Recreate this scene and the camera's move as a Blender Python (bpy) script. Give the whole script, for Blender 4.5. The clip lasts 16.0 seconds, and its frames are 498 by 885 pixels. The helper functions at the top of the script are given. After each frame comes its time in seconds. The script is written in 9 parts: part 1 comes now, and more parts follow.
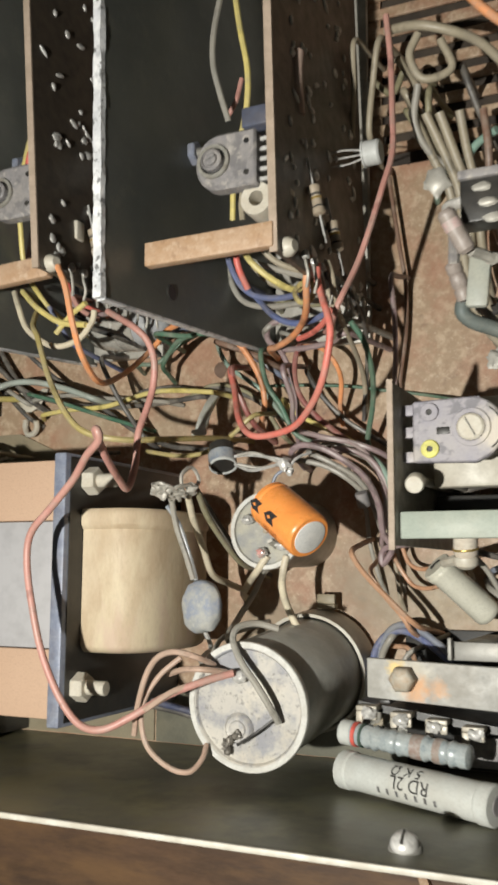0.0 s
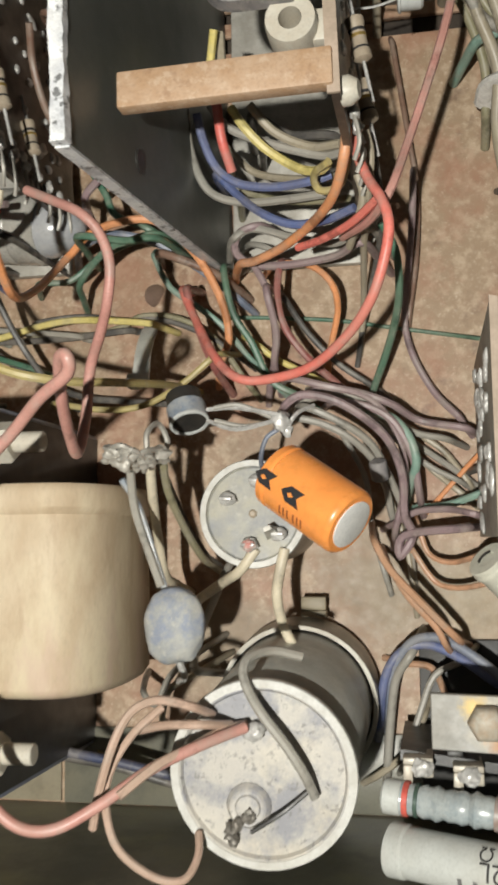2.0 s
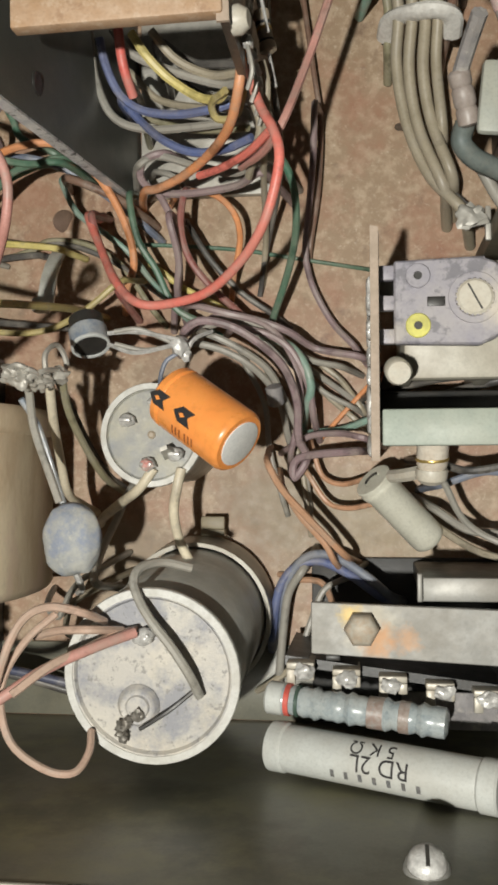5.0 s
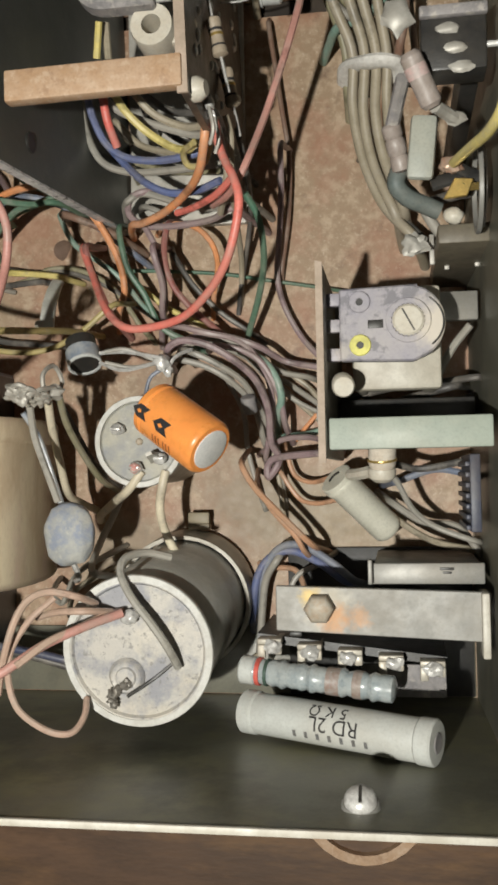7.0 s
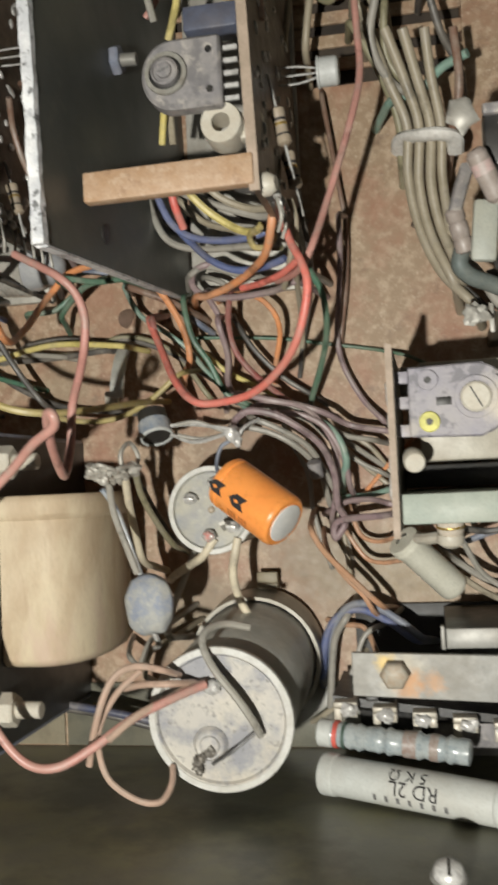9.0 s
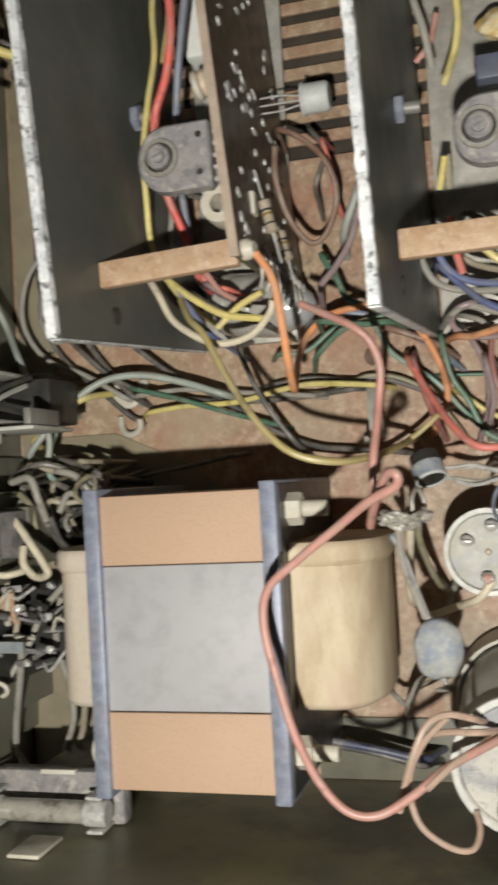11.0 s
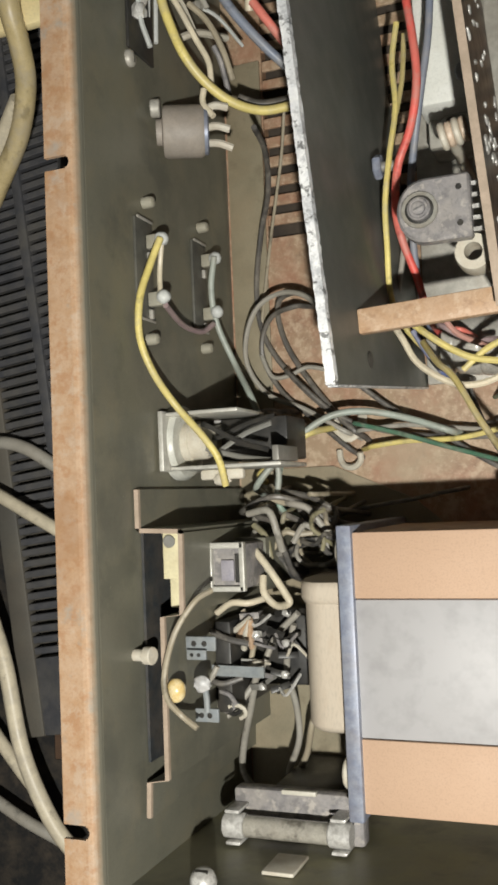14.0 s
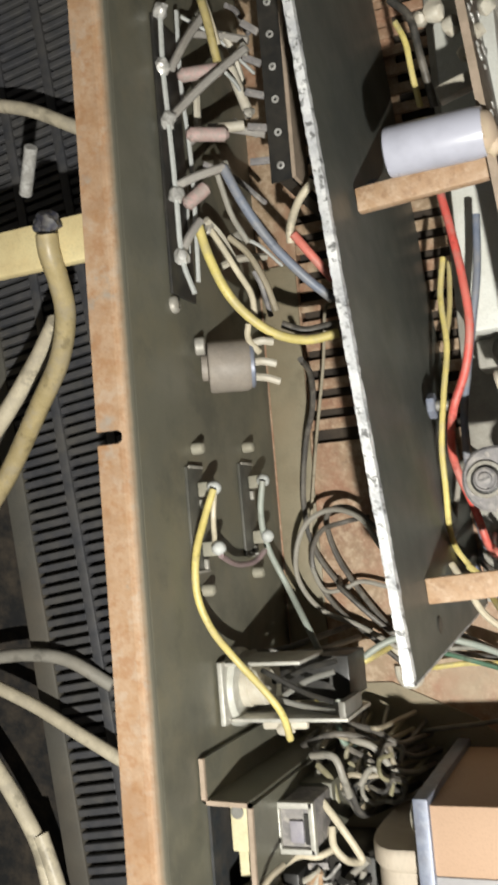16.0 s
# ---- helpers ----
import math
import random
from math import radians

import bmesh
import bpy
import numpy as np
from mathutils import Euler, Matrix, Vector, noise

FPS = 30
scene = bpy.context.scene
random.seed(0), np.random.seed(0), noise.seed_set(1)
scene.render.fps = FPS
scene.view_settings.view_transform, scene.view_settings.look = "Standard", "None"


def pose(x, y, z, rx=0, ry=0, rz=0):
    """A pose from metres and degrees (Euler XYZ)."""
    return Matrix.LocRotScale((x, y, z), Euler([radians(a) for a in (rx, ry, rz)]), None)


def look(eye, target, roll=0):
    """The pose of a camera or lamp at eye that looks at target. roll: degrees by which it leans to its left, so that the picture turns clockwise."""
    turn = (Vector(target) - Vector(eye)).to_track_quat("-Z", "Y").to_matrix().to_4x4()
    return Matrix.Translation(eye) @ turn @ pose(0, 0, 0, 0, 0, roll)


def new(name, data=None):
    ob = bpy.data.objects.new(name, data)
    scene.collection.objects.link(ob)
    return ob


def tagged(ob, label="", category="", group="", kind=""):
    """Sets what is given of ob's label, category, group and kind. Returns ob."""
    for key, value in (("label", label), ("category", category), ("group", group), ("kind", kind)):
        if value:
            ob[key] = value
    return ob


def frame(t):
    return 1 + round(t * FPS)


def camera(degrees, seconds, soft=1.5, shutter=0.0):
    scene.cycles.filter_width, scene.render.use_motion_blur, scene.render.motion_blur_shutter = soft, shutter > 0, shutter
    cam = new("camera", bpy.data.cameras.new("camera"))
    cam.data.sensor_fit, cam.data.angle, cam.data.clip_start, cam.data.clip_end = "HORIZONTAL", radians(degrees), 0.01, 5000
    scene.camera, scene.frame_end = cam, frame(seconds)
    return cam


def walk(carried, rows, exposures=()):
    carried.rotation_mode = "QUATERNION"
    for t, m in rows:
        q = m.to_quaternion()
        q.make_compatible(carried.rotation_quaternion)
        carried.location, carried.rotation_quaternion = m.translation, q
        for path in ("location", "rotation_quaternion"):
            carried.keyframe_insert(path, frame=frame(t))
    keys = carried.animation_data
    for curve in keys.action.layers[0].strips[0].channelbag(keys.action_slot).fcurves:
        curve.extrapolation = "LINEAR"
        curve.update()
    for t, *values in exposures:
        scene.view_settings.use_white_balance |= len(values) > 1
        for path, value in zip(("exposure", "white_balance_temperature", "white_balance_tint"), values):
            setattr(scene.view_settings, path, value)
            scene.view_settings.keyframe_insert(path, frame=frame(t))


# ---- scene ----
EXPOSURES = [(0, 0.2), (1, 0.2), (4, 0.0), (8, -0.01), (10.5, 0.06), (12, 0.22), (14, 0.36), (15, 0.46), (16, 0.74)]
cam = camera(29.72, 16.0, soft=3.1, shutter=0.4)
# seconds, place in metres, turn in degrees
ROWS = [
    (0.0, 0.0000, -0.0000, 0.2923, 7.87, 24.70, 0.29),
    (0.5, -0.0354, 0.0009, 0.2710, 7.80, 20.11, 0.24),
    (1.0, -0.0472, 0.0015, 0.2637, 6.69, 17.51, -0.12),
    (1.5, -0.0599, 0.0003, 0.2486, 6.46, 15.00, -0.46),
    (2.0, -0.0754, 0.0060, 0.2317, 5.84, 11.14, -0.77),
    (2.5, -0.0785, 0.0137, 0.2196, 5.59, 8.48, -1.33),
    (3.0, -0.0854, 0.0126, 0.2173, 5.41, 7.60, -1.32),
    (3.5, -0.0861, 0.0139, 0.2169, 5.05, 7.27, -1.19),
    (4.0, -0.0788, 0.0096, 0.2206, 3.35, 6.90, -0.62),
    (4.2, -0.0729, 0.0020, 0.2246, 2.49, 6.70, -0.21),
    (6.3, -0.0583, 0.0025, 0.2527, 1.79, 8.74, -0.53),
    (6.5, -0.0544, 0.0029, 0.2553, 1.60, 8.58, -0.84),
    (7.0, -0.0487, 0.0032, 0.2642, 1.71, 9.06, -1.13),
    (7.5, -0.0439, 0.0046, 0.2669, 1.79, 9.87, -1.39),
    (8.0, -0.0398, 0.0064, 0.2688, 1.90, 10.77, -1.48),
    (8.2, -0.0399, 0.0067, 0.2705, 1.71, 10.85, -1.55),
    (10.3, -0.0943, 0.0407, 0.2772, 2.21, 11.66, -4.49),
    (10.5, -0.0955, 0.0386, 0.2792, 1.93, 12.23, -4.09),
    (11.0, -0.1052, 0.0335, 0.2882, 1.52, 15.86, -3.29),
    (11.5, -0.1188, 0.0337, 0.2904, 2.37, 18.91, -3.23),
    (12.0, -0.1230, 0.0329, 0.3032, 2.89, 21.08, -2.91),
    (12.5, -0.1372, 0.0354, 0.3057, 3.51, 21.60, -2.79),
    (13.0, -0.1422, 0.0419, 0.3076, 3.31, 21.74, -2.86),
    (13.5, -0.1413, 0.0474, 0.3095, 2.80, 21.74, -2.94),
    (14.0, -0.1395, 0.0418, 0.3116, 2.49, 21.80, -2.61),
    (14.5, -0.1396, 0.0419, 0.3129, 2.17, 21.74, -2.61),
    (15.0, -0.1432, 0.0607, 0.3165, 2.12, 22.20, -3.39),
    (15.5, -0.1427, 0.0906, 0.3150, 2.55, 22.13, -4.53),
    (16.0, -0.1504, 0.1045, 0.3138, 3.72, 22.30, -5.16),
]
walk(cam, [(t, pose(x, y, z, rx, ry, rz)) for t, x, y, z, rx, ry, rz in ROWS], EXPOSURES)
# ==== body
# ---- light: one phone torch above the open chassis, and a dim room
world = bpy.data.worlds.new("room")
scene.world = world
world.use_nodes = True
world.node_tree.nodes["Background"].inputs[0].default_value = (1.0, 0.95, 0.86, 1)
world.node_tree.nodes["Background"].inputs[1].default_value = 0.027
torch = new("torch", bpy.data.lights.new("torch", "SPOT"))
torch.data.energy = 5.9
torch.data.color = (1.0, 0.98, 0.90)
torch.data.shadow_soft_size = 0.004
torch.data.spot_size, torch.data.spot_blend = radians(150), 0.6
torch.matrix_world = look((-0.102, -0.036, 0.400), (-0.135, 0.09, 0.0))


# ---- materials
def mat(name, a, b=None, rough=0.55, metal=0.0, size=0.004, bump=0.15, grime=0.25, fine=0.0006, coat=0.0, dirt=(0.20, 0.15, 0.10), stretch=None, blots=(), spots=(), paint=None):
    """Two tones in patches, fine grain and a film of brown dust; size and fine are the widths of patches and grain in
    metres.
    blots: (colour, width, from, to, amount) of stains strewn about; spots: (centre, radius, colour, amount) of single
    stains and painted bright patches.
    paint: (from, to, colour) of a coat that ends along a worn line over a folded edge, told by x - z."""
    m = bpy.data.materials.new(name)
    m.use_nodes = True
    nt, bs = m.node_tree, m.node_tree.nodes["Principled BSDF"]
    b = b or tuple(c * 0.72 for c in a)
    geo = nt.nodes.new("ShaderNodeNewGeometry")
    place = geo.outputs["Position"]
    if stretch:
        vm = nt.nodes.new("ShaderNodeVectorMath")
        vm.operation = "MULTIPLY"
        vm.inputs[1].default_value = stretch
        nt.links.new(place, vm.inputs[0])
        place = vm.outputs[0]

    def noise_at(width, detail, rougher=0.6):
        n = nt.nodes.new("ShaderNodeTexNoise")
        n.inputs["Scale"].default_value, n.inputs["Detail"].default_value = 1.0 / width, detail
        n.inputs["Roughness"].default_value = rougher
        nt.links.new(place, n.inputs["Vector"])
        return n

    def ramp(src, lo, hi):
        r = nt.nodes.new("ShaderNodeMapRange")
        r.inputs["From Min"].default_value, r.inputs["From Max"].default_value = lo, hi
        nt.links.new(src, r.inputs["Value"])
        return r.outputs["Result"]

    def mix(fac, x, y):
        k = nt.nodes.new("ShaderNodeMix")
        k.data_type = "RGBA"
        nt.links.new(fac, k.inputs["Factor"])
        for sock, v in ((k.inputs[6], x), (k.inputs[7], y)):
            if isinstance(v, tuple):
                sock.default_value = (*v, 1)
            else:
                nt.links.new(v, sock)
        return k.outputs[2]

    big, small = noise_at(size, 5), noise_at(fine, 3)
    col = mix(ramp(big.outputs["Fac"], 0.38, 0.62), a, b)
    col = mix(ramp(small.outputs["Fac"], 0.48, 1.25), col, tuple(c * 0.55 for c in a))
    if grime:
        g = noise_at(size * 2.7, 6, 0.7)
        fac = nt.nodes.new("ShaderNodeMath")
        fac.operation = "MULTIPLY"
        fac.inputs[1].default_value = grime
        nt.links.new(ramp(g.outputs["Fac"], 0.42, 0.68), fac.inputs[0])
        col = mix(fac.outputs[0], col, dirt)
    for i, (tone, width, lo, hi, amount) in enumerate(blots):
        n = noise_at(width, 6, 0.68)
        n.noise_dimensions = "4D"
        n.inputs["W"].default_value = 3.7 * i + 1.3
        f = nt.nodes.new("ShaderNodeMath")
        f.operation = "MULTIPLY"
        f.inputs[1].default_value = amount
        nt.links.new(ramp(n.outputs["Fac"], lo, hi), f.inputs[0])
        col = mix(f.outputs[0], col, tone)
    for centre, radius, tone, amount in spots:
        far = nt.nodes.new("ShaderNodeVectorMath")
        far.operation = "DISTANCE"
        nt.links.new(geo.outputs["Position"], far.inputs[0])
        far.inputs[1].default_value = centre
        ragged = nt.nodes.new("ShaderNodeMath")
        ragged.operation = "MULTIPLY_ADD"
        nt.links.new(noise_at(radius * 0.5, 5).outputs["Fac"], ragged.inputs[0])
        ragged.inputs[1].default_value = radius * 1.6
        nt.links.new(far.outputs["Value"], ragged.inputs[2])
        f = nt.nodes.new("ShaderNodeMath")
        f.operation = "MULTIPLY"
        f.inputs[1].default_value = amount
        nt.links.new(ramp(ragged.outputs[0], radius * 1.8, radius * 1.1), f.inputs[0])
        col = mix(f.outputs[0], col, tone)
    if paint:
        lo, hi, tone = paint
        sep = nt.nodes.new("ShaderNodeSeparateXYZ")
        nt.links.new(geo.outputs["Position"], sep.inputs[0])
        worn = nt.nodes.new("ShaderNodeMath")
        worn.operation = "MULTIPLY_ADD"
        nt.links.new(noise_at(0.004, 5).outputs["Fac"], worn.inputs[0])
        worn.inputs[1].default_value = 0.0016
        along_bend = nt.nodes.new("ShaderNodeMath")
        along_bend.operation = "SUBTRACT"
        nt.links.new(sep.outputs[0], along_bend.inputs[0])
        nt.links.new(sep.outputs[2], along_bend.inputs[1])
        nt.links.new(along_bend.outputs[0], worn.inputs[2])
        col = mix(ramp(worn.outputs[0], lo + 0.0008, hi + 0.0008), col, tone)
    nt.links.new(col, bs.inputs["Base Color"])
    rr = nt.nodes.new("ShaderNodeMapRange")
    rr.inputs["To Min"].default_value, rr.inputs["To Max"].default_value = max(rough - 0.15, 0.05), min(rough + 0.2, 1)
    nt.links.new(big.outputs["Fac"], rr.inputs["Value"])
    nt.links.new(rr.outputs["Result"], bs.inputs["Roughness"])
    bs.inputs["Metallic"].default_value = metal
    bs.inputs["Coat Weight"].default_value = coat
    if bump:
        bp = nt.nodes.new("ShaderNodeBump")
        bp.inputs["Strength"].default_value, bp.inputs["Distance"].default_value = bump * 0.6, fine * 0.5
        nt.links.new(small.outputs["Fac"], bp.inputs["Height"])
        nt.links.new(bp.outputs["Normal"], bs.inputs["Normal"])
    return m


BOARD = mat("rusty_copper_plate", (0.375, 0.245, 0.158), (0.285, 0.178, 0.115), rough=0.5, size=0.0030, bump=0.2, grime=0.35, dirt=(0.33, 0.175, 0.115),
            blots=(((0.365, 0.265, 0.172), 0.055, 0.44, 0.54, 0.8), ((0.54, 0.415, 0.295), 0.0036, 0.47, 0.60, 0.7), ((0.64, 0.53, 0.41), 0.0009, 0.56, 0.66, 0.6), ((0.36, 0.17, 0.105), 0.018, 0.46, 0.62, 0.6), ((0.15, 0.09, 0.062), 0.010, 0.57, 0.68, 0.7)),
            spots=(((-0.088, -0.004, 0.0), 0.024, (0.255, 0.205, 0.135), 0.75), ((-0.062, -0.010, 0.0), 0.018, (0.33, 0.27, 0.175), 0.65), ((-0.128, -0.020, 0.0), 0.020, (0.25, 0.20, 0.135), 0.7), ((-0.115, 0.025, 0.0), 0.016, (0.27, 0.215, 0.145), 0.6), ((-0.205, 0.056, 0.0), 0.017, (0.40, 0.325, 0.225), 0.6), ((-0.165, 0.050, 0.0), 0.014, (0.36, 0.28, 0.19), 0.55)))
OLIVE = mat("olive_paint", (0.173, 0.168, 0.131), (0.142, 0.139, 0.109), rough=0.38, size=0.03, bump=0.08, grime=0.3, dirt=(0.22, 0.20, 0.145),
            blots=(((0.20, 0.18, 0.125), 0.030, 0.50, 0.62, 0.6), ((0.10, 0.10, 0.082), 0.020, 0.50, 0.62, 0.6), ((0.40, 0.38, 0.31), 0.0012, 0.655, 0.69, 0.5)))
DUSTYLITOLIVE = mat("dusty_lit_olive_paint", (0.235, 0.230, 0.172), (0.195, 0.193, 0.146), rough=0.38, size=0.03, bump=0.08, grime=0.3, dirt=(0.22, 0.20, 0.145),
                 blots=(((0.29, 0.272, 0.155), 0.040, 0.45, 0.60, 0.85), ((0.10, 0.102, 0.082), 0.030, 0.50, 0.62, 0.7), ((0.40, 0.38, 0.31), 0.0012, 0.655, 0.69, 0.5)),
                 # two pale spots paint the torch's bright patch near the wall's west corner
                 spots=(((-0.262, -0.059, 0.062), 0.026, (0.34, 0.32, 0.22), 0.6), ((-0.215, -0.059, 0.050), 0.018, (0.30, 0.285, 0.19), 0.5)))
OLIVELIGHT = mat("pale_olive_paint", (0.28, 0.245, 0.17), (0.23, 0.20, 0.135), rough=0.5, size=0.012, grime=0.4, dirt=(0.33, 0.25, 0.16), blots=(((0.16, 0.13, 0.085), 0.008, 0.56, 0.68, 0.6),))
EDGE = mat("bare_cut_edge", (0.640, 0.615, 0.541), (0.492, 0.459, 0.385), rough=0.45, size=0.006, grime=0.2)
RUST = mat("rusty_flange", (0.43, 0.262, 0.145), (0.48, 0.325, 0.21), rough=0.65, size=0.0035, bump=0.25, grime=0.35, dirt=(0.52, 0.39, 0.28), blots=(((0.36, 0.18, 0.08), 0.0030, 0.50, 0.60, 0.55), ((0.50, 0.40, 0.31), 0.0050, 0.54, 0.62, 0.5), ((0.30, 0.17, 0.09), 0.022, 0.50, 0.62, 0.5), ((0.33, 0.31, 0.27), 0.016, 0.57, 0.64, 0.6)), spots=(((-0.2745, 0.1365, 0.102), 0.0032, (0.36, 0.33, 0.29), 0.7), ((-0.2740, 0.1285, 0.102), 0.0030, (0.40, 0.36, 0.31), 0.6), ((-0.2745, -0.0375, 0.102), 0.0034, (0.34, 0.31, 0.27), 0.7)), paint=(-0.3722, -0.3684, (0.160, 0.153, 0.118)))
WOOD = mat("dark_wood", (0.15, 0.088, 0.054), (0.105, 0.062, 0.04), rough=0.45, size=0.010, grime=0.6, dirt=(0.075, 0.05, 0.035), fine=0.0012, stretch=(0.25, 1, 1), blots=(((0.24, 0.135, 0.062), 0.012, 0.48, 0.66, 0.6), ((0.055, 0.036, 0.026), 0.008, 0.50, 0.68, 0.6)))
ANOD = mat("dark_anodised", (0.118, 0.124, 0.112), (0.098, 0.104, 0.095), rough=0.42, size=0.02, bump=0.06, grime=0.3, dirt=(0.13, 0.13, 0.108), blots=(((0.15, 0.15, 0.125), 0.006, 0.54, 0.64, 0.45),))
SILVER = mat("scratched_aluminium", (0.94, 0.94, 0.93), (0.74, 0.75, 0.77), rough=0.35, metal=0.1, size=0.0045, bump=0.8, grime=0.6, dirt=(0.36, 0.37, 0.39), blots=(((0.34, 0.35, 0.37), 0.0080, 0.52, 0.60, 0.7), ((0.10, 0.10, 0.10), 0.0022, 0.555, 0.60, 0.85)))
ALU = mat("dull_aluminium", (0.52, 0.50, 0.45), (0.40, 0.385, 0.345), rough=0.5, metal=0.25, size=0.0045, bump=0.15, grime=0.7, dirt=(0.28, 0.25, 0.205))
CANSIDE = mat("can_side_paint", (0.46, 0.458, 0.42), (0.39, 0.388, 0.355), rough=0.32, size=0.005, bump=0.3, grime=0.5, dirt=(0.28, 0.265, 0.215), blots=(((0.36, 0.34, 0.28), 0.0014, 0.55, 0.63, 0.6), ((0.28, 0.28, 0.26), 0.009, 0.52, 0.64, 0.5),))
STEEL = mat("zinc_steel", (0.29, 0.285, 0.265), (0.245, 0.24, 0.22), rough=0.45, metal=0.25, size=0.008, bump=0.05, grime=0.4, dirt=(0.22, 0.185, 0.135))
SOLDER = mat("solder", (0.74, 0.73, 0.70), (0.46, 0.45, 0.43), rough=0.28, metal=0.2, size=0.0015, bump=0.3, grime=0.4, dirt=(0.2, 0.18, 0.15))
BLUESTEEL = mat("blue_grey_frame", (0.215, 0.24, 0.32), (0.29, 0.32, 0.395), rough=0.45, metal=0.2, size=0.003, grime=0.3)
LAM = mat("tan_laminations", (0.510, 0.345, 0.238), (0.495, 0.332, 0.227), rough=0.65, size=0.03, bump=0.1, grime=0.15, fine=0.0005, dirt=(0.42, 0.27, 0.18), blots=(((0.38, 0.25, 0.17), 0.004, 0.62, 0.70, 0.4),))
BAND = mat("grey_band", (0.40, 0.392, 0.40), (0.392, 0.384, 0.392), rough=0.5, size=0.06, bump=0.02, grime=0.08, fine=0.006, blots=(((0.33, 0.32, 0.32), 0.012, 0.60, 0.72, 0.25),))
CREAM = mat("cream_coil_paper", (0.62, 0.52, 0.37), (0.52, 0.41, 0.275), rough=0.62, size=0.008, bump=0.1, grime=0.6, dirt=(0.44, 0.32, 0.21), stretch=(1, 0.35, 1), blots=(((0.66, 0.57, 0.40), 0.009, 0.48, 0.62, 0.6), ((0.40, 0.29, 0.19), 0.005, 0.56, 0.66, 0.45), ((0.56, 0.41, 0.33), 0.016, 0.50, 0.60, 0.55)))
PAPER = mat("pale_coil_paper", (0.574, 0.508, 0.418), (0.541, 0.467, 0.377), rough=0.6, size=0.01, bump=0.08, grime=0.3, dirt=(0.5, 0.4, 0.3), stretch=(1, 0.3, 1), blots=(((0.46, 0.37, 0.28), 0.006, 0.52, 0.64, 0.5),))
PHENOL = mat("brown_phenolic", (0.450, 0.288, 0.171), (0.513, 0.360, 0.243), rough=0.55, size=0.004, bump=0.15, grime=0.4, dirt=(0.36, 0.22, 0.13), blots=(((0.58, 0.44, 0.32), 0.0022, 0.53, 0.62, 0.6), ((0.28, 0.16, 0.09), 0.005, 0.55, 0.63, 0.55)))
PCB = mat("dark_circuit_board", (0.091, 0.073, 0.056), (0.056, 0.048, 0.039), rough=0.35, size=0.004, bump=0.3, grime=0.35, dirt=(0.16, 0.12, 0.085))
PCBEDGE = mat("board_edge", (0.46, 0.36, 0.28), (0.38, 0.30, 0.23), rough=0.6, size=0.004, grime=0.3)
ORANGE = mat("orange_sleeve", (0.95, 0.35, 0.085), (0.92, 0.32, 0.075), rough=0.28, size=0.006, bump=0.03, grime=0.05, fine=0.002, coat=0.3)
PALE = mat("pale_disc", (0.605, 0.622, 0.605), (0.554, 0.571, 0.554), rough=0.5, size=0.003, bump=0.2, grime=0.15)
BLACK = mat("black_plastic", (0.022, 0.022, 0.022), (0.03, 0.029, 0.027), rough=0.4, size=0.004, grime=0.3, dirt=(0.1, 0.085, 0.065))
GREYBLUE = mat("blue_grey_lacquer", (0.30, 0.34, 0.39), (0.20, 0.235, 0.29), rough=0.35, size=0.0022, bump=0.2, grime=0.8, dirt=(0.50, 0.48, 0.42))
GREYPLASTIC = mat("dusty_grey_plastic", (0.27, 0.255, 0.255), (0.21, 0.20, 0.205), rough=0.6, size=0.003, bump=0.15, grime=0.4, dirt=(0.42, 0.38, 0.33), blots=(((0.13, 0.125, 0.13), 0.0045, 0.50, 0.58, 0.6), ((0.48, 0.44, 0.39), 0.003, 0.54, 0.62, 0.6)))
LILAC = mat("dusty_lilac_plastic", (0.29, 0.275, 0.32), (0.34, 0.32, 0.35), rough=0.5, size=0.0045, bump=0.08, grime=0.4, dirt=(0.5, 0.46, 0.42), blots=(((0.14, 0.135, 0.15), 0.006, 0.52, 0.58, 0.7),), spots=(((-0.0385, 0.0345, 0.0620), 0.0075, (0.60, 0.54, 0.45), 0.9), ((-0.0600, 0.0290, 0.0620), 0.0030, (0.52, 0.47, 0.42), 0.6)))
NYLON = mat("white_nylon", (0.590, 0.558, 0.476), (0.541, 0.492, 0.402), rough=0.45, size=0.003, grime=0.25, dirt=(0.5, 0.43, 0.33))
CERAMIC = mat("white_ceramic", (0.56, 0.575, 0.545), (0.50, 0.51, 0.48), rough=0.45, size=0.006, grime=0.35, dirt=(0.42, 0.38, 0.31))
PALEGREEN = mat("pale_green_paint", (0.357, 0.399, 0.340), (0.315, 0.357, 0.306), rough=0.5, size=0.006, grime=0.25, dirt=(0.5, 0.47, 0.38))
YELLOW = mat("yellow_eyelet", (0.72, 0.68, 0.16), rough=0.4, size=0.003, grime=0.15)
BRASS = mat("brass", (0.85, 0.62, 0.22), (0.7, 0.48, 0.15), rough=0.3, metal=0.8, size=0.002, grime=0.2)
INK = mat("black_ink", (0.025, 0.025, 0.028), rough=0.6, size=0.003, grime=0.1, bump=0)
GREYINK = mat("worn_ink", (0.11, 0.11, 0.11), (0.2, 0.2, 0.2), rough=0.6, size=0.001, grime=0.2, bump=0)
RED = mat("red_band", (0.70, 0.12, 0.09), rough=0.5, size=0.002, grime=0.15)
BLUEGLASS = mat("blue_grey_enamel", (0.30, 0.345, 0.36), (0.40, 0.44, 0.44), rough=0.25, size=0.003, grime=0.3, dirt=(0.45, 0.4, 0.33), coat=0.3)
RESBODY = mat("tan_resistor", (0.44, 0.37, 0.28), (0.38, 0.31, 0.23), rough=0.45, size=0.002, grime=0.3)
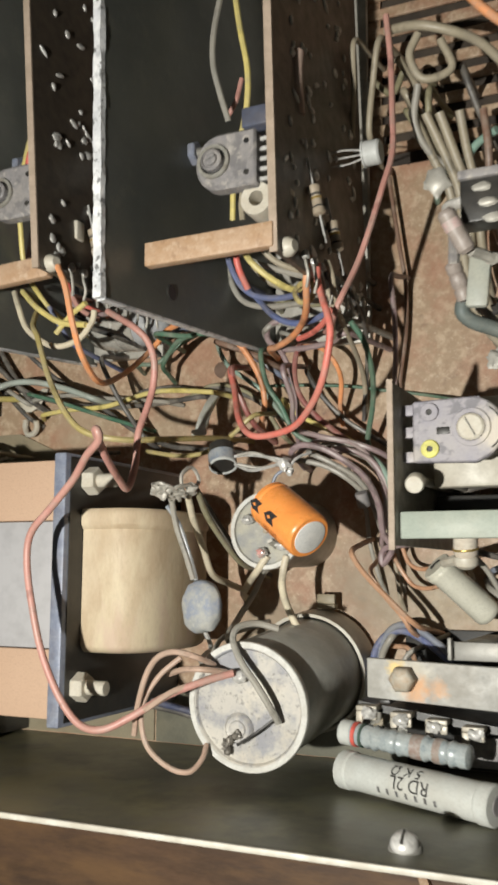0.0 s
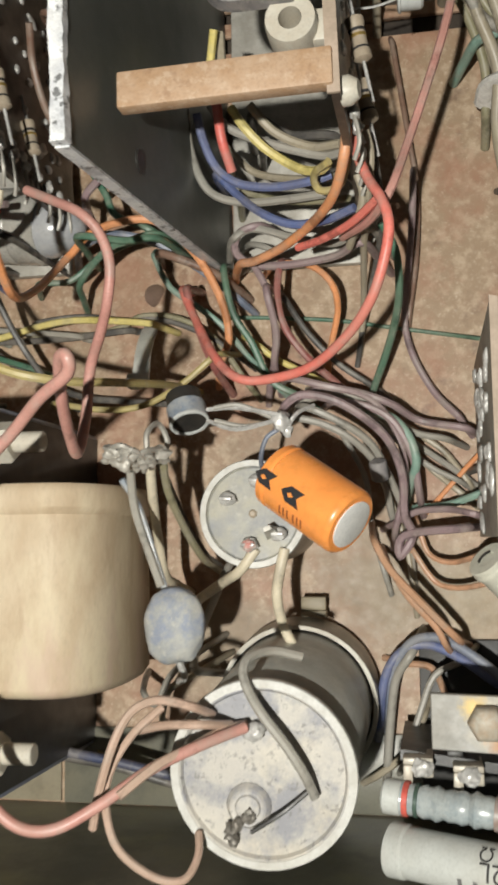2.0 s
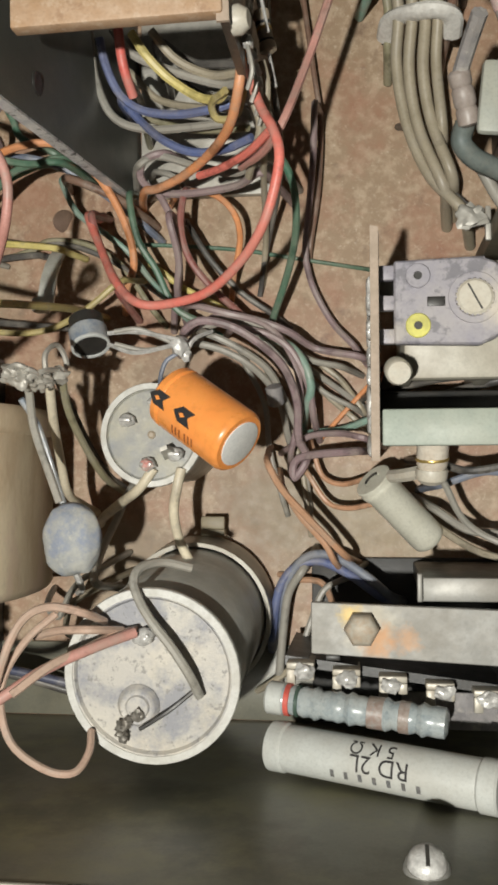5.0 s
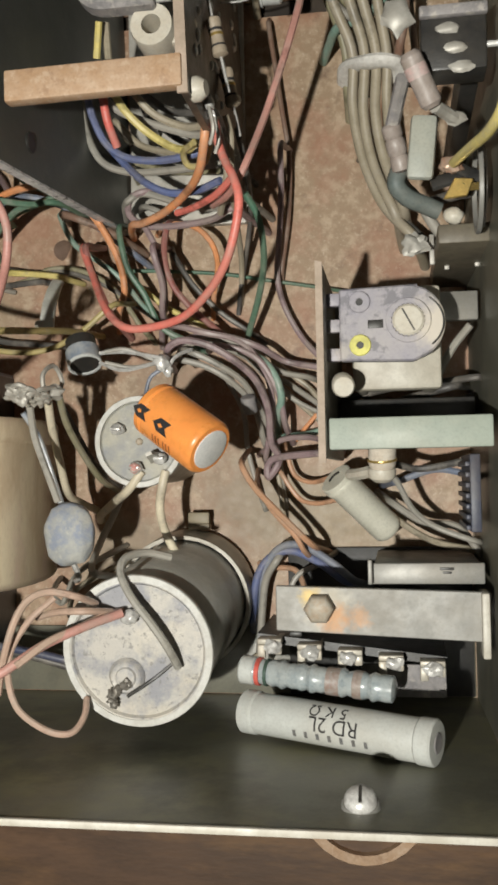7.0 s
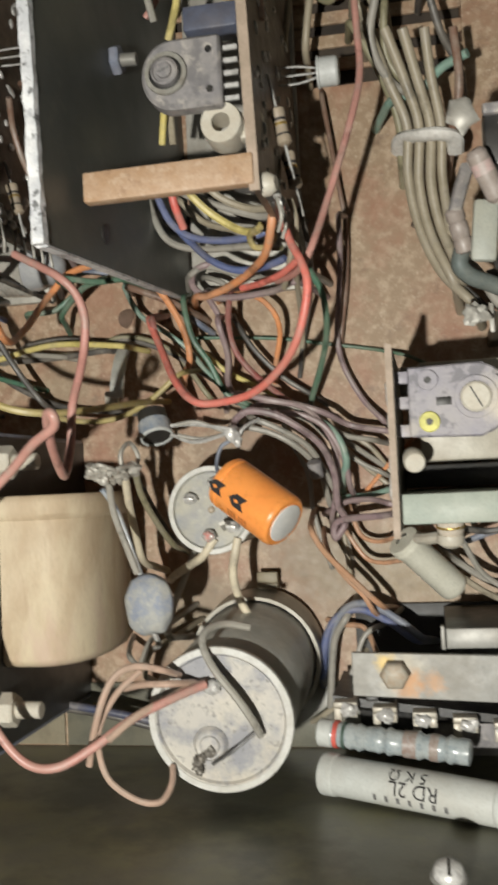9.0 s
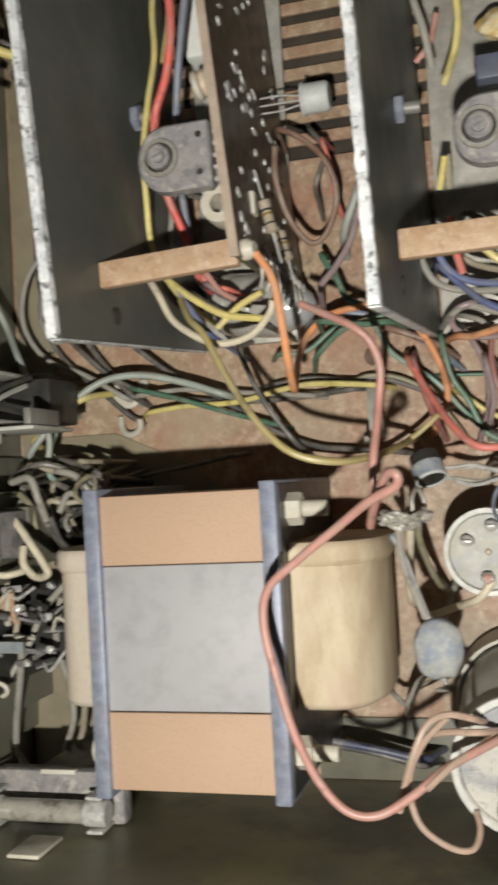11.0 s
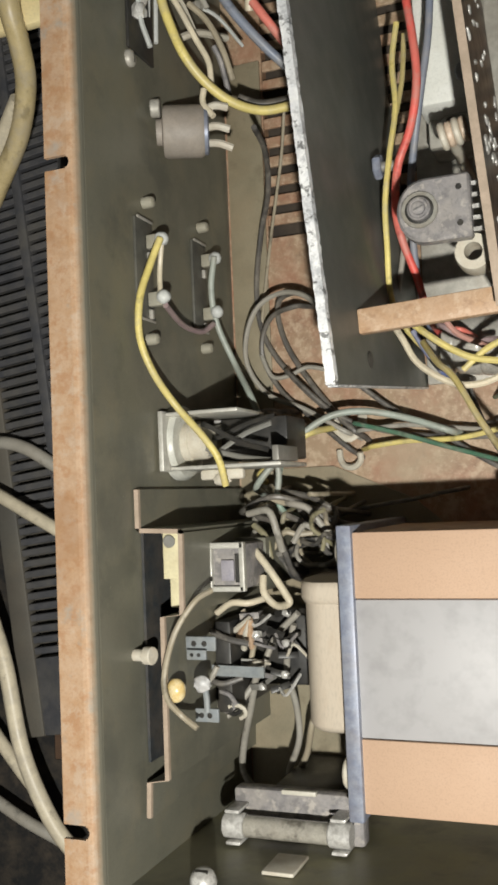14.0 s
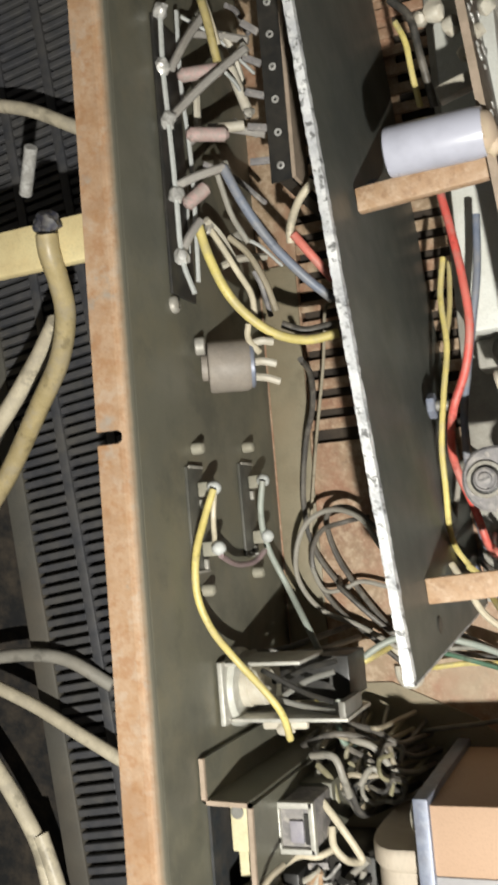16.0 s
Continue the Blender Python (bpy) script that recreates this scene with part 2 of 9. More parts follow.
RESGREY = mat("grey_brown_resistor", (0.36, 0.31, 0.28), (0.29, 0.245, 0.22), rough=0.45, size=0.002, grime=0.3, coat=0.2)
GREYBOARD = mat("grey_board_face", (0.25, 0.235, 0.20), (0.18, 0.168, 0.145), rough=0.45, size=0.003, bump=0.3, grime=0.5, dirt=(0.3, 0.27, 0.22))
LIDMETAL = mat("stained_lid", (0.50, 0.48, 0.43), (0.43, 0.41, 0.365), rough=0.5, metal=0.1, size=0.003, bump=0.3, grime=0.4, dirt=(0.56, 0.47, 0.36),
               blots=(((0.25, 0.255, 0.285), 0.011, 0.44, 0.56, 0.85), ((0.56, 0.525, 0.46), 0.012, 0.47, 0.58, 0.7), ((0.16, 0.155, 0.15), 0.0013, 0.57, 0.62, 0.6)),
               spots=(((-0.1175, -0.0300, 0.068), 0.0045, (0.20, 0.19, 0.19), 0.55),))
WORNRIM = mat("worn_rim", (0.64, 0.635, 0.60), (0.54, 0.53, 0.49), rough=0.5, size=0.003, bump=0.25, grime=0.4, dirt=(0.40, 0.37, 0.30))
DISC = mat("dusty_disc", (0.33, 0.33, 0.31), (0.39, 0.375, 0.31), rough=0.45, size=0.004, bump=0.2, grime=0.5, dirt=(0.48, 0.44, 0.33), blots=(((0.19, 0.20, 0.225), 0.009, 0.44, 0.62, 0.75), ((0.55, 0.53, 0.48), 0.0017, 0.58, 0.66, 0.4)))
WHITEPVC = mat("white_sleeve", (0.50, 0.51, 0.60), (0.48, 0.49, 0.58), rough=0.28, size=0.02, bump=0, grime=0.04, fine=0.01)


# ---- mesh helpers: each gives a bmesh in world metres
def merge(*bms):
    out = bms[0]
    for o in bms[1:]:
        me = bpy.data.meshes.new("tmp")
        o.to_mesh(me)
        o.free()
        out.from_mesh(me)
        bpy.data.meshes.remove(me)
    return out


def box(x0, x1, y0, y1, z0, z1, bev=0.0, seg=2):
    bm = bmesh.new()
    bmesh.ops.create_cube(bm, size=1.0)
    bmesh.ops.scale(bm, vec=(x1 - x0, y1 - y0, z1 - z0), verts=bm.verts)
    bmesh.ops.translate(bm, vec=((x0 + x1) / 2, (y0 + y1) / 2, (z0 + z1) / 2), verts=bm.verts)
    if bev:
        bmesh.ops.bevel(bm, geom=bm.edges[:], offset=bev, segments=seg, profile=0.5, affect="EDGES")
    return bm


def moved(bm, m):
    bmesh.ops.transform(bm, matrix=m, verts=bm.verts)
    return bm


def along(p, q):
    """The pose at p whose z axis points to q."""
    return Matrix.Translation(p) @ (Vector(q) - Vector(p)).to_track_quat("Z", "Y").to_matrix().to_4x4()


def lathe(p, q, prof, n=24, caps=True):
    """A turned body on the axis from p to q; prof: rows of (radius, share of the axis)."""
    bm = bmesh.new()
    ln = (Vector(q) - Vector(p)).length
    rings = [[bm.verts.new((r * math.cos(2 * math.pi * i / n), r * math.sin(2 * math.pi * i / n), h * ln)) for i in range(n)] for r, h in prof]
    for a, b in zip(rings, rings[1:]):
        for i in range(n):
            bm.faces.new((a[i], a[(i + 1) % n], b[(i + 1) % n], b[i]))
    if caps:
        bm.faces.new(rings[0][::-1])
        bm.faces.new(rings[-1])
    return moved(bm, along(p, q))


def rod(p, q, r, n=16, bev=0.12):
    ln = (Vector(q) - Vector(p)).length
    b = min(bev * r, ln * 0.3)
    return lathe(p, q, ((r - b, 0), (r, b / ln), (r, 1 - b / ln), (r - b, 1)), n)


def spline(pts, step=6):
    """Points of a smooth curve through pts."""
    pts = [Vector(p) for p in pts]
    if len(pts) == 2:
        return [pts[0].lerp(pts[1], i / 3) for i in range(4)]
    pts = [pts[0] * 2 - pts[1]] + pts + [pts[-1] * 2 - pts[-2]]
    out = []
    for a, b, c, d in zip(pts, pts[1:], pts[2:], pts[3:]):
        for i in range(step):
            t = i / step
            out.append(0.5 * (2 * b + (c - a) * t + (2 * a - 5 * b + 4 * c - d) * t * t + (3 * b - a - 3 * c + d) * t ** 3))
    return out + [pts[-2]]


def tube(pts, r, n=8, step=6, flat=1.0):
    """A round wire through pts."""
    line = spline(pts, step)
    bm = bmesh.new()
    up, rings = Vector((0.13, 0.21, 0.97)), []
    for i, p in enumerate(line):
        way = (line[min(i + 1, len(line) - 1)] - line[max(i - 1, 0)]).normalized()
        side = way.cross(up)
        side = side.normalized() if side.length > 0.05 else way.orthogonal().normalized()
        up = side.cross(way).normalized()
        rings.append([bm.verts.new(p + r * (math.cos(2 * math.pi * k / n) * side + flat * math.sin(2 * math.pi * k / n) * up)) for k in range(n)])
    for a, b in zip(rings, rings[1:]):
        for i in range(n):
            bm.faces.new((a[i], a[(i + 1) % n], b[(i + 1) % n], b[i]))
    bm.faces.new(rings[0][::-1])
    bm.faces.new(rings[-1])
    return bm


def slab(outline, thick, m, bev=0.0):
    """A plate with the outline (x, y) in its own plane, thick metres deep along its z, at the pose m."""
    bm = bmesh.new()
    f = bm.faces.new([bm.verts.new((x, y, 0)) for x, y in outline])
    up = bmesh.ops.extrude_face_region(bm, geom=[f])
    bmesh.ops.translate(bm, vec=(0, 0, thick), verts=[v for v in up["geom"] if isinstance(v, bmesh.types.BMVert)])
    bmesh.ops.recalc_face_normals(bm, faces=bm.faces)
    if bev:
        bmesh.ops.bevel(bm, geom=bm.edges[:], offset=bev, segments=1, affect="EDGES")
    return moved(bm, m)


def ring(c, way, r, w, h, n=28):
    """A flat ring (washer) on c: outer radius r, band w wide, h high along way."""
    q = Vector(c) + Vector(way).normalized() * h
    bm = lathe(c, q, ((r - w, 0), (r - w * 0.1, 0), (r, 0.15), (r, 0.85), (r - w * 0.1, 1), (r - w, 1), (r - w, 0)), n, caps=False)
    bmesh.ops.remove_doubles(bm, verts=bm.verts, dist=1e-7)
    return bm


def blob(c, sx, sy, sz, seed=0, rough=0.25, sub=2):
    bm = bmesh.new()
    bmesh.ops.create_icosphere(bm, subdivisions=sub, radius=1.0)
    for v in bm.verts:
        k = 1 + rough * noise.noise(v.co * 1.7 + Vector((seed * 3.1, seed, 0)))
        v.co = Vector((v.co.x * sx * k + c[0], v.co.y * sy * k + c[1], v.co.z * sz * k + c[2]))
    return bm


# ---- objects
ROOT = {}


def thing(name, base, label, category, group="", kind=""):
    ob = new(name)
    ob.empty_display_size = 0.005
    ob.location = base
    ROOT[ob] = Vector(base)
    return tagged(ob, label, category, group, kind)


def part(name, bm, material, parent, label="", flat=False, kind=""):
    me = bpy.data.meshes.new(name)
    bmesh.ops.recalc_face_normals(bm, faces=bm.faces)
    bm.to_mesh(me)
    bm.free()
    base = ROOT[parent]
    me.transform(Matrix.Translation(-base))
    me.materials.append(material)
    if not flat:
        me.shade_smooth()
        me.set_sharp_from_angle(angle=radians(38))
    ob = new(name, me)
    ob.parent = parent
    ROOT[ob] = base
    return tagged(ob, label, kind=kind)


def solo(name, bm, material, label, category, group="", kind="", flat=False):
    me = bpy.data.meshes.new(name)
    bmesh.ops.recalc_face_normals(bm, faces=bm.faces)
    bm.to_mesh(me)
    bm.free()
    lo = [min(v.co[i] for v in me.vertices) for i in range(3)]
    hi = [max(v.co[i] for v in me.vertices) for i in range(3)]
    base = Vector(((lo[0] + hi[0]) / 2, (lo[1] + hi[1]) / 2, lo[2]))
    me.transform(Matrix.Translation(-base))
    me.materials.append(material)
    if not flat:
        me.shade_smooth()
        me.set_sharp_from_angle(angle=radians(38))
    ob = new(name, me)
    ob.location = base
    ROOT[ob] = base
    return tagged(ob, label, category, group, kind)


# ---- the chassis: floor plate with louvre slots, four walls
XW, XE, YS, YN, ZT = -0.2675, -0.029, -0.059, 0.335, 0.100
floor = solo("floor", merge(box(XW, XE, YS, 0.1345, -0.0015, 0), box(XW, -0.2525, 0.1345, YN, -0.0015, 0), box(XE - 0.012, XE, 0.1345, YN, -0.0015, 0),
             box(-0.2525, XE - 0.012, 0.292, YN, -0.0015, 0)), BOARD, "rusty reddish-brown metal chassis floor", "floor", kind="structure")
slat_bm = box(-0.2525, XE - 0.012, -0.0019, 0.0019, -0.0015, 0.0, 0.0003, 1)
slat_me = bpy.data.meshes.new("slat")
slat_bm.to_mesh(slat_me)
slat_me.materials.append(BOARD)
for k in range(22):
    s = new("slat", slat_me)
    s.parent = floor
    s.matrix_parent_inverse = Matrix.Translation(-floor.location)
    s.location = (0, 0.1412 + 0.0071 * k, -0.0002)
solo("louvre_bridge", merge(*[box(x, x + 0.006, 0.1345, 0.292, -0.0031, -0.0018) for x in (-0.216, -0.135, -0.092)]), BOARD, "narrow brown metal bars under the louvre slots", "bar", kind="structure")
# added sheet: the shade in the slots put into a dark brown
solo("slot_shade_sheet", box(-0.2520, XE - 0.0125, 0.1350, 0.2915, -0.0046, -0.0036), mat("slot_shade_brown", (0.030, 0.023, 0.018), (0.045, 0.034, 0.026), rough=0.8, size=0.01), "dark sheet added for the shade in the louvre slots", "sheet", kind="structure")
solo("floor_lip", box(-0.2665, -0.2530, 0.05, 0.2, 0.0002, 0.0012, 0.0003), OLIVELIGHT, "pale olive painted lip along the chassis wall", "trim", kind="structure")
solo("floor_apron", slab([(-0.2665, -0.0585), (-0.170, -0.0585), (-0.170, 0.010), (-0.205, 0.040), (-0.232, 0.052), (-0.2665, 0.052)], 0.0008, pose(0, 0, 0.0002)), OLIVELIGHT, "pale olive painted area of the chassis floor", "floor", kind="structure")

# dark olive strip over the floor along the south wall
solo("foot_strip", box(-0.1690, XE - 0.0004, YS + 0.0003, -0.0400, 0.0003, 0.0014, 0.0003), OLIVE, "dark olive strip along the chassis wall foot", "trim", kind="structure")
wall = thing("wall_south", (-0.15, YS, 0), "dark olive painted chassis wall with a bare top edge", "wall", kind="structure")
part("panel", box(XW - 0.001, XE + 0.001, YS - 0.0012, YS, -0.0015, ZT - 0.0012), DUSTYLITOLIVE, wall)
part("top_edge", box(XW - 0.001, XE + 0.001, YS - 0.0013, YS + 0.0001, ZT - 0.0011, ZT + 0.0001, 0.0003), EDGE, wall, "pale bare metal edge")
wall = thing("wall_east", (XE, 0.1, 0), "grey painted chassis side wall with pale edge", "wall", kind="structure")
part("panel", slab([(XE, -0.0015), (XE + 0.0012, -0.0015), (XE + 0.0038, ZT - 0.0012), (XE + 0.0026, ZT - 0.0012)], YN - YS, Matrix.Translation((0, YN, 0)) @ pose(0, 0, 0, 90)), OLIVE, wall)
part("top_edge", box(XE + 0.0025, XE + 0.011, YS, YN, ZT - 0.0011, ZT + 0.0001, 0.0003), EDGE, wall, "pale flange")
part("corner_tab", box(XE - 0.0004, XE + 0.0012, YS + 0.0002, YS + 0.016, ZT - 0.018, ZT + 0.0004, 0.0004), EDGE, wall, "pale folded corner tab")
wall = thing("wall_north", (-0.15, YN, 0), "dark olive painted chassis end wall", "wall", kind="structure")
part("panel", box(XW - 0.001, XE + 0.001, YN, YN + 0.0012, -0.0015, ZT), OLIVE, wall)

wall = thing("wall_west", (XW, 0.1, 0), "dark olive chassis wall with a rusty orange top flange", "wall", kind="structure")
part("panel", box(XW - 0.0012, XW, YS, YN, -0.0015, 0.0990), OLIVE, wall)
prof = [(XW, 0.0992), (XW, 0.1002), (XW - 0.0002, 0.1012), (XW - 0.0009, 0.1023), (XW - 0.0019, 0.1030), (XW - 0.0030, 0.1032), (XW - 0.0100, 0.1032)]
flange = bmesh.new()


def strip_of(bm, rows, y0, y1):
    a = [bm.verts.new((x, y0, z)) for x, z in rows]
    b = [bm.verts.new((x, y1, z)) for x, z in rows]
    for i in range(len(rows) - 1):
        bm.faces.new((a[i], a[i + 1], b[i + 1], b[i]))


SLOTS = (-0.0406, 0.1327)
edges = [YS]
for yc in SLOTS:
    edges += [yc - 0.0018, yc + 0.0018]
edges.append(YN)
for y0, y1 in zip(edges[::2], edges[1::2]):
    strip_of(flange, prof, y0, y1)
for yc in SLOTS:
    for i in range(10):
        y0, y1 = yc - 0.0018 + 0.00036 * i, yc - 0.0018 + 0.00036 * (i + 1)
        reach = math.sqrt(max(0.0018 ** 2 - ((y0 + y1) / 2 - yc) ** 2, 0))
        strip_of(flange, prof[:5] + [(XW - 0.0043 + reach, 0.1032)], y0, y1)
bmesh.ops.remove_doubles(flange, verts=flange.verts, dist=1e-6)
fl = part("flange", flange, RUST, wall, "rusty orange-brown flange with open slots", flat=True)
sol = fl.modifiers.new("thick", "SOLIDIFY")
sol.thickness, sol.offset = 0.0012, -1

# ---- the table under it
solo("table_top", box(-1.1, 0.9, -0.8, 1.0, -0.045, -0.005, 0.004), WOOD, "dark brown varnished wooden table top", "table", kind="structure")



def hull(rows):
    """Eight corners, bottom four then top four, going round."""
    bm = bmesh.new()
    v = [bm.verts.new(r) for r in rows]
    for f in ((3, 2, 1, 0), (4, 5, 6, 7), (0, 1, 5, 4), (1, 2, 6, 5), (2, 3, 7, 6), (3, 0, 4, 7)):
        bm.faces.new([v[i] for i in f])
    return bm


# ---- power transformer
def winding(xa, xb, y0, y1, zt, more=0.0):
    """A coil wrapped in paper: flat against the core, round on its outer side."""
    s = 1 if abs(xa) < 0.17 or xb > -0.17 else -1
    near, far = (xa, xb + more) if s > 0 else (xb, xa - more)
    w = abs(far - near)
    prof = [(near, 0.010), (near, zt)]
    for i in range(13):
        t = radians(90 - 15 * i)
        prof.append((near + s * (w * 0.45 + w * 0.55 * math.cos(t)), (zt + 0.010) / 2 + (zt - 0.010) / 2 * math.copysign(abs(math.sin(t)) ** 0.75, math.sin(t))))
    bm = bmesh.new()
    rings = []
    for y, k in ((y0, 0.90), (y0 + 0.0008, 0.96), (y0 + 0.0022, 1.0), (y1 - 0.0016, 1.0), (y1 - 0.0005, 0.992), (y1, 0.975)):
        rings.append([bm.verts.new((near + (x - near) * k, y, 0.035 + (z - 0.035) * k)) for x, z in prof])
    for p, q in zip(rings, rings[1:]):
        for i in range(len(prof)):
            j = (i + 1) % len(prof)
            bm.faces.new((p[i], p[j], q[j], q[i]))
    bm.faces.new(rings[0][::-1])
    bm.faces.new(rings[-1])
    return bm


def transformer():
    x0, x1, y0, y1, zt = -0.2122, -0.1612, -0.0430, 0.0326, 0.0680
    th = thing("transformer", (-0.185, -0.004, 0), "heavy power transformer with tan laminations, grey band and blue-grey frame edges", "transformer")
    part("core_block", box(x0 + 0.004, x1 - 0.004, 0.0141, y1 - 0.0008, 0.004, zt - 0.0006, 0.0005), LAM, th, "tan laminated core block")
    part("core_block", box(x0 + 0.004, x1 - 0.004, y0 + 0.0008, -0.0227, 0.004, zt - 0.0006, 0.0005), LAM, th, "tan laminated core block")
    part("band", box(x0 + 0.004, x1 - 0.004, -0.0225, 0.0139, 0.004, zt - 0.0009, 0.0004), BAND, th, "plain grey metal band")
    for xa, xb in ((x0, x0 + 0.0042), (x1 - 0.0042, x1)):
        part("frame_edge", box(xa, xb, y0 - 0.0012, y1 + 0.0012, 0.0, zt + 0.0010, 0.0006), BLUESTEEL, th, "worn blue-grey edge plate")
    # thin black sheets over the outer sides of the edge plates
    for xa, xb in ((x0 - 0.0003, x0 - 0.0001), (x1 + 0.0001, x1 + 0.0003)):
        part("side_sheet", box(xa, xb, y0, y1, 0.0005, zt - 0.0012), BLACK, th, "thin black side sheet")
    for xa, xb, mt in ((x1 + 0.0005, -0.1392, CREAM), (-0.2290, x0 - 0.0005, PAPER)):
        coil = part("coil", winding(xa, xb, -0.0240, 0.0165, 0.0600), mt, th, "cream paper-wrapped coil")
        part("collar", winding(xa, xb, 0.0110, 0.0178, 0.0612, 0.0010), mt, coil, "raised paper collar")
    for y, z in ((0.0262, 0.058), (-0.0335, 0.061)):
        for s, xs in ((1, x1), (-1, x0)):
            nut = part("bolt_nut", rod((xs, y, z), (xs + s * (0.0042 if s > 0 else 0.0026), y, z), 0.0042, 6 if s > 0 else 20), NYLON, th, "cream-coloured nut" if s > 0 else "cream-coloured round bolt head")
            if s > 0:
                part("stud", rod((xs + 0.0042, y, z), (xs + 0.0104, y, z), 0.0021, 12), NYLON, nut)
    return th


transformer()


# ---- electrolytic cans
def big_can():
    base, top = Vector((-0.1074, -0.0302, 0.001)), Vector((-0.1073, -0.0360, 0.0600))
    up = (top - base).normalized()
    th = thing("can_capacitor", base, "large aluminium can capacitor with grey top and dark side", "capacitor")
    part("side", lathe(base, top - up * 0.002, ((0.0166, 0), (0.0166, 0.2), (0.0168, 0.24), (0.0166, 0.28), (0.0166, 0.93), (0.0160, 0.945), (0.0160, 0.965), (0.0168, 0.985), (0.0168, 1)), 48), CANSIDE, th, "dark grey painted side")
    lid = part("lid", lathe(top - up * 0.002, top, ((0.0169, 0), (0.0171, 0.4), (0.0168, 0.9), (0.0162, 1.0), (0.0154, 0.95), (0.0149, 0.55), (0.0100, 0.52), (0.0050, 0.55)), 48), LIDMETAL, th, "stained pale aluminium lid with a crimped rim")
    vent = top + Vector((-0.0028, -0.0058, -0.0012))
    boss = part("vent_boss", lathe(vent, vent + up * 0.0014, ((0.0042, 0), (0.0038, 0.5), (0.0034, 0.75), (0.0029, 0.6), (0.0024, 0.65), (0.0021, 1.0), (0.0012, 1.05)), 26), LIDMETAL, lid, "raised vent boss")
    burnt = mat("burnt_joint", (0.10, 0.095, 0.08), (0.28, 0.26, 0.23), rough=0.4, metal=0.4, size=0.0012, bump=0.5)
    rnd = random.Random(41)
    for k in range(9):
        at = vent + Vector((0.0006 - 0.00048 * k + rnd.uniform(-0.0008, 0.0008), -0.0008 - 0.00062 * k + rnd.uniform(-0.0007, 0.0007), 0.0022 - 0.00008 * k))
        part("burnt_flake", blob(at, rnd.uniform(0.0008, 0.0015), rnd.uniform(0.0006, 0.0012), rnd.uniform(0.0005, 0.0010), k * 1.7, 0.6, 2), burnt, lid, "dark burnt solder flake" if k == 0 else "")
    part("rim", ring(top - up * 0.0016, up, 0.0173, 0.0016, 0.0018, 48), WORNRIM, th, "worn white rim")
    clamp = part("clamp", ring(base + up * 0.001, up, 0.0183, 0.0011, 0.0118, 44), CANSIDE, th, "grey clamp ring round the foot")
    part("clamp_edge", ring(base + up * 0.0128, up, 0.01835, 0.0010, 0.0007, 44), EDGE, clamp, "pale bare top edge")
    part("clamp_lug", merge(box(-0.1072, -0.1012, -0.0106, -0.0074, 0.0060, 0.0074, 0.0004), box(-0.1072, -0.1012, -0.0122, -0.0106, 0.0040, 0.0074, 0.0003)), OLIVELIGHT, th, "pale folded clamp ear")
    for dx, dy in ((-0.0012, 0.0080),):
        c = top + Vector((dx, dy, -0.0008))
        lug = part("solder_lug", box(c.x - 0.0014, c.x + 0.0014, c.y - 0.0006, c.y + 0.0006, c.z - 0.0008, c.z + 0.0042, 0.0003), SOLDER, th, "tinned solder lug")
        part("solder", blob((c.x, c.y, c.z + 0.0026), 0.0021, 0.0017, 0.0018, seed=dx * 900, sub=3), SOLDER, lug)
    part("bare_lead", tube([(-0.0991, -0.0385, 0.0610), (-0.1036, -0.0420, 0.0622), (-0.1091, -0.0455, 0.0620)], 0.0004, 6), BLACK, lid, "dark bare lead")


def small_can():
    base, top = Vector((-0.1135, 0.0118, 0.0)), Vector((-0.1135, 0.0118, 0.033))
    th = thing("twist_lock_capacitor", base, "round upright can capacitor with pale rim and blue-grey phenolic top", "capacitor")
    part("side", lathe(base, top, ((0.0108, 0), (0.0110, 0.9), (0.0114, 0.93), (0.0114, 0.97), (0.0100, 0.985)), 40), ALU, th)
    part("rim", ring(top - Vector((0, 0, 0.0014)), (0, 0, 1), 0.0117, 0.0014, 0.0024, 40), WORNRIM, th, "pale crimped rim")
    part("disc", lathe(top - Vector((0, 0, 0.001)), top + Vector((0, 0, 0.0004)), ((0.0103, 0), (0.0103, 0.7), (0.0098, 1)), 36), DISC, th, "dusty blue-grey phenolic disc")
    for i, (dx, dy) in enumerate(((-0.0052, 0.0032), (0.0012, 0.0070), (0.0058, -0.0044), (-0.0005, -0.0066))):
        c = top + Vector((dx, dy, 0.0004))
        lug = part("lug", box(c.x - 0.0013, c.x + 0.0013, c.y - 0.0004, c.y + 0.0004, c.z, c.z + 0.0042, 0.0002), SOLDER, th)
        part("solder", blob((c.x, c.y, c.z + 0.0018), 0.0019, 0.0016, 0.0016, seed=i + 3), SOLDER, lug)
    part("rivet", lathe(top, top + Vector((0, 0, 0.0012)), ((0.0010, 0), (0.0009, 0.7), (0.0005, 1)), 12), RESBODY, th)
    part("crimp_tip", blob(top + Vector((-0.0005, -0.0066, 0.0036)), 0.0015, 0.0013, 0.0012, 4, 0.4, 2), mat("reddish_tip", (0.62, 0.25, 0.22), (0.7, 0.6, 0.55), rough=0.4, size=0.001), th, "reddish tip of a lug")
    part("tall_lug", hull([top + Vector(c) for c in ((0.0030, -0.0058, 0), (0.0066, -0.0044, 0), (0.0060, -0.0030, 0), (0.0026, -0.0044, 0), (0.0036, -0.0040, 0.0075), (0.0052, -0.0034, 0.0075), (0.0048, -0.0026, 0.0075), (0.0034, -0.0032, 0.0075))]), ALU, th, "folded pale lug")


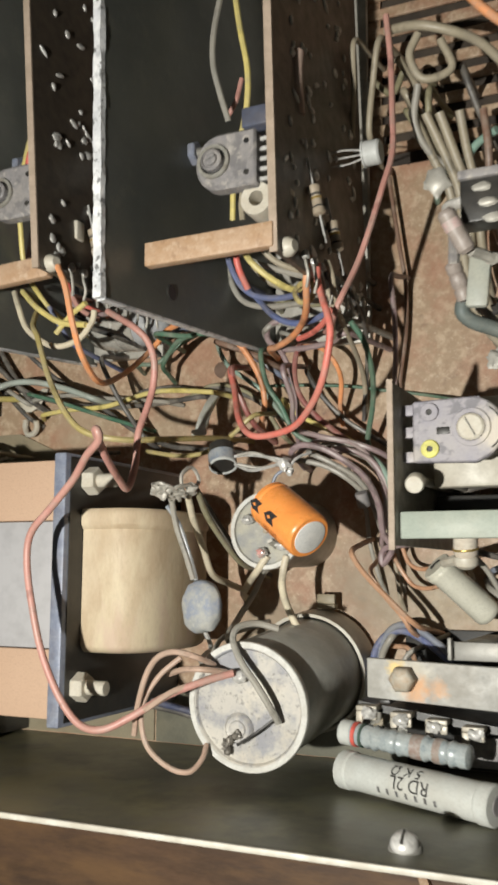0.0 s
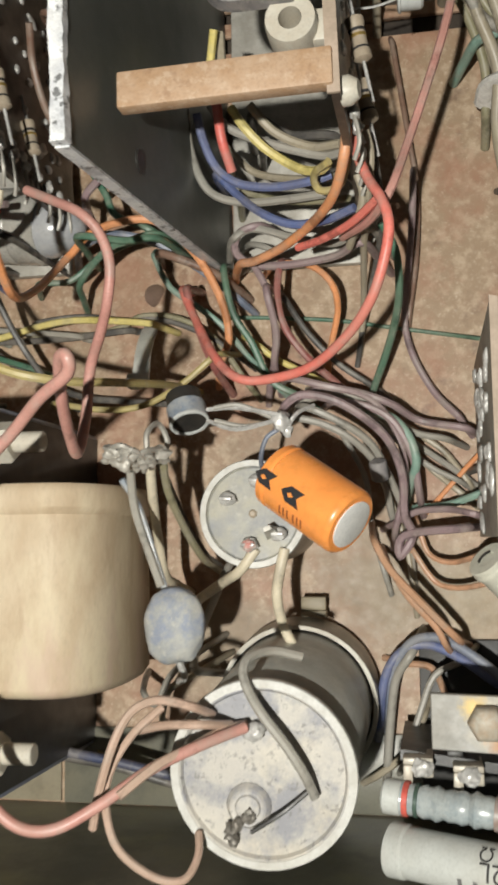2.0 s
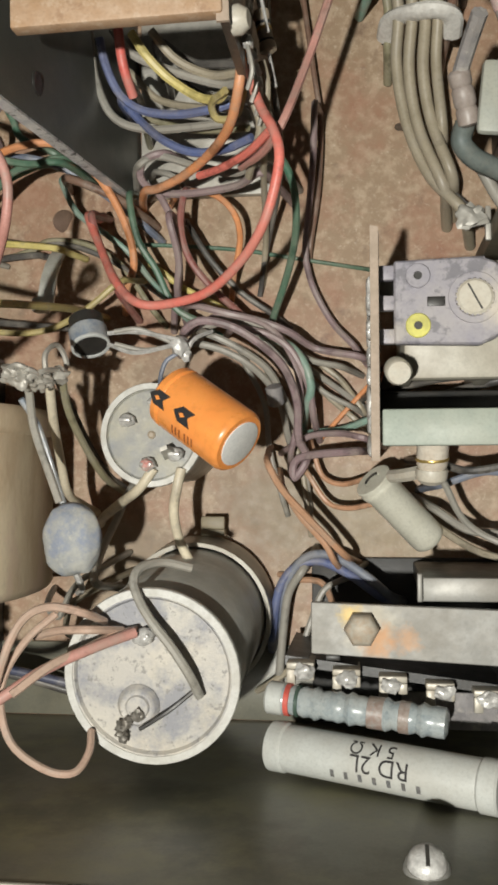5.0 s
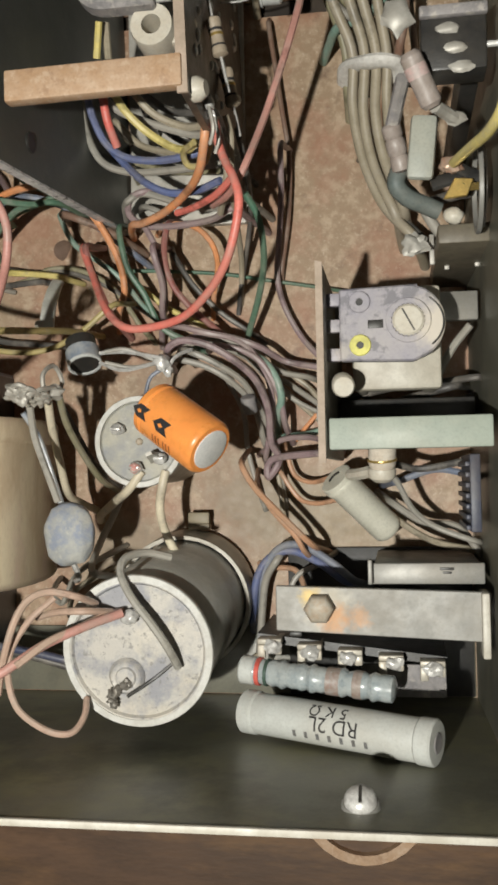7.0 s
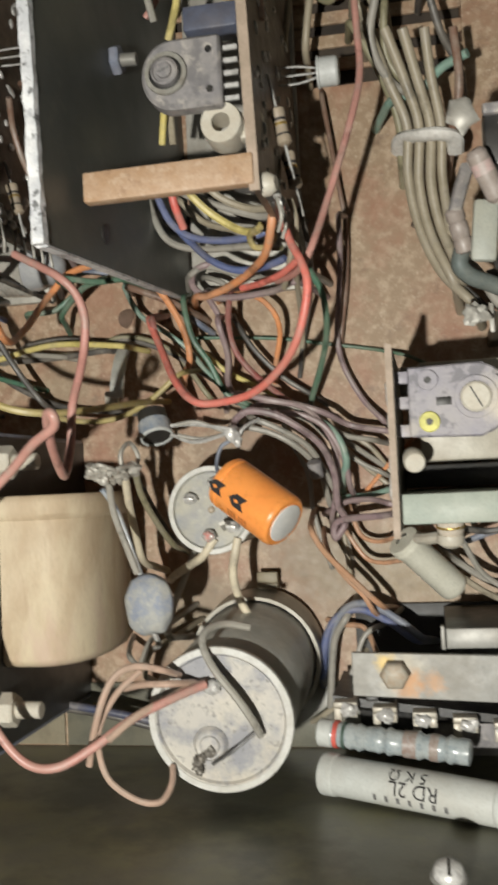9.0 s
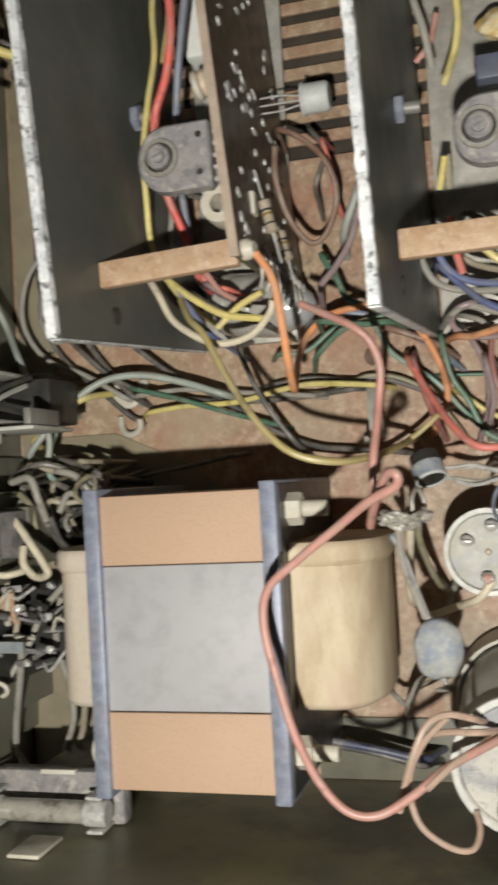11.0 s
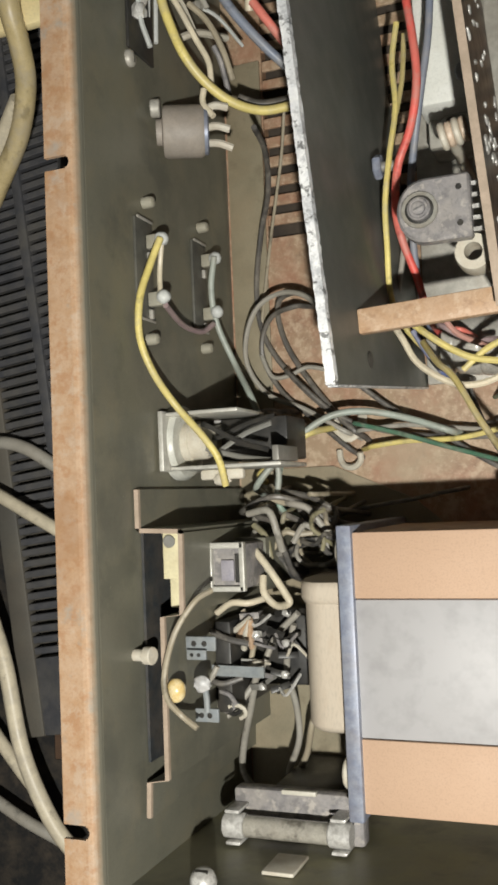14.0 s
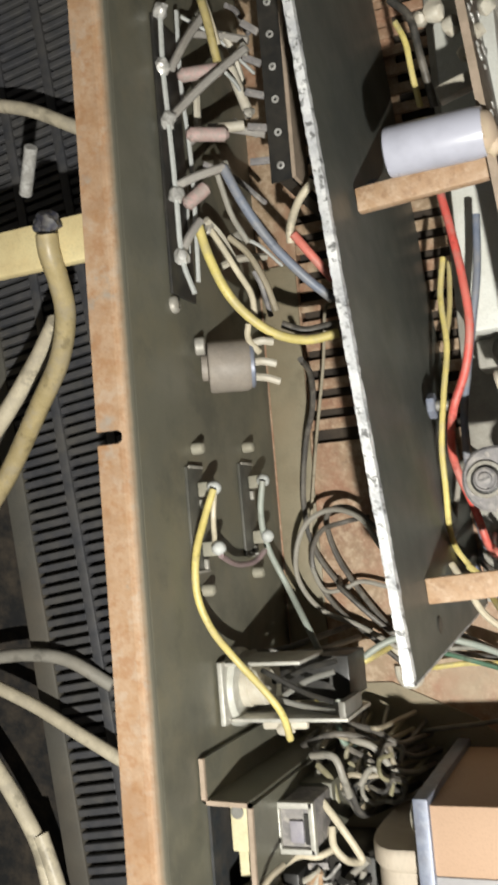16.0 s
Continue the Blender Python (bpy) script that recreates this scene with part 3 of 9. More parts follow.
def wrap(bm, p, q, r, turn, up):
    """Lay a flat mesh (x round the girth, y along the axis) on the cylinder of radius r from p to q."""
    for _ in range(2):
        bmesh.ops.subdivide_edges(bm, edges=[e for e in bm.edges if e.calc_length() > 0.0012], cuts=1)
    for v in bm.verts:
        a = v.co.x / r + turn
        rr = r + v.co.z
        v.co = Vector((rr * math.cos(a), rr * math.sin(a), v.co.y + up))
    return moved(bm, along(p, q))


def mark(outline, h=0.00012):
    bm = bmesh.new()
    f = bm.faces.new([bm.verts.new((x, y, h)) for x, y in outline])
    bmesh.ops.triangulate(bm, faces=[f])
    return bm


def orange_capacitor():
    p, q, r = Vector((-0.1054, 0.0192, 0.0494)), Vector((-0.0905, 0.0088, 0.0568)), 0.0067
    th = thing("orange_capacitor", p.lerp(q, 0.5) - Vector((0, 0, r)), "orange sleeved capacitor with black arrow marks and pale end", "capacitor")
    part("sleeve", lathe(p, q, ((0.0044, -0.01), (0.0060, 0.0), (0.0066, 0.03), (r, 0.10), (0.0062, 0.125), (r, 0.15), (r, 0.93), (0.0065, 0.97), (0.0060, 0.995), (0.0046, 1.0)), 44), ORANGE, th, "glossy orange shrink sleeve")
    w = (q - p).normalized()
    part("end_disc", lathe(q - w * 0.0003, q + w * 0.0003, ((0.0049, 0), (0.0049, 0.8), (0.0046, 1)), 32), mat("white_end_seal", (0.78, 0.77, 0.74), (0.70, 0.70, 0.68), rough=0.6, size=0.0025, bump=0.3, grime=0.25, dirt=(0.55, 0.53, 0.48)), th, "white end disc")
    part("start_disc", lathe(p + w * 0.0002, p - w * 0.0006, ((0.0037, 0), (0.0035, 1)), 24), BLACK, th)
    for up, s in ((0.0022, 0.0050), (0.0093, 0.0052)):
        part("arrow_mark", wrap(mark([(0.0, -0.5 * s), (0.31 * s, -0.16 * s), (0.31 * s, 0.5 * s), (0.0, 0.26 * s), (-0.31 * s, 0.5 * s), (-0.31 * s, -0.16 * s)]), p, q, r, radians(ORTURN), up), INK, th, "black printed arrow")
        part("arrow_eye", wrap(mark([(0.0, -0.20 * s), (0.10 * s, -0.05 * s), (0.0, 0.12 * s), (-0.10 * s, -0.05 * s)], 0.0002), p, q, r, radians(ORTURN), up), ORANGE, th)
    faint = mat("faint_print", (0.42, 0.13, 0.04), rough=0.5, bump=0, grime=0)
    for k in range(6):
        part("print_bar", wrap(mark([(-0.0011, -0.00022), (0.0011, -0.00022), (0.0011, 0.00022), (-0.0011, 0.00022)]), p, q, r, radians(ORTURN + 36), 0.0075 + k * 0.0010 + (0.0006 if k > 2 else 0)), faint, th)


ORTURN = 105
big_can()
small_can()
orange_capacitor()

# ---- lacquered lump, thermal button, loose solder joint
th = thing("dipped_capacitor", (-0.1265, -0.0105, 0.046), "oval blue-grey dipped capacitor hanging on bare leads", "capacitor")
lump = bmesh.new()
bmesh.ops.create_icosphere(lump, subdivisions=4, radius=1.0)
for v in lump.verts:
    c = Vector([math.copysign(abs(a) ** 0.85, a) for a in v.co])
    k = 1 + 0.07 * noise.noise(v.co * 2.1) + 0.035 * noise.noise(v.co * 7.0 + Vector((3, 1, 8)))
    v.co = Vector((-0.1265 + c.x * 0.0061 * k, -0.0104 + c.y * 0.0075 * k, 0.0495 + c.z * 0.0033 * k))
part("body", lump, mat("wrinkled_lacquer", (0.37, 0.375, 0.36), (0.28, 0.30, 0.325), rough=0.6, size=0.0022, bump=0.7, grime=0.6, dirt=(0.45, 0.43, 0.36), blots=(((0.22, 0.255, 0.34), 0.006, 0.50, 0.60, 0.75), ((0.52, 0.50, 0.44), 0.0014, 0.58, 0.66, 0.5))), th, "wrinkled dusty lacquer body")
part("lead", tube([(-0.1285, -0.003, 0.0495), (-0.131, 0.004, 0.049), (-0.1335, 0.013, 0.051), (-0.136, 0.0185, 0.054)], 0.0007, 6), GREYBLUE, th)
part("lead", tube([(-0.126, -0.0175, 0.0485), (-0.1255, -0.021, 0.046), (-0.128, -0.0225, 0.041)], 0.0007, 6), SOLDER, th)
a, b = Vector((-0.1290, 0.0385, 0.0330)), Vector((-0.1268, 0.0318, 0.0360))
th = thing("thermal_button", a.lerp(b, 0.5) - Vector((0, 0, 0.004)), "dusty tin cup component open at one end on bare leads", "component")
w = (b - a).normalized()
part("body", lathe(a, b, ((0.0030, 0), (0.0039, 0.06), (0.0040, 0.5), (0.0042, 0.55), (0.0042, 1)), 28), BLACK, th, "black cup body")
part("cap", lathe(a.lerp(b, 0.45), b, ((0.0041, 0), (0.00435, 0.06), (0.00435, 1)), 28), GREYBLUE, th, "dusty tin cap")
part("lip", ring(b - w * 0.0002, w, 0.0044, 0.0006, 0.0007, 28), PALE, th, "pale bare lip")
part("mouth", rod(b - w * 0.0004, b + w * 0.0002, 0.0038, 24), BLACK, th, "dark open mouth")
for d, e in ((0.0012, 0.0010), (-0.0012, -0.0012)):
    part("lead", tube([b + Vector((0.0040, 0.0014 + d, 0.0)), b.lerp(Vector((-0.1069, 0.0322, 0.0360)), 0.5) + Vector((0.001, d + e, 0.002)), (-0.1069, 0.0322 + d * 0.4, 0.0360)], 0.0005, 6), SOLDER, th)
solo("solder_knot", merge(blob((-0.1070, 0.0315, 0.0350), 0.0022, 0.0024, 0.0020, 7, 0.5), blob((-0.1058, 0.0296, 0.0340), 0.0013, 0.0016, 0.0012, 9, 0.5), tube([(-0.1058, 0.0299, 0.0340), (-0.1035, 0.0331, 0.0340), (-0.1004, 0.0352, 0.0300)], 0.0005, 6)), SOLDER, "shiny blob of solder joining thin leads", "solder joint")


# ---- amplifier modules: heat sink plate, circuit board, trimmer
def heat_sink(xt, xb, slope, yf, yb, foot):
    def at(x, y):
        return x + slope * (y - 0.068)
    th = thing("heat_sink", (at(xb, 0.15), 0.15, 0), "tall dark anodised heat sink plate with a scratched bare top edge", "heat sink", "amplifier heat sinks")
    t = 0.0025
    part("plate", hull([(at(xb - t, yb), yb, 0.0006), (at(xb, yb), yb, 0.0006), (at(xb, 0.310), 0.310, 0.0006), (at(xb - t, 0.310), 0.310, 0.0006),
                        (at(xt - t, yf), yf, 0.0994), (at(xt, yf), yf, 0.0994), (at(xt, 0.310), 0.310, 0.0994), (at(xt - t, 0.310), 0.310, 0.0994)]), ANOD, th)
    bm = bmesh.new()
    n = 260
    rows = []
    for i in range(n + 1):
        y = yf - 0.0003 + (0.3105 - yf) * i / n
        j = [0.00022 * noise.noise(Vector((y * 160, k * 5.0, xt * 90))) + 0.00026 * noise.noise(Vector((y * 620, k * 7.0, xt * 50))) for k in range(4)]
        rows.append([bm.verts.new((at(xt, y) + dx, y, z)) for dx, z in ((-t - 0.0002 + j[0], 0.0992), (-t + 0.0001 + j[1], 0.1009 + j[2] * 0.9), (-0.0001 + j[2], 0.1009 + j[3] * 0.9), (0.0002 + j[3], 0.0992))])
    for p, q in zip(rows, rows[1:]):
        for k in range(3):
            bm.faces.new((p[k], p[k + 1], q[k + 1], q[k]))
    bm.faces.new(rows[0])
    bm.faces.new(rows[-1][::-1])
    part("top_edge", bm, SILVER, th, "rough-sawn shiny aluminium edge")
    part("front_edge", hull([(at(xb - t, yb), yb - 0.0006, 0.0006), (at(xb, yb), yb - 0.0006, 0.0006), (at(xb, yb), yb - 0.0001, 0.0006), (at(xb - t, yb), yb - 0.0001, 0.0006),
                             (at(xt - t, yf), yf - 0.0006, 0.0990), (at(xt, yf), yf - 0.0006, 0.0990), (at(xt, yf), yf - 0.0001, 0.0990), (at(xt - t, yf), yf - 0.0001, 0.0990)]), SILVER, th, "rough bright front edge")
    part("foot", box(at(xb, yb) + 0.0002, at(xb, yb) + foot, yb + 0.0005, 0.300, 0.0005, 0.0030, 0.0004), ALU, th, "pale bare aluminium foot")
    hy, hz = yf + 0.0095, 0.0680
    fx = xt + (xb - xt) * (1 - hz / 0.1)
    part("hole_plug", rod((at(fx, hy) - 0.001, hy, hz), (at(fx, hy) + 0.00025, hy, hz), 0.0025, 18), BLACK, th, "small dark hole")
    return at


def solder_mesh(seed):
    bm = blob((0, 0, 0), 0.0007, 0.0011, 0.0016, seed, 0.45, 2)
    me = bpy.data.meshes.new("solder_joint")
    bm.to_mesh(me)
    bm.free()
    me.materials.append(SOLDER)
    me.shade_smooth()
    return me


JOINTS = [solder_mesh(s) for s in (1, 5, 8)]


def resistor(parent, a, b, r, body=0.5, material=None, bands=((0.3, INK), (0.42, BRASS), (0.7, INK))):
    """An axial part with leads between a and b."""
    a, b = Vector(a), Vector(b)
    p, q = a.lerp(b, 0.5 - body / 2), a.lerp(b, 0.5 + body / 2)
    bd = part("resistor_body", lathe(p, q, ((r * 0.5, 0), (r, 0.06), (r, 0.2), (r * 0.86, 0.27), (r * 0.86, 0.73), (r, 0.8), (r, 0.94), (r * 0.5, 1)), 14), material or RESBODY, parent)
    part("lead", tube([a, a.lerp(b, 0.5), b], 0.00035, 6, 3), SOLDER, parent)
    for h, m in bands:
        c, e = p.lerp(q, h), p.lerp(q, h + 0.07)
        part("colour_band", rod(c, e, r * (1.02 if h < 0.25 or h > 0.75 else 0.9), 14, 0.02), m, bd)


def amp_board(at, xb, y0, zt, rng):
    x = at(xb, y0)
    th = thing("circuit_board", (x, 0.15, 0.008), "dark upright circuit board with solder joints and tan edge", "circuit board", "amplifier boards")
    def hx(y, dx=0.0):
        return at(xb, y) + dx
    y1 = 0.300
    part("board", hull([(hx(y0), y0, 0.010), (hx(y0, 0.0016), y0, 0.010), (hx(y1, 0.0016), y1, 0.010), (hx(y1), y1, 0.010),
                        (hx(y0), y0, zt - 0.0008), (hx(y0, 0.0016), y0, zt - 0.0008), (hx(y1, 0.0016), y1, zt - 0.0008), (hx(y1), y1, zt - 0.0008)]), PCB, th)
    part("board_edge", hull([(hx(y0, -0.0005), y0 - 0.0004, zt - 0.0007), (hx(y0, 0.0017), y0 - 0.0004, zt - 0.0007), (hx(y1, 0.0017), y1, zt - 0.0007), (hx(y1, -0.0005), y1, zt - 0.0007),
                             (hx(y0, -0.0005), y0 - 0.0004, zt), (hx(y0, 0.0017), y0 - 0.0004, zt), (hx(y1, 0.0017), y1, zt), (hx(y1, -0.0005), y1, zt)]), PCBEDGE, th, "tan cut edge")
    for k in range(120):
        y, z = y0 + 0.004 + 0.17 * rng.random() ** 1.2, 0.016 + (zt - 0.022) * rng.random()
        s = new("solder_joint", JOINTS[k % 3])
        s.parent = th
        s.matrix_parent_inverse = Matrix.Translation(-th.location)
        s.matrix_basis = Matrix.Translation((hx(y, 0.0016), y, z)) @ Matrix.Rotation(rng.uniform(-0.7, 0.7), 4, "X") @ Matrix.Diagonal((1.0, 0.6 + 0.8 * rng.random(), 0.5 + 1.1 * rng.random() ** 2, 1))
    part("corner_screw", lathe((hx(y0 + 0.0022, 0.0016), y0 + 0.0022, zt - 0.0055), (hx(y0 + 0.0022, 0.0045), y0 + 0.0022, zt - 0.0050), ((0.0026, 0), (0.0026, 0.5), (0.0016, 1)), 16), NYLON, th, "cream screw head at the corner")
    for k in range(9):
        z = 0.018 + 0.0062 * k
        o = Vector((hx(y0, 0.0018), y0 + 0.0015, z))
        pin = part("board_pin", tube([o + Vector((0.0004, 0.003, 0)), o + Vector((0.0012, 0, 0.0008)), o + Vector((0.0014 + 0.0006 * rng.random(), -0.0035, 0.0004)), o + Vector((0.0006, -0.0062, -0.0020 * rng.random()))], 0.00045, 6, 4), ALU, th, "tinned bent pin")
        part("solder", blob(o + Vector((0.0008, 0.0022, 0)), 0.0012, 0.0015, 0.0012, k, 0.4), SOLDER, pin)
    return th, hx


TRIMRING = mat("worn_metal_ring", (0.40, 0.385, 0.34), (0.29, 0.28, 0.25), rough=0.4, metal=0.3, size=0.0015, grime=0.5)


def trimmer(c, w, h):
    """A preset potentiometer seen from its knob."""
    th = thing("trimmer", (c[0], c[1], c[2] - 0.006), "dusty grey trimmer potentiometer with a round slotted knob", "potentiometer", "trimmers")
    out = [(0.5 * w, -0.5 * h), (0.5 * w, 0.5 * h)] + [(-0.14 * w + 0.5 * h * 0.86 * math.cos(a), 0.5 * h * math.sin(a)) for a in [radians(90 + 18 * i) for i in range(11)]]
    part("housing", slab(out, 0.0050, pose(c[0] + 0.07 * w, c[1], c[2] - 0.0055), 0.0007), GREYPLASTIC, th)
    k = (c[0] - 0.12 * w, c[1], c[2] - 0.0006)
    part("knob_collar", ring(k, (0, 0, 1), 0.0047, 0.0010, 0.0011, 32), TRIMRING, th, "pale worn ring round the shaft")
    part("groove", ring((k[0], k[1], k[2] + 0.0002), (0, 0, 1), 0.0037, 0.0008, 0.0004, 28), BLACK, th, "dark groove")
    knob = part("knob", lathe(k, (k[0], k[1], k[2] + 0.0016), ((0.0030, 0), (0.0030, 1.3), (0.0026, 1.5), (0.0024, 1.1), (0.0017, 1.1), (0.0016, 1.6), (0.0009, 1.7)), 28), GREYPLASTIC, th, "dirty slotted shaft")
    part("slot", moved(box(-0.0013, 0.0013, -0.00018, 0.00018, 0, 0.0003), pose(k[0], k[1], k[2] + 0.0026, 0, 0, 20)), GREYINK, knob)
    for i in range(5):
        y = c[1] - 0.36 * h + 0.18 * h * i
        part("pin", box(c[0] + 0.55 * w, c[0] + 0.55 * w + 0.0035, y - 0.0005, y + 0.0005, c[2] - 0.0040, c[2] - 0.0034), SOLDER, th)
    for dy in (-0.28, 0.28):
        part("rivet", rod((c[0] + 0.42 * w, c[1] + dy * h, c[2] - 0.0008), (c[0] + 0.42 * w, c[1] + dy * h, c[2] - 0.0002), 0.0008, 10), BLACK, th)


def spacer(c, r=0.0048):
    th = thing("nylon_spacer", (c[0], c[1], c[2] - 0.007), "white nylon ring spacer beside the circuit board", "spacer", "spacers")
    part("collar", ring((c[0], c[1], c[2] - 0.007), (0, 0, 1), r, 0.0026, 0.0085, 28), NYLON, th)
    part("tongue", box(c[0] + 0.002, c[0] + 0.0085, c[1] - 0.003, c[1] + 0.003, c[2] - 0.0055, c[2] - 0.0015, 0.0005), NYLON, th)


def support_strip(xa, xb, y, z, turn):
    th = thing("support_strip", (xa, y, z - 0.0034), "brown phenolic strip bridging heat sink and circuit board", "strip", "phenolic strips")
    part("strip", moved(box(0, xb - xa, -0.0033, 0.0033, -0.0034, 0.0, 0.0005, 2), pose(xa, y, z, 0, 0, turn)), PHENOL, th)
    part("screw", moved(lathe((0.0030, 0, -0.0045), (0.0030, 0, -0.0033), ((0.0016, 0), (0.0022, 1)), 14), pose(xa, y, z, 0, 0, turn)), STEEL, th)


def plate_screw(p, turn=0.0):
    th = thing("plate_screw", (p[0], p[1], p[2] - 0.003), "blue-tinted zinc screw standing out of the heat sink", "screw", "heat sink screws")
    part("shank", rod(p, (p[0] + 0.0065, p[1] - 0.0003, p[2]), 0.0016, 12), STEEL, th)
    part("nut", rod((p[0] + 0.0002, p[1], p[2]), (p[0] + 0.0026, p[1], p[2]), 0.0037, 6), BLUESTEEL, th, "blue-grey hexagon nut")


def can_transistor(th, x0, c, r, ln):
    """A small metal-can transistor on three leads that stand out of the board at x0."""
    part("transistor", lathe((c[0], c[1], c[2]), (c[0] + ln, c[1], c[2]), ((r * 0.9, 0), (r * 1.1, 0.04), (r * 1.1, 0.12), (r, 0.15), (r, 0.9), (r * 0.85, 1)), 22), PALE, th, "pale metal-can transistor")
    for d in (-0.0012, 0, 0.0012):
        part("transistor_lead", tube([(x0, c[1] + 1.6 * d, c[2] + d * 0.5), ((x0 + c[0]) / 2, c[1] + 1.4 * d, c[2] + d), (c[0], c[1] + d, c[2])], 0.00028, 5, 3), SOLDER, th)


rng = random.Random(4)
at1 = heat_sink(-0.2008, -0.1972, -0.083, 0.0680, 0.0765, 0.030)
at2 = heat_sink(-0.1292, -0.1235, -0.030, 0.0680, 0.0740, 0.034)
b1, hx1 = amp_board(at1, -0.1634, 0.0860, 0.0825, rng)
b2, hx2 = amp_board(at2, -0.0895, 0.0795, 0.0845, rng)
support_strip(-0.2015, -0.1655, 0.0868, 0.0755, 3.0)
support_strip(-0.1265, -0.0893, 0.0832, 0.0852, 0.8)
support_strip(-0.2090, -0.1745, 0.1900, 0.0785, 3.0)
trimmer((-0.1815, 0.1135, 0.0760), 0.0185, 0.0165)
trimmer((-0.1060, 0.1075, 0.0812), 0.0175, 0.0155)
spacer((-0.1722, 0.1035, 0.0650), 0.0050)
spacer((-0.0973, 0.0970, 0.0760), 0.0047)
plate_screw((-0.2020, 0.1370, 0.0463))
plate_screw((-0.2095, 0.1980, 0.0600))
plate_screw((-0.1285, 0.1240, 0.0560))
can_transistor(b2, hx2(0.1213, 0.0016), (-0.0795, 0.1213, 0.0405), 0.0037, 0.0055)
can_transistor(b1, hx1(0.1391, 0.0016), (-0.1560, 0.1391, 0.0349), 0.0042, 0.0080)
resistor(b2, (hx2(0.113, 0.002), 0.1130, 0.062), (hx2(0.0885, 0.006), 0.0885, 0.060), 0.0018, 0.36)
resistor(b2, (hx2(0.108, 0.002), 0.1070, 0.047), (hx2(0.085, 0.006), 0.0835, 0.046), 0.0018, 0.40)
resistor(b1, (hx1(0.114, 0.002), 0.1140, 0.056), (hx1(0.091, 0.006), 0.0890, 0.056), 0.0017, 0.36)
resistor(b1, (hx1(0.110, 0.002), 0.1080, 0.040), (hx1(0.090, 0.006), 0.0865, 0.042), 0.0017, 0.40)



RTURN1, RSTEP, RFLIP = 76, 38, (-1, 1)
# ---- screws
def round_screw(p, way, r, label, category="screw", group="", material=None, tall=0.75, turn=0):
    """A slotted round-head screw that stands on p."""
    p, way = Vector(p), Vector(way).normalized()
    th = thing("round_head_screw", p, label, category, group)
    part("head", lathe(p, p + way * r * tall, ((r, 0), (r * 0.98, 0.45), (r * 0.82, 0.75), (r * 0.45, 0.95), (r * 0.1, 1)), 24), material or SOLDER, th)
    m = along(p + way * r * (tall - 0.05), p + way * r * (tall + 0.2)) @ Matrix.Rotation(radians(turn), 4, "Z")
    part("slot", moved(box(-r * 0.55, r * 0.55, -r * 0.10, r * 0.10, -r * 0.1, r * 0.07), m), BLACK, th)
    return th


round_screw((-0.0571, YS + 0.0010, 0.0880), (0, 1, 0.75), 0.0031, "shiny round-head screw on the olive wall", tall=0.95, turn=90)
solo("screw_washer", lathe((-0.0571, YS + 0.0001, 0.0876), (-0.0571, YS + 0.0012, 0.0880), ((0.0037, 0), (0.0037, 0.6), (0.0034, 1)), 26), STEEL, "dull washer under the wall screw", "washer")
round_screw((XE, -0.0350, 0.0900), (-1, 0, 0), 0.0030, "round-head screw on the side wall")
solo("felt_ring", ring((-0.0607, -0.0884, -0.0049), (0, 0, 1), 0.0185, 0.0030, 0.0028), PHENOL, "fibrous tan ring under the chassis edge", "ring")


# ---- bracket bar, tag strip and power resistors in the corner
th = thing("bracket_bar", (-0.054, -0.028, 0), "grey zinc bracket bar with a rust-stained hexagon bolt", "bracket")
bm = slab([(-0.0772, -0.0226), (XE - 0.0002, -0.0241), (XE - 0.0002, -0.0352), (-0.0772, -0.0328)], 0.0016, pose(0, 0, 0.0485), 0.0002)
stained = mat("rust_stained_zinc", (0.33, 0.325, 0.305), (0.29, 0.285, 0.265), rough=0.55, metal=0.2, size=0.004, bump=0.1, grime=0.4, dirt=(0.24, 0.21, 0.165),
              spots=(((-0.0655, -0.0268, 0.050), 0.0065, (0.46, 0.42, 0.34), 0.8), ((-0.0695, -0.0250, 0.050), 0.0030, (0.58, 0.42, 0.15), 0.85), ((-0.0640, -0.0300, 0.050), 0.0042, (0.50, 0.27, 0.13), 0.85), ((-0.0585, -0.0298, 0.050), 0.0034, (0.50, 0.30, 0.17), 0.75)))
bar = part("bar", bm, stained, th)
for x in (-0.0745, XE - 0.0040):
    part("leg", box(x, x + 0.0030, -0.0345, -0.0333, 0.0016, 0.0484, 0.0003), BLACK, th, "black painted leg")
hexb = part("hexagon_bolt", lathe((-0.0672, -0.0276, 0.0501), (-0.0672, -0.0276, 0.0538), ((0.0035, 0), (0.0035, 0.7), (0.0031, 0.92), (0.0026, 1)), 6), mat("bolt_zinc", (0.42, 0.40, 0.34), (0.34, 0.31, 0.25), rough=0.6, metal=0.15, size=0.002, grime=0.6, dirt=(0.42, 0.25, 0.13)), th, "rust-stained bolt head")
part("end_tab", box(XE - 0.0024, XE - 0.0006, -0.0385, -0.0240, 0.0440, 0.0525, 0.0005), EDGE, th)

# added black sheet stands for the shadow around the bracket bar
solo("shadow_sheet", box(-0.0800, XE - 0.0006, -0.0585, -0.0178, 0.0004, 0.0016, 0.0003), BLACK, "black sheet added for the shadow on the chassis floor", "sheet")
TAGCREAM = mat("tarnished_tin", (0.50, 0.47, 0.40), (0.40, 0.37, 0.31), rough=0.4, metal=0.15, size=0.002, bump=0.2, grime=0.5, dirt=(0.40, 0.33, 0.24))
th = thing("tag_strip", (-0.062, -0.040, 0), "black tag strip with five tinned lugs", "terminal strip")
part("strip", hull([(x, y, z) for z in (0.0080, 0.0380) for x, y in ((-0.0835, -0.0375), (-0.0385, -0.0428), (-0.0385, -0.0408), (-0.0835, -0.0355))]), BLACK, th)
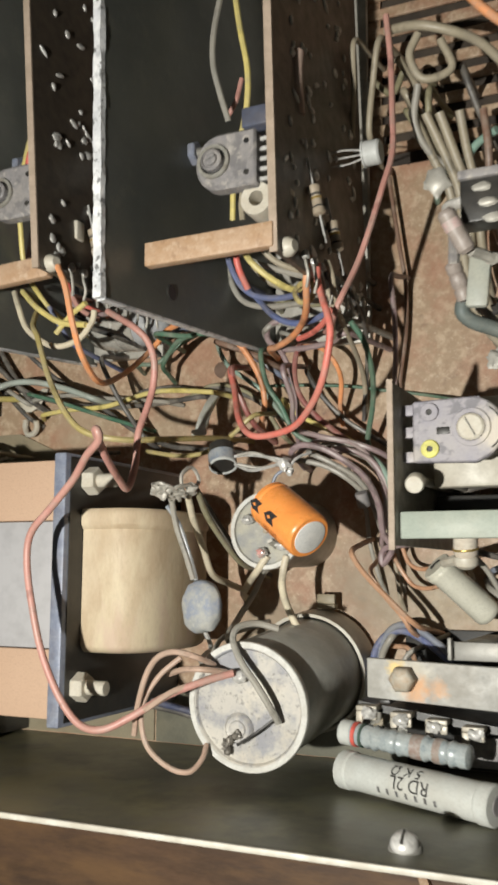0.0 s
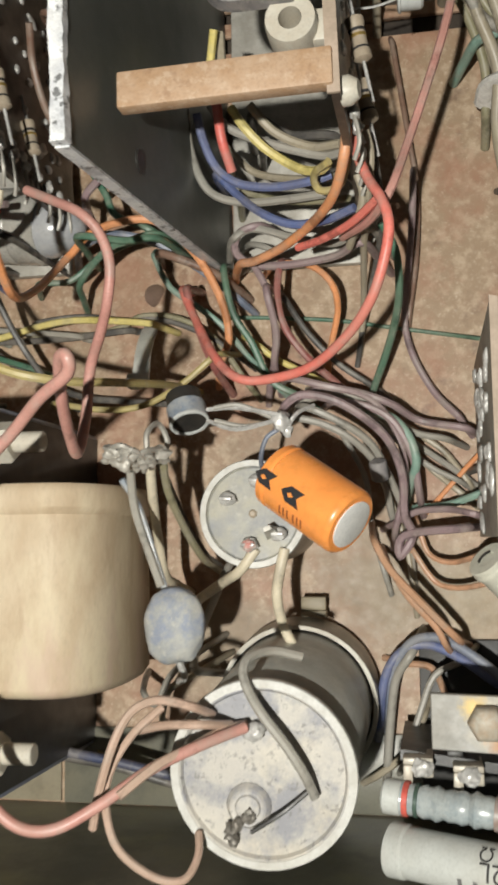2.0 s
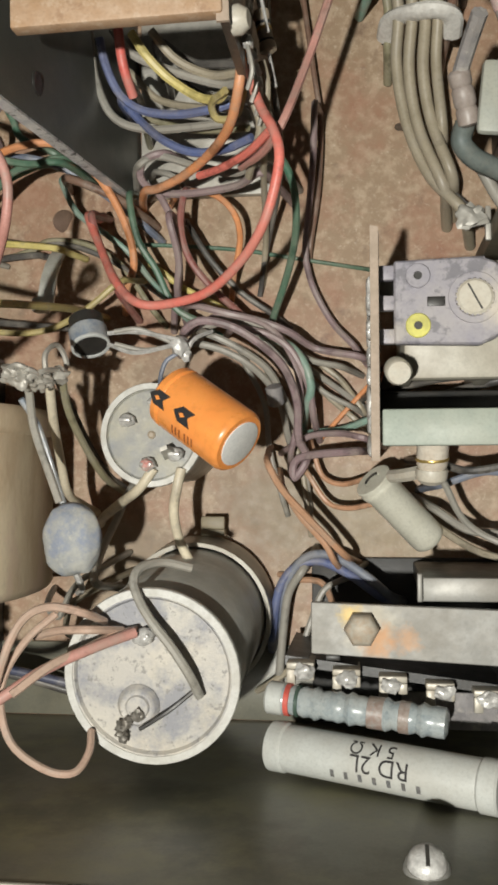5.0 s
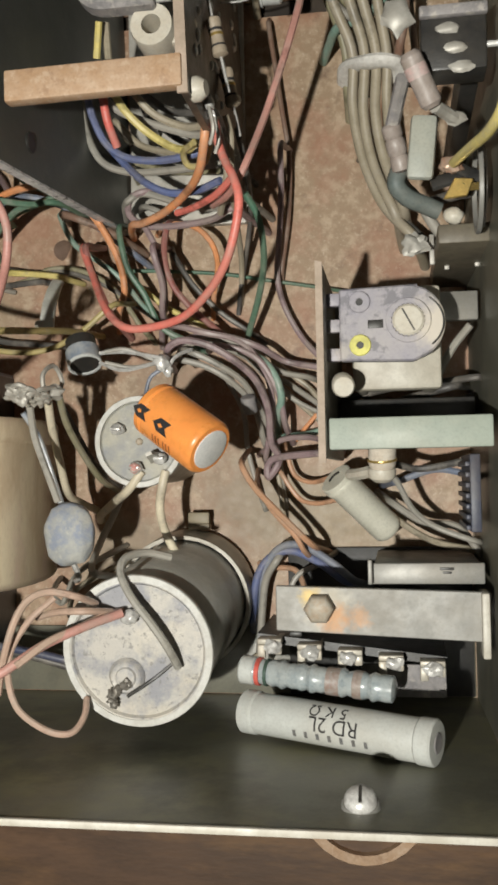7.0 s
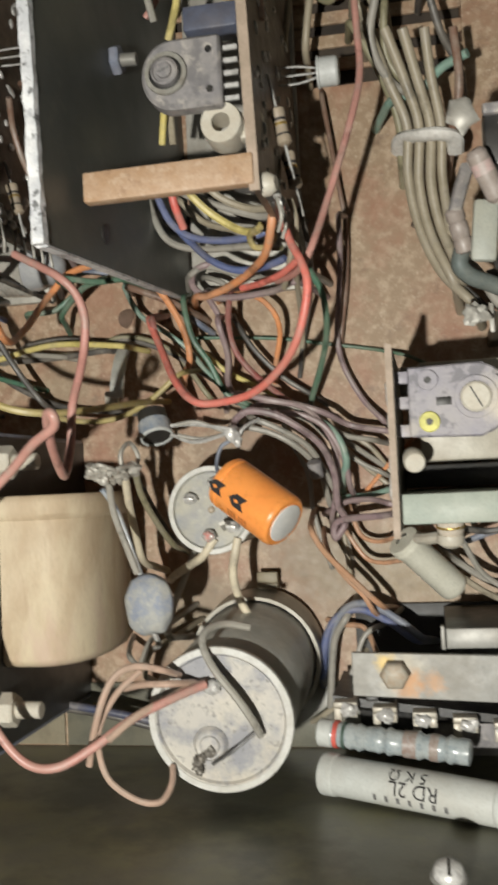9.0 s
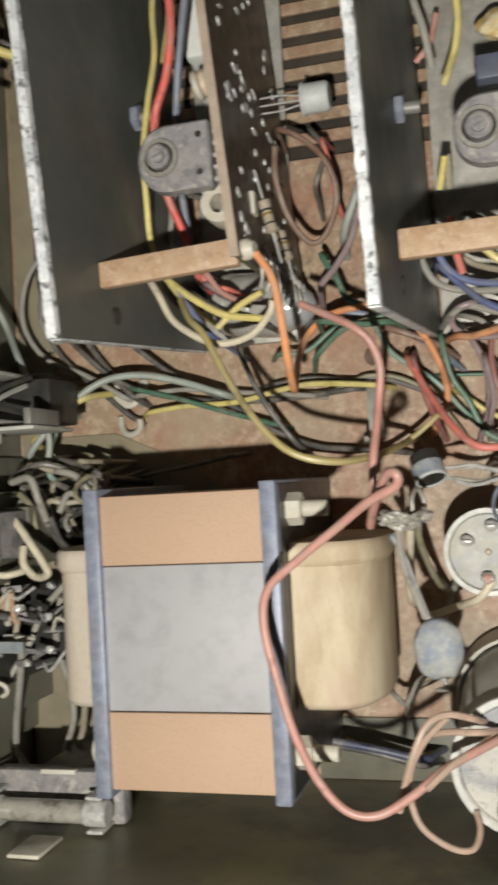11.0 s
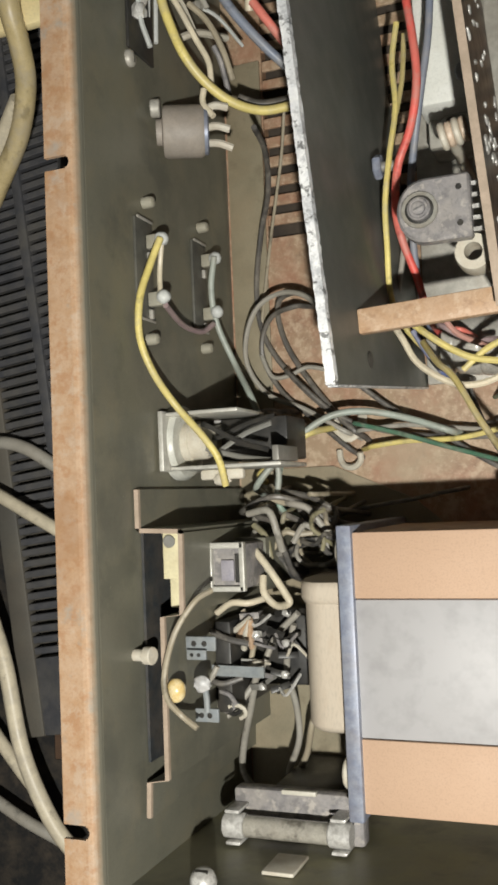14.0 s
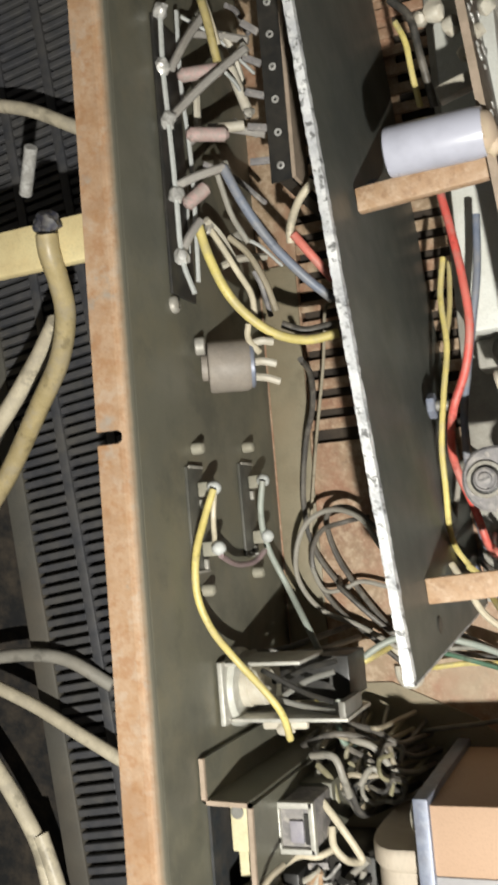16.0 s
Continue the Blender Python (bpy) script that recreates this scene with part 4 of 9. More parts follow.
for i in range(5):
    x = -0.0800 + 0.0095 * i
    y = -0.0368 - 0.0012 * i
    lug = part("lug", merge(box(x - 0.0029, x + 0.0029, y - 0.0007, y + 0.0007, 0.034, 0.0425, 0.0003), box(x - 0.0029, x - 0.0010, y - 0.0040, y - 0.0007, 0.0412, 0.0425, 0.0003), box(x + 0.0010, x + 0.0029, y - 0.0030, y - 0.0007, 0.0412, 0.0425, 0.0003)), TAGCREAM, th, "bent tinned lug")
    part("solder", blob((x + 0.0008 - 0.0006 * (i % 3), y - 0.0012, 0.0428), 0.0021, 0.0016, 0.0011, i + 20, 0.5, 3), SOLDER, lug)

solo("clear_plate", box(-0.0590, -0.0385, -0.0520, -0.0440, 0.0300, 0.0312, 0.0003), GREYPLASTIC, "scuffed grey insulating plate under the resistors", "plate")


def lettering(body, p, q, r, turn, up, size, parent, flip):
    cu = bpy.data.curves.new("letters", "FONT")
    cu.body, cu.size, cu.align_x, cu.align_y = body, size, "CENTER", "CENTER"
    ob = bpy.data.objects.new("letters", cu)
    me = bpy.data.meshes.new_from_object(ob)
    bm = bmesh.new()
    bm.from_mesh(me)
    for v in bm.verts:
        x, y = v.co.x, v.co.y
        v.co = Vector((y * flip[1], x * flip[0], 0.00012))
    part("print", wrap(bm, p, q, r, radians(turn), up), INK, parent, "black printed characters")
    bpy.data.objects.remove(ob)


p, q, r = Vector((-0.0857, -0.0525, 0.0446)), Vector((-0.0420, -0.0538, 0.0630)), 0.0047
th = thing("power_resistor", p.lerp(q, 0.5) - Vector((0, 0, r)), "pale ceramic tubular power resistor with black print", "resistor")
part("body", lathe(p, q, ((0.0030, 0.0), (0.0046, 0.004), (0.0050, 0.012), (0.0050, 0.075), (0.0046, 0.085), (r, 0.10), (r, 0.90), (0.0046, 0.915), (0.0050, 0.925), (0.0050, 0.988), (0.0046, 0.997), (0.0030, 1.0)), 40), CERAMIC, th)
part("end_hole", rod(q - (q - p).normalized() * 0.001, q + (q - p).normalized() * 0.0002, 0.0024, 18), GREYPLASTIC, th)
part("end_hole", rod(p + (q - p).normalized() * 0.001, p - (q - p).normalized() * 0.0002, 0.0024, 18), BLACK, th)
lettering("RD 2L", p, q, r + 0.00005, RTURN1, 0.0252, 0.0046, th, RFLIP)
lettering("5 K \u03a9", p, q, r + 0.00005, RTURN1 - RSTEP, 0.0234, 0.0038, th, RFLIP)
for k in range(7):
    part("print_bar", wrap(mark([(-0.0008, -0.0004), (0.0008, -0.0004), (0.0008, 0.0004), (-0.0008, 0.0004)]), p, q, r, radians(RTURN1 + RSTEP * 0.95), 0.0156 + 0.0029 * k), GREYINK, th)

p, q, r = Vector((-0.0866, -0.0432, 0.0426)), Vector((-0.0505, -0.0460, 0.0495)), 0.0030
th = thing("wire_wound_resistor", p.lerp(q, 0.5) - Vector((0, 0, r)), "slim blue-grey enamelled resistor with a red band", "resistor")
prof = [(0.0018, 0.0), (0.0031, 0.01), (0.0032, 0.10), (0.0028, 0.125)]
for i in range(12):
    prof += [(0.0030 + 0.0002 * (i % 3), 0.15 + 0.065 * i), (0.0027 + 0.0002 * (i % 2), 0.185 + 0.065 * i)]
prof += [(0.0031, 0.94), (0.0030, 0.985), (0.0018, 1.0)]
part("body", lathe(p, q, prof, 28), BLUEGLASS, th)
part("red_band", rod(p.lerp(q, 0.105), p.lerp(q, 0.135), 0.0033, 24, 0.03), RED, th, "red band")
part("end_sleeve", rod(p - (q - p) * 0.004, p.lerp(q, 0.10), 0.00335, 24), CERAMIC, th, "pale end sleeve")
rusty = mat("rusty_varnish", (0.30, 0.22, 0.19), (0.38, 0.34, 0.31), rough=0.35, size=0.0016, grime=0.4)
for ka, kb in ((0.57, 0.66), (0.74, 0.80)):
    part("dark_band", rod(p.lerp(q, ka), p.lerp(q, kb), 0.0032, 24, 0.03), rusty, th, "brown discoloured band")
part("green_band", rod(p.lerp(q, 0.165), p.lerp(q, 0.185), 0.0032, 24, 0.03), mat("dark_green_band", (0.06, 0.11, 0.085), rough=0.4), th, "dark green band")

# ---- control board: upright board, preset, pale green bar
th = thing("control_board", (-0.063, 0.027, 0.004), "upright circuit board with tan edge beside the preset", "circuit board")
part("board", box(-0.0650, -0.0634, 0.0062, 0.0465, 0.0060, 0.0690, 0.0002), GREYBOARD, th)
part("board_edge", slab([(-0.0650, 0.0050), (-0.0635, 0.0050), (-0.0635, 0.0470), (-0.0650, 0.0474)], 0.0008, pose(0, 0, 0.0690)), PCBEDGE, th, "tan cut edge")
for k in range(30):
    s = new("solder_joint", JOINTS[k % 3])
    s.parent = th
    s.matrix_parent_inverse = Matrix.Translation(-th.location)
    s.matrix_basis = Matrix.Translation((-0.0652, 0.008 + 0.036 * rng.random(), 0.010 + 0.055 * rng.random())) @ Matrix.Rotation(rng.random() * 6.28, 4, "X") @ Matrix.Diagonal((-1, 0.8 + 0.9 * rng.random(), 0.9 + rng.random(), 1))
th = thing("preset", (-0.048, 0.034, 0.050), "dusty lilac preset potentiometer with a slotted knob", "potentiometer")
c = Vector((-0.0455, 0.0348, 0.0605))
out = [(-0.0606, 0.0270), (-0.0446, 0.0265)] + [(c.x + 0.0074 * math.cos(a), c.y + 0.0080 * math.sin(a)) for a in [radians(-80 + 16 * i) for i in range(11)]] + [(-0.0440, 0.0430), (-0.0606, 0.0425)]
part("housing", slab(out, 0.0030, pose(0, 0, 0.0590), 0.0004), LILAC, th)
k = (c.x - 0.0004, c.y + 0.0004, 0.0620)
part("collar", ring(k, (0, 0, 1), 0.0048, 0.0012, 0.0007, 32), LILAC, th)
knob = part("knob", lathe(k, (k[0], k[1], 0.0634), ((0.0034, 0), (0.0034, 0.7), (0.0029, 1)), 30), NYLON, th, "cream slotted knob")
part("slot", moved(box(-0.0027, 0.0027, -0.00016, 0.00016, 0, 0.0002), pose(k[0], k[1], 0.06335, 0, 0, -62)), BLACK, knob)
for i in range(22):
    a = 2 * math.pi * i / 22
    part("tooth", moved(box(0.0033, 0.0036, -0.0002, 0.0002, 0.0002, 0.0012), pose(k[0], k[1], k[2], 0, 0, math.degrees(a))), LILAC, knob)
part("arc_groove", tube([(c.x + 0.0070 * math.cos(t), c.y + 0.0064 * math.sin(t), 0.0620) for t in [radians(-50 + 13 * i) for i in range(9)]], 0.00022, 5, 3), BLACK, th)
for y, m, lab in ((0.0395, LILAC, ""), (0.0302, YELLOW, "yellow eyelet")):
    ey = part("eyelet", ring((-0.0562, y, 0.0619), (0, 0, 1), 0.0023, 0.0015, 0.0009, 20), m, th, lab)
    part("eyelet_hole", rod((-0.0562, y, 0.0617), (-0.0562, y, 0.0622), 0.0009, 12), BLACK, ey)
part("window", box(-0.0545, -0.0512, 0.0338, 0.0356, 0.0619, 0.0622, 0.0001), BLACK, th)
for y in (0.0285, 0.0348, 0.0405):
    part("pin", box(-0.0634, -0.0604, y - 0.0014, y + 0.0014, 0.0592, 0.0612, 0.0003), LILAC, th)
solo("mounting_block", merge(box(-0.0585, -0.0385, 0.0215, 0.0450, 0.0450, 0.0500, 0.0010), box(-0.0585, -0.0560, 0.0230, 0.0430, 0.0, 0.0455, 0.0006), box(-0.0420, -0.0390, 0.0230, 0.0430, 0.0, 0.0455, 0.0006)), mat("dusty_cream_plastic", (0.52, 0.49, 0.41), (0.44, 0.41, 0.34), rough=0.45, size=0.005, grime=0.5, dirt=(0.36, 0.31, 0.24)), "cream plastic mounting block below the preset", "block")
# added black box stands for the shadow between the preset and the green bar
solo("shadow_box", box(-0.0628, XE - 0.0008, 0.0152, 0.0210, 0.0020, 0.0300, 0.0006), BLACK, "black box added for the shadow below the preset", "component")
th = thing("push_button", (-0.0600, 0.0225, 0.050), "cream round plastic push button", "button")
part("cap", lathe((-0.0605, 0.0232, 0.058), (-0.0598, 0.0212, 0.0645), ((0.0018, 0), (0.0018, 0.3), (0.0024, 0.4), (0.0025, 0.9), (0.0021, 1)), 22), NYLON, th)
part("stem", rod((-0.0620, 0.0240, 0.0), (-0.0605, 0.0232, 0.058), 0.0012, 10), NYLON, th)
th = thing("green_bar", (-0.045, 0.0112, 0.045), "pale green painted metal bar across the corner", "bar")
part("bar", box(-0.0630, XE - 0.0002, 0.0078, 0.0145, 0.0640, 0.0665, 0.0004), PALEGREEN, th)
part("web", box(-0.0630, XE - 0.0002, 0.0132, 0.0145, 0.0020, 0.0640, 0.0003), PALEGREEN, th)
solo("cross_rail", box(-0.0630, XE - 0.0002, 0.0385, 0.0455, 0.0360, 0.0380, 0.0005), STEEL, "grey metal rail behind the preset", "rail")

p, q = Vector((-0.0648, 0.0016, 0.0235)), Vector((-0.0521, -0.0119, 0.0145))
TUBEWHITE = mat("translucent_ceramic", (0.72, 0.705, 0.60), (0.65, 0.635, 0.53), rough=0.35, size=0.006, bump=0.05, grime=0.3, dirt=(0.40, 0.36, 0.27), coat=0.2)
th = thing("ceramic_tube", p.lerp(q, 0.5), "whitish ceramic tube leaning over the chassis floor", "tube")
w = (p - q).normalized()
part("tube", lathe(q, p - w * 0.0010, ((0.0032, -0.06), (0.0040, -0.02), (0.0042, 0.04), (0.0042, 0.86), (0.0046, 0.92), (0.0047, 0.97), (0.0044, 1)), 30), TUBEWHITE, th)
part("mouth", ring(p - w * 0.0014, w, 0.0046, 0.0025, 0.0014, 30), TUBEWHITE, th, "rounded whitish end ring")
part("hollow", rod(p - w * 0.003, p - w * 0.0004, 0.0024, 18), TUBEWHITE, th)
u = w.cross(Vector((0, 0, 1))).normalized()
v = w.cross(u)
part("slit", tube([p + w * 0.0001 + u * 0.0019 * math.cos(a) + v * 0.0016 * math.sin(a) for a in [radians(30 + 24 * i) for i in range(6)]], 0.0003, 6, 4), BLACK, th, "dark curved slit")
th = thing("indicator_lamp", (-0.052, 0.0035, 0.030), "small glass lamp with a pale cap below the green bar", "lamp")
part("bulb", lathe((-0.0522, 0.0125, 0.0420), (-0.0526, 0.0035, 0.0400), ((0.0030, 0), (0.0033, 0.15), (0.0033, 0.85), (0.0026, 1)), 20), mat("warm_glass", (0.62, 0.54, 0.44), (0.72, 0.66, 0.56), rough=0.15, size=0.003, bump=0.05, grime=0.2, coat=0.6), th, "warm glass bulb")
part("cap", lathe((-0.0526, 0.0040, 0.0400), (-0.0527, 0.0008, 0.0392), ((0.0032, 0), (0.0034, 0.25), (0.0032, 0.7), (0.0020, 1)), 20), NYLON, th, "cream end cap")
part("band", ring((-0.0525, 0.0062, 0.0406), (0.02, -0.97, -0.22), 0.0035, 0.0006, 0.0006, 20), BRASS, th, "thin brass band")
part("sleeve", tube([(-0.0548, 0.0032, 0.0390), (-0.0580, 0.0026, 0.0350), (-0.0606, 0.0024, 0.0300)], 0.0015, 8), NYLON, th, "whitish sleeve")
th = thing("edge_connector", (-0.0322, -0.0005, 0.028), "dark blue ribbed edge connector by the wall", "connector")
NAVY = mat("dark_blue_plastic", (0.035, 0.04, 0.065), (0.05, 0.055, 0.08), rough=0.45)
part("body", box(-0.0335, -0.0312, -0.0105, 0.0065, 0.028, 0.056, 0.0003), NAVY, th)
for i in range(7):
    part("rib", box(-0.0345, -0.0335, -0.0100 + 0.0023 * i, -0.0089 + 0.0023 * i, 0.030, 0.0565, 0.0002), NAVY, th)
th = thing("relay_box", (-0.0430, -0.0205, 0.0020), "black relay box with a dusty grey metal top plate", "relay")
part("body", box(-0.0550, -0.0302, -0.0226, -0.0186, 0.0020, 0.0444, 0.0005), BLACK, th)
part("top_plate", box(-0.0555, -0.0300, -0.0228, -0.0180, 0.0446, 0.0460, 0.0003), STEEL, th, "dusty grey metal top plate")
part("tab", box(-0.0562, -0.0552, -0.0226, -0.0170, 0.0461, 0.0485, 0.0002), STEEL, th, "thin upright tab")
part("slot", merge(box(-0.0400, -0.0368, -0.0196, -0.0190, 0.0458, 0.0463, 0.0001), box(-0.0394, -0.0374, -0.0204, -0.0199, 0.0458, 0.0463, 0.0001)), BLACK, th, "small dark slot")



# ---- west wall: terminals, pots, jack, bracket, switch, fuse
def wall_terminal(z, y, lugs):
    th = thing("wall_terminal", (XW, y, z - 0.005), "dark slide terminal with two tinned lugs and end screws", "terminal", "wall terminals")
    part("plate", box(XW, XW + 0.0010, y - 0.0150, y + 0.0150, z - 0.0055, z + 0.0050, 0.0003), TERMPLATE, th, "dark grey slide plate")
    for s in (-1, 1):
        part("end_screw", lathe((XW + 0.0002, y + s * 0.0205, z - 0.002), (XW + 0.0038, y + s * 0.0205, z - 0.002), ((0.0018, 0), (0.0018, 0.6), (0.0015, 0.9), (0.0010, 1)), 12), TERMPALE, th, "dull pale screw end")
        part("rim", box(XW + 0.0010, XW + 0.0016, y + s * 0.0150 - 0.0004, y + s * 0.0150 + 0.0004, z - 0.0050, z + 0.0044, 0.0002), ALU, th, "thin folded rim")
    for dy in lugs:
        lug = part("lug", box(XW + 0.0012, XW + 0.0058, y + dy - 0.0022, y + dy + 0.0020, z - 0.0034, z - 0.0008, 0.0004), TERMPALE, th, "pale plastic lug block")
        part("solder", blob((XW + 0.0066, y + dy, z - 0.0004), 0.0021, 0.0021, 0.0021, dy * 800, 0.12, 3), PALE, lug, "round white solder ball")
        part("tag", box(XW + 0.0010, XW + 0.0022, y + dy - 0.0058, y + dy - 0.0030, z - 0.0030, z - 0.0016, 0.0002), ALU, th, "small dull tag")


TERMPLATE = mat("dark_grey_plate", (0.10, 0.098, 0.085), (0.075, 0.074, 0.065), rough=0.45, size=0.004, grime=0.4, dirt=(0.17, 0.16, 0.125))
TERMPALE = mat("pale_grey_plastic", (0.34, 0.325, 0.265), (0.29, 0.275, 0.22), rough=0.5, size=0.003, grime=0.4, dirt=(0.34, 0.30, 0.22))
wall_terminal(0.0690, 0.1105, (0.0085, -0.0087))
wall_terminal(0.0300, 0.1130, (0.0090, -0.0090))
round_screw((XW, 0.1730, 0.0725), (1, 0, 0), 0.0026, "dull screw end on the olive wall", "screw", "", ALU)
th = thing("wall_rivet", (XW, 0.0004, 0.080), "white nylon rivet on the olive wall", "rivet")
part("shank", rod((XW, 0.0004, 0.0815), (XW + 0.0050, 0.0004, 0.0820), 0.0017, 14), NYLON, th)
part("head", rod((XW + 0.0035, 0.0004, 0.0818), (XW + 0.0062, 0.0004, 0.0822), 0.0025, 16), NYLON, th)

th = thing("potentiometer", (XW, 0.157, 0.045), "round grey potentiometer with three white tags on the wall", "potentiometer")
a, b = Vector((XW, 0.1565, 0.0560)), Vector((XW + 0.0135, 0.1565, 0.0500))
part("body", lathe(a, b, ((0.0040, 0), (0.0042, 0.12), (0.0076, 0.15), (0.0080, 0.2), (0.0080, 0.92), (0.0074, 1)), 32), mat("grey_brown_case", (0.34, 0.30, 0.26), (0.28, 0.25, 0.22), rough=0.5, size=0.006), th)
part("rear_disc", lathe(b, b + (b - a).normalized() * 0.0014, ((0.0072, 0), (0.0072, 0.7), (0.0066, 1)), 28), BLUESTEEL, th, "blue-grey rear disc")
part("bush", rod((XW + 0.0002, 0.1625, 0.0600), (XW + 0.0030, 0.1625, 0.0590), 0.0028, 14), ALU, th)
for i, (dy, dz) in enumerate(((0.005, 0.003), (0.0, 0.002), (-0.004, 0.0))):
    tag = part("tag", tube([b + Vector((0.001, dy, dz)), b + Vector((0.005, dy * 1.2, dz)), b + Vector((0.0085, dy * 1.3 - 0.001, dz - 0.002))], 0.0012, 8, 4), NYLON, th, "whitish solder tag")

th = thing("phone_jack", (-0.252, 0.060, 0.02), "open-frame phone jack with pale frame and leaf contacts", "jack")
FR = mat("pale_frame_metal", (0.64, 0.63, 0.58), (0.52, 0.51, 0.46), rough=0.4, metal=0.3, size=0.003)
part("front", box(-0.2668, -0.2652, 0.0510, 0.0690, 0.036, 0.0640, 0.0004), FR, th)
part("side", box(-0.2652, -0.2300, 0.0512, 0.0524, 0.036, 0.0600, 0.0004), FR, th)
part("side", box(-0.2652, -0.2420, 0.0674, 0.0686, 0.040, 0.0620, 0.0004), FR, th)
part("bushing", lathe((-0.2652, 0.060, 0.050), (-0.2560, 0.060, 0.0500), ((0.0062, 0), (0.0062, 0.4), (0.0056, 0.45), (0.0056, 0.9), (0.0046, 1)), 26), NYLON, th, "cream plastic bushing")
part("bezel", lathe((-0.2652, 0.060, 0.048), (-0.2674, 0.060, 0.0480), ((0.0092, 0), (0.0092, 1)), 28), FR, th)
part("back", box(-0.2322, -0.2302, 0.0526, 0.0570, 0.0440, 0.0610, 0.0003), STEEL, th)
part("collar", lathe((-0.2672, 0.0600, 0.0500), (-0.2636, 0.0600, 0.0500), ((0.0116, 0), (0.0116, 0.6), (0.0106, 1.0), (0.0080, 1.0)), 36), mat("cloudy_plastic", (0.60, 0.60, 0.55), (0.5, 0.5, 0.45), rough=0.3, size=0.005, coat=0.3), th, "cloudy round plastic collar")
part("floor_block", box(-0.2560, -0.2340, 0.0540, 0.0670, 0.0240, 0.0420, 0.0005), BLACK, th)
for i, (ya, yb, za) in enumerate(((0.0560, 0.0640, 0.056), (0.0640, 0.0560, 0.053), (0.0665, 0.0610, 0.050), (0.0530, 0.0570, 0.055))):
    part("contact", tube([(-0.2350, ya, za), (-0.2440, (ya * 2 + yb) / 3, za - 0.001), (-0.2540, yb, za - 0.001), (-0.2570, yb + 0.001, za - 0.002)], 0.0008, 6, 4, 0.5), (BLACK, STEEL)[i % 2], th, "thin leaf contact")
part("side_lug", merge(box(-0.2580, -0.2440, 0.0480, 0.0512, 0.0520, 0.0545, 0.0008), blob((-0.2510, 0.0482, 0.0540), 0.0028, 0.0022, 0.0016, 3)), NYLON, th, "whitish soldered lug")

th = thing("stepped_bracket", (-0.262, 0.0, 0.0), "dark stepped sheet-metal bracket with a bare tan edge", "bracket")
steps = [(-0.2668, 0.0458), (-0.2668, 0.0350), (-0.2536, 0.0345), (-0.2540, 0.0112), (-0.2600, 0.0105), (-0.2602, -0.0335), (-0.2658, -0.0345), (-0.2662, -0.0440)]


def bent(rows, t, z0, z1):
    bm = bmesh.new()
    ins = [(x + t, y - (t if 0 < i < len(rows) - 1 and i in (1, 2) else 0)) for i, (x, y) in enumerate(rows)]
    cols = [[bm.verts.new((x, y, z)) for z in (z0, z1)] + [bm.verts.new((u, v, z)) for z in (z0, z1)] for (x, y), (u, v) in zip(rows, ins)]
    for p, q in zip(cols, cols[1:]):
        for i, j in ((0, 1), (1, 3), (3, 2), (2, 0)):
            bm.faces.new((p[i], p[j], q[j], q[i]))
    for c in (cols[0], cols[-1]):
        bm.faces.new((c[0], c[1], c[3], c[2]))
    return bm


part("sheet", bent(steps, 0.0011, 0.0010, 0.0785), OLIVE, th)
part("bare_edge", bent([(x - 0.0001, y) for x, y in steps], 0.0013, 0.0786, 0.0798), PCBEDGE, th, "bare tan cut edge")
solo("cream_label", merge(box(-0.2608, -0.2549, 0.0205, 0.0335, 0.0742, 0.0752, 0.0002), box(-0.2615, -0.2552, 0.0120, 0.0212, 0.0690, 0.0700, 0.0002)), mat("cream_card", (0.74, 0.68, 0.45), (0.7, 0.63, 0.4), rough=0.6), "cream card insulator behind the bracket", "card")
solo("card_rivet", rod((-0.2585, 0.0310, 0.0753), (-0.2585, 0.0310, 0.0762), 0.0018, 14), STEEL, "grey rivet in the cream card", "rivet")
solo("dark_plate", box(-0.2672, -0.2664, -0.0300, 0.0340, 0.0080, 0.0760), mat("blue_black_paint", (0.04, 0.045, 0.05), rough=0.5), "blue-black plate on the olive wall", "plate")

th = thing("slide_switch", (-0.2466, 0.0225, 0.040), "grey slide switch with a metal frame and small window", "switch")
part("housing", box(-0.2531, -0.2431, 0.0160, 0.0290, 0.0420, 0.0595, 0.0008), GREYPLASTIC, th)
part("frame", merge(box(-0.2536, -0.2424, 0.0278, 0.0296, 0.0590, 0.0612, 0.0003), box(-0.2536, -0.2424, 0.0154, 0.0170, 0.0590, 0.0612, 0.0003), box(-0.2438, -0.2422, 0.0154, 0.0296, 0.0590, 0.0612, 0.0003), box(-0.2538, -0.2524, 0.0154, 0.0296, 0.0590, 0.0612, 0.0003)), FR, th, "pale pressed frame")
part("slider", box(-0.2496, -0.2456, 0.0185, 0.0245, 0.0596, 0.0608, 0.0003), LILAC, th)
part("window", box(-0.2454, -0.2441, 0.0180, 0.0262, 0.0596, 0.0602), BLACK, th)
part("mount", box(-0.2536, -0.2426, 0.0150, 0.0300, 0.0, 0.0420, 0.0005), OLIVE, th)

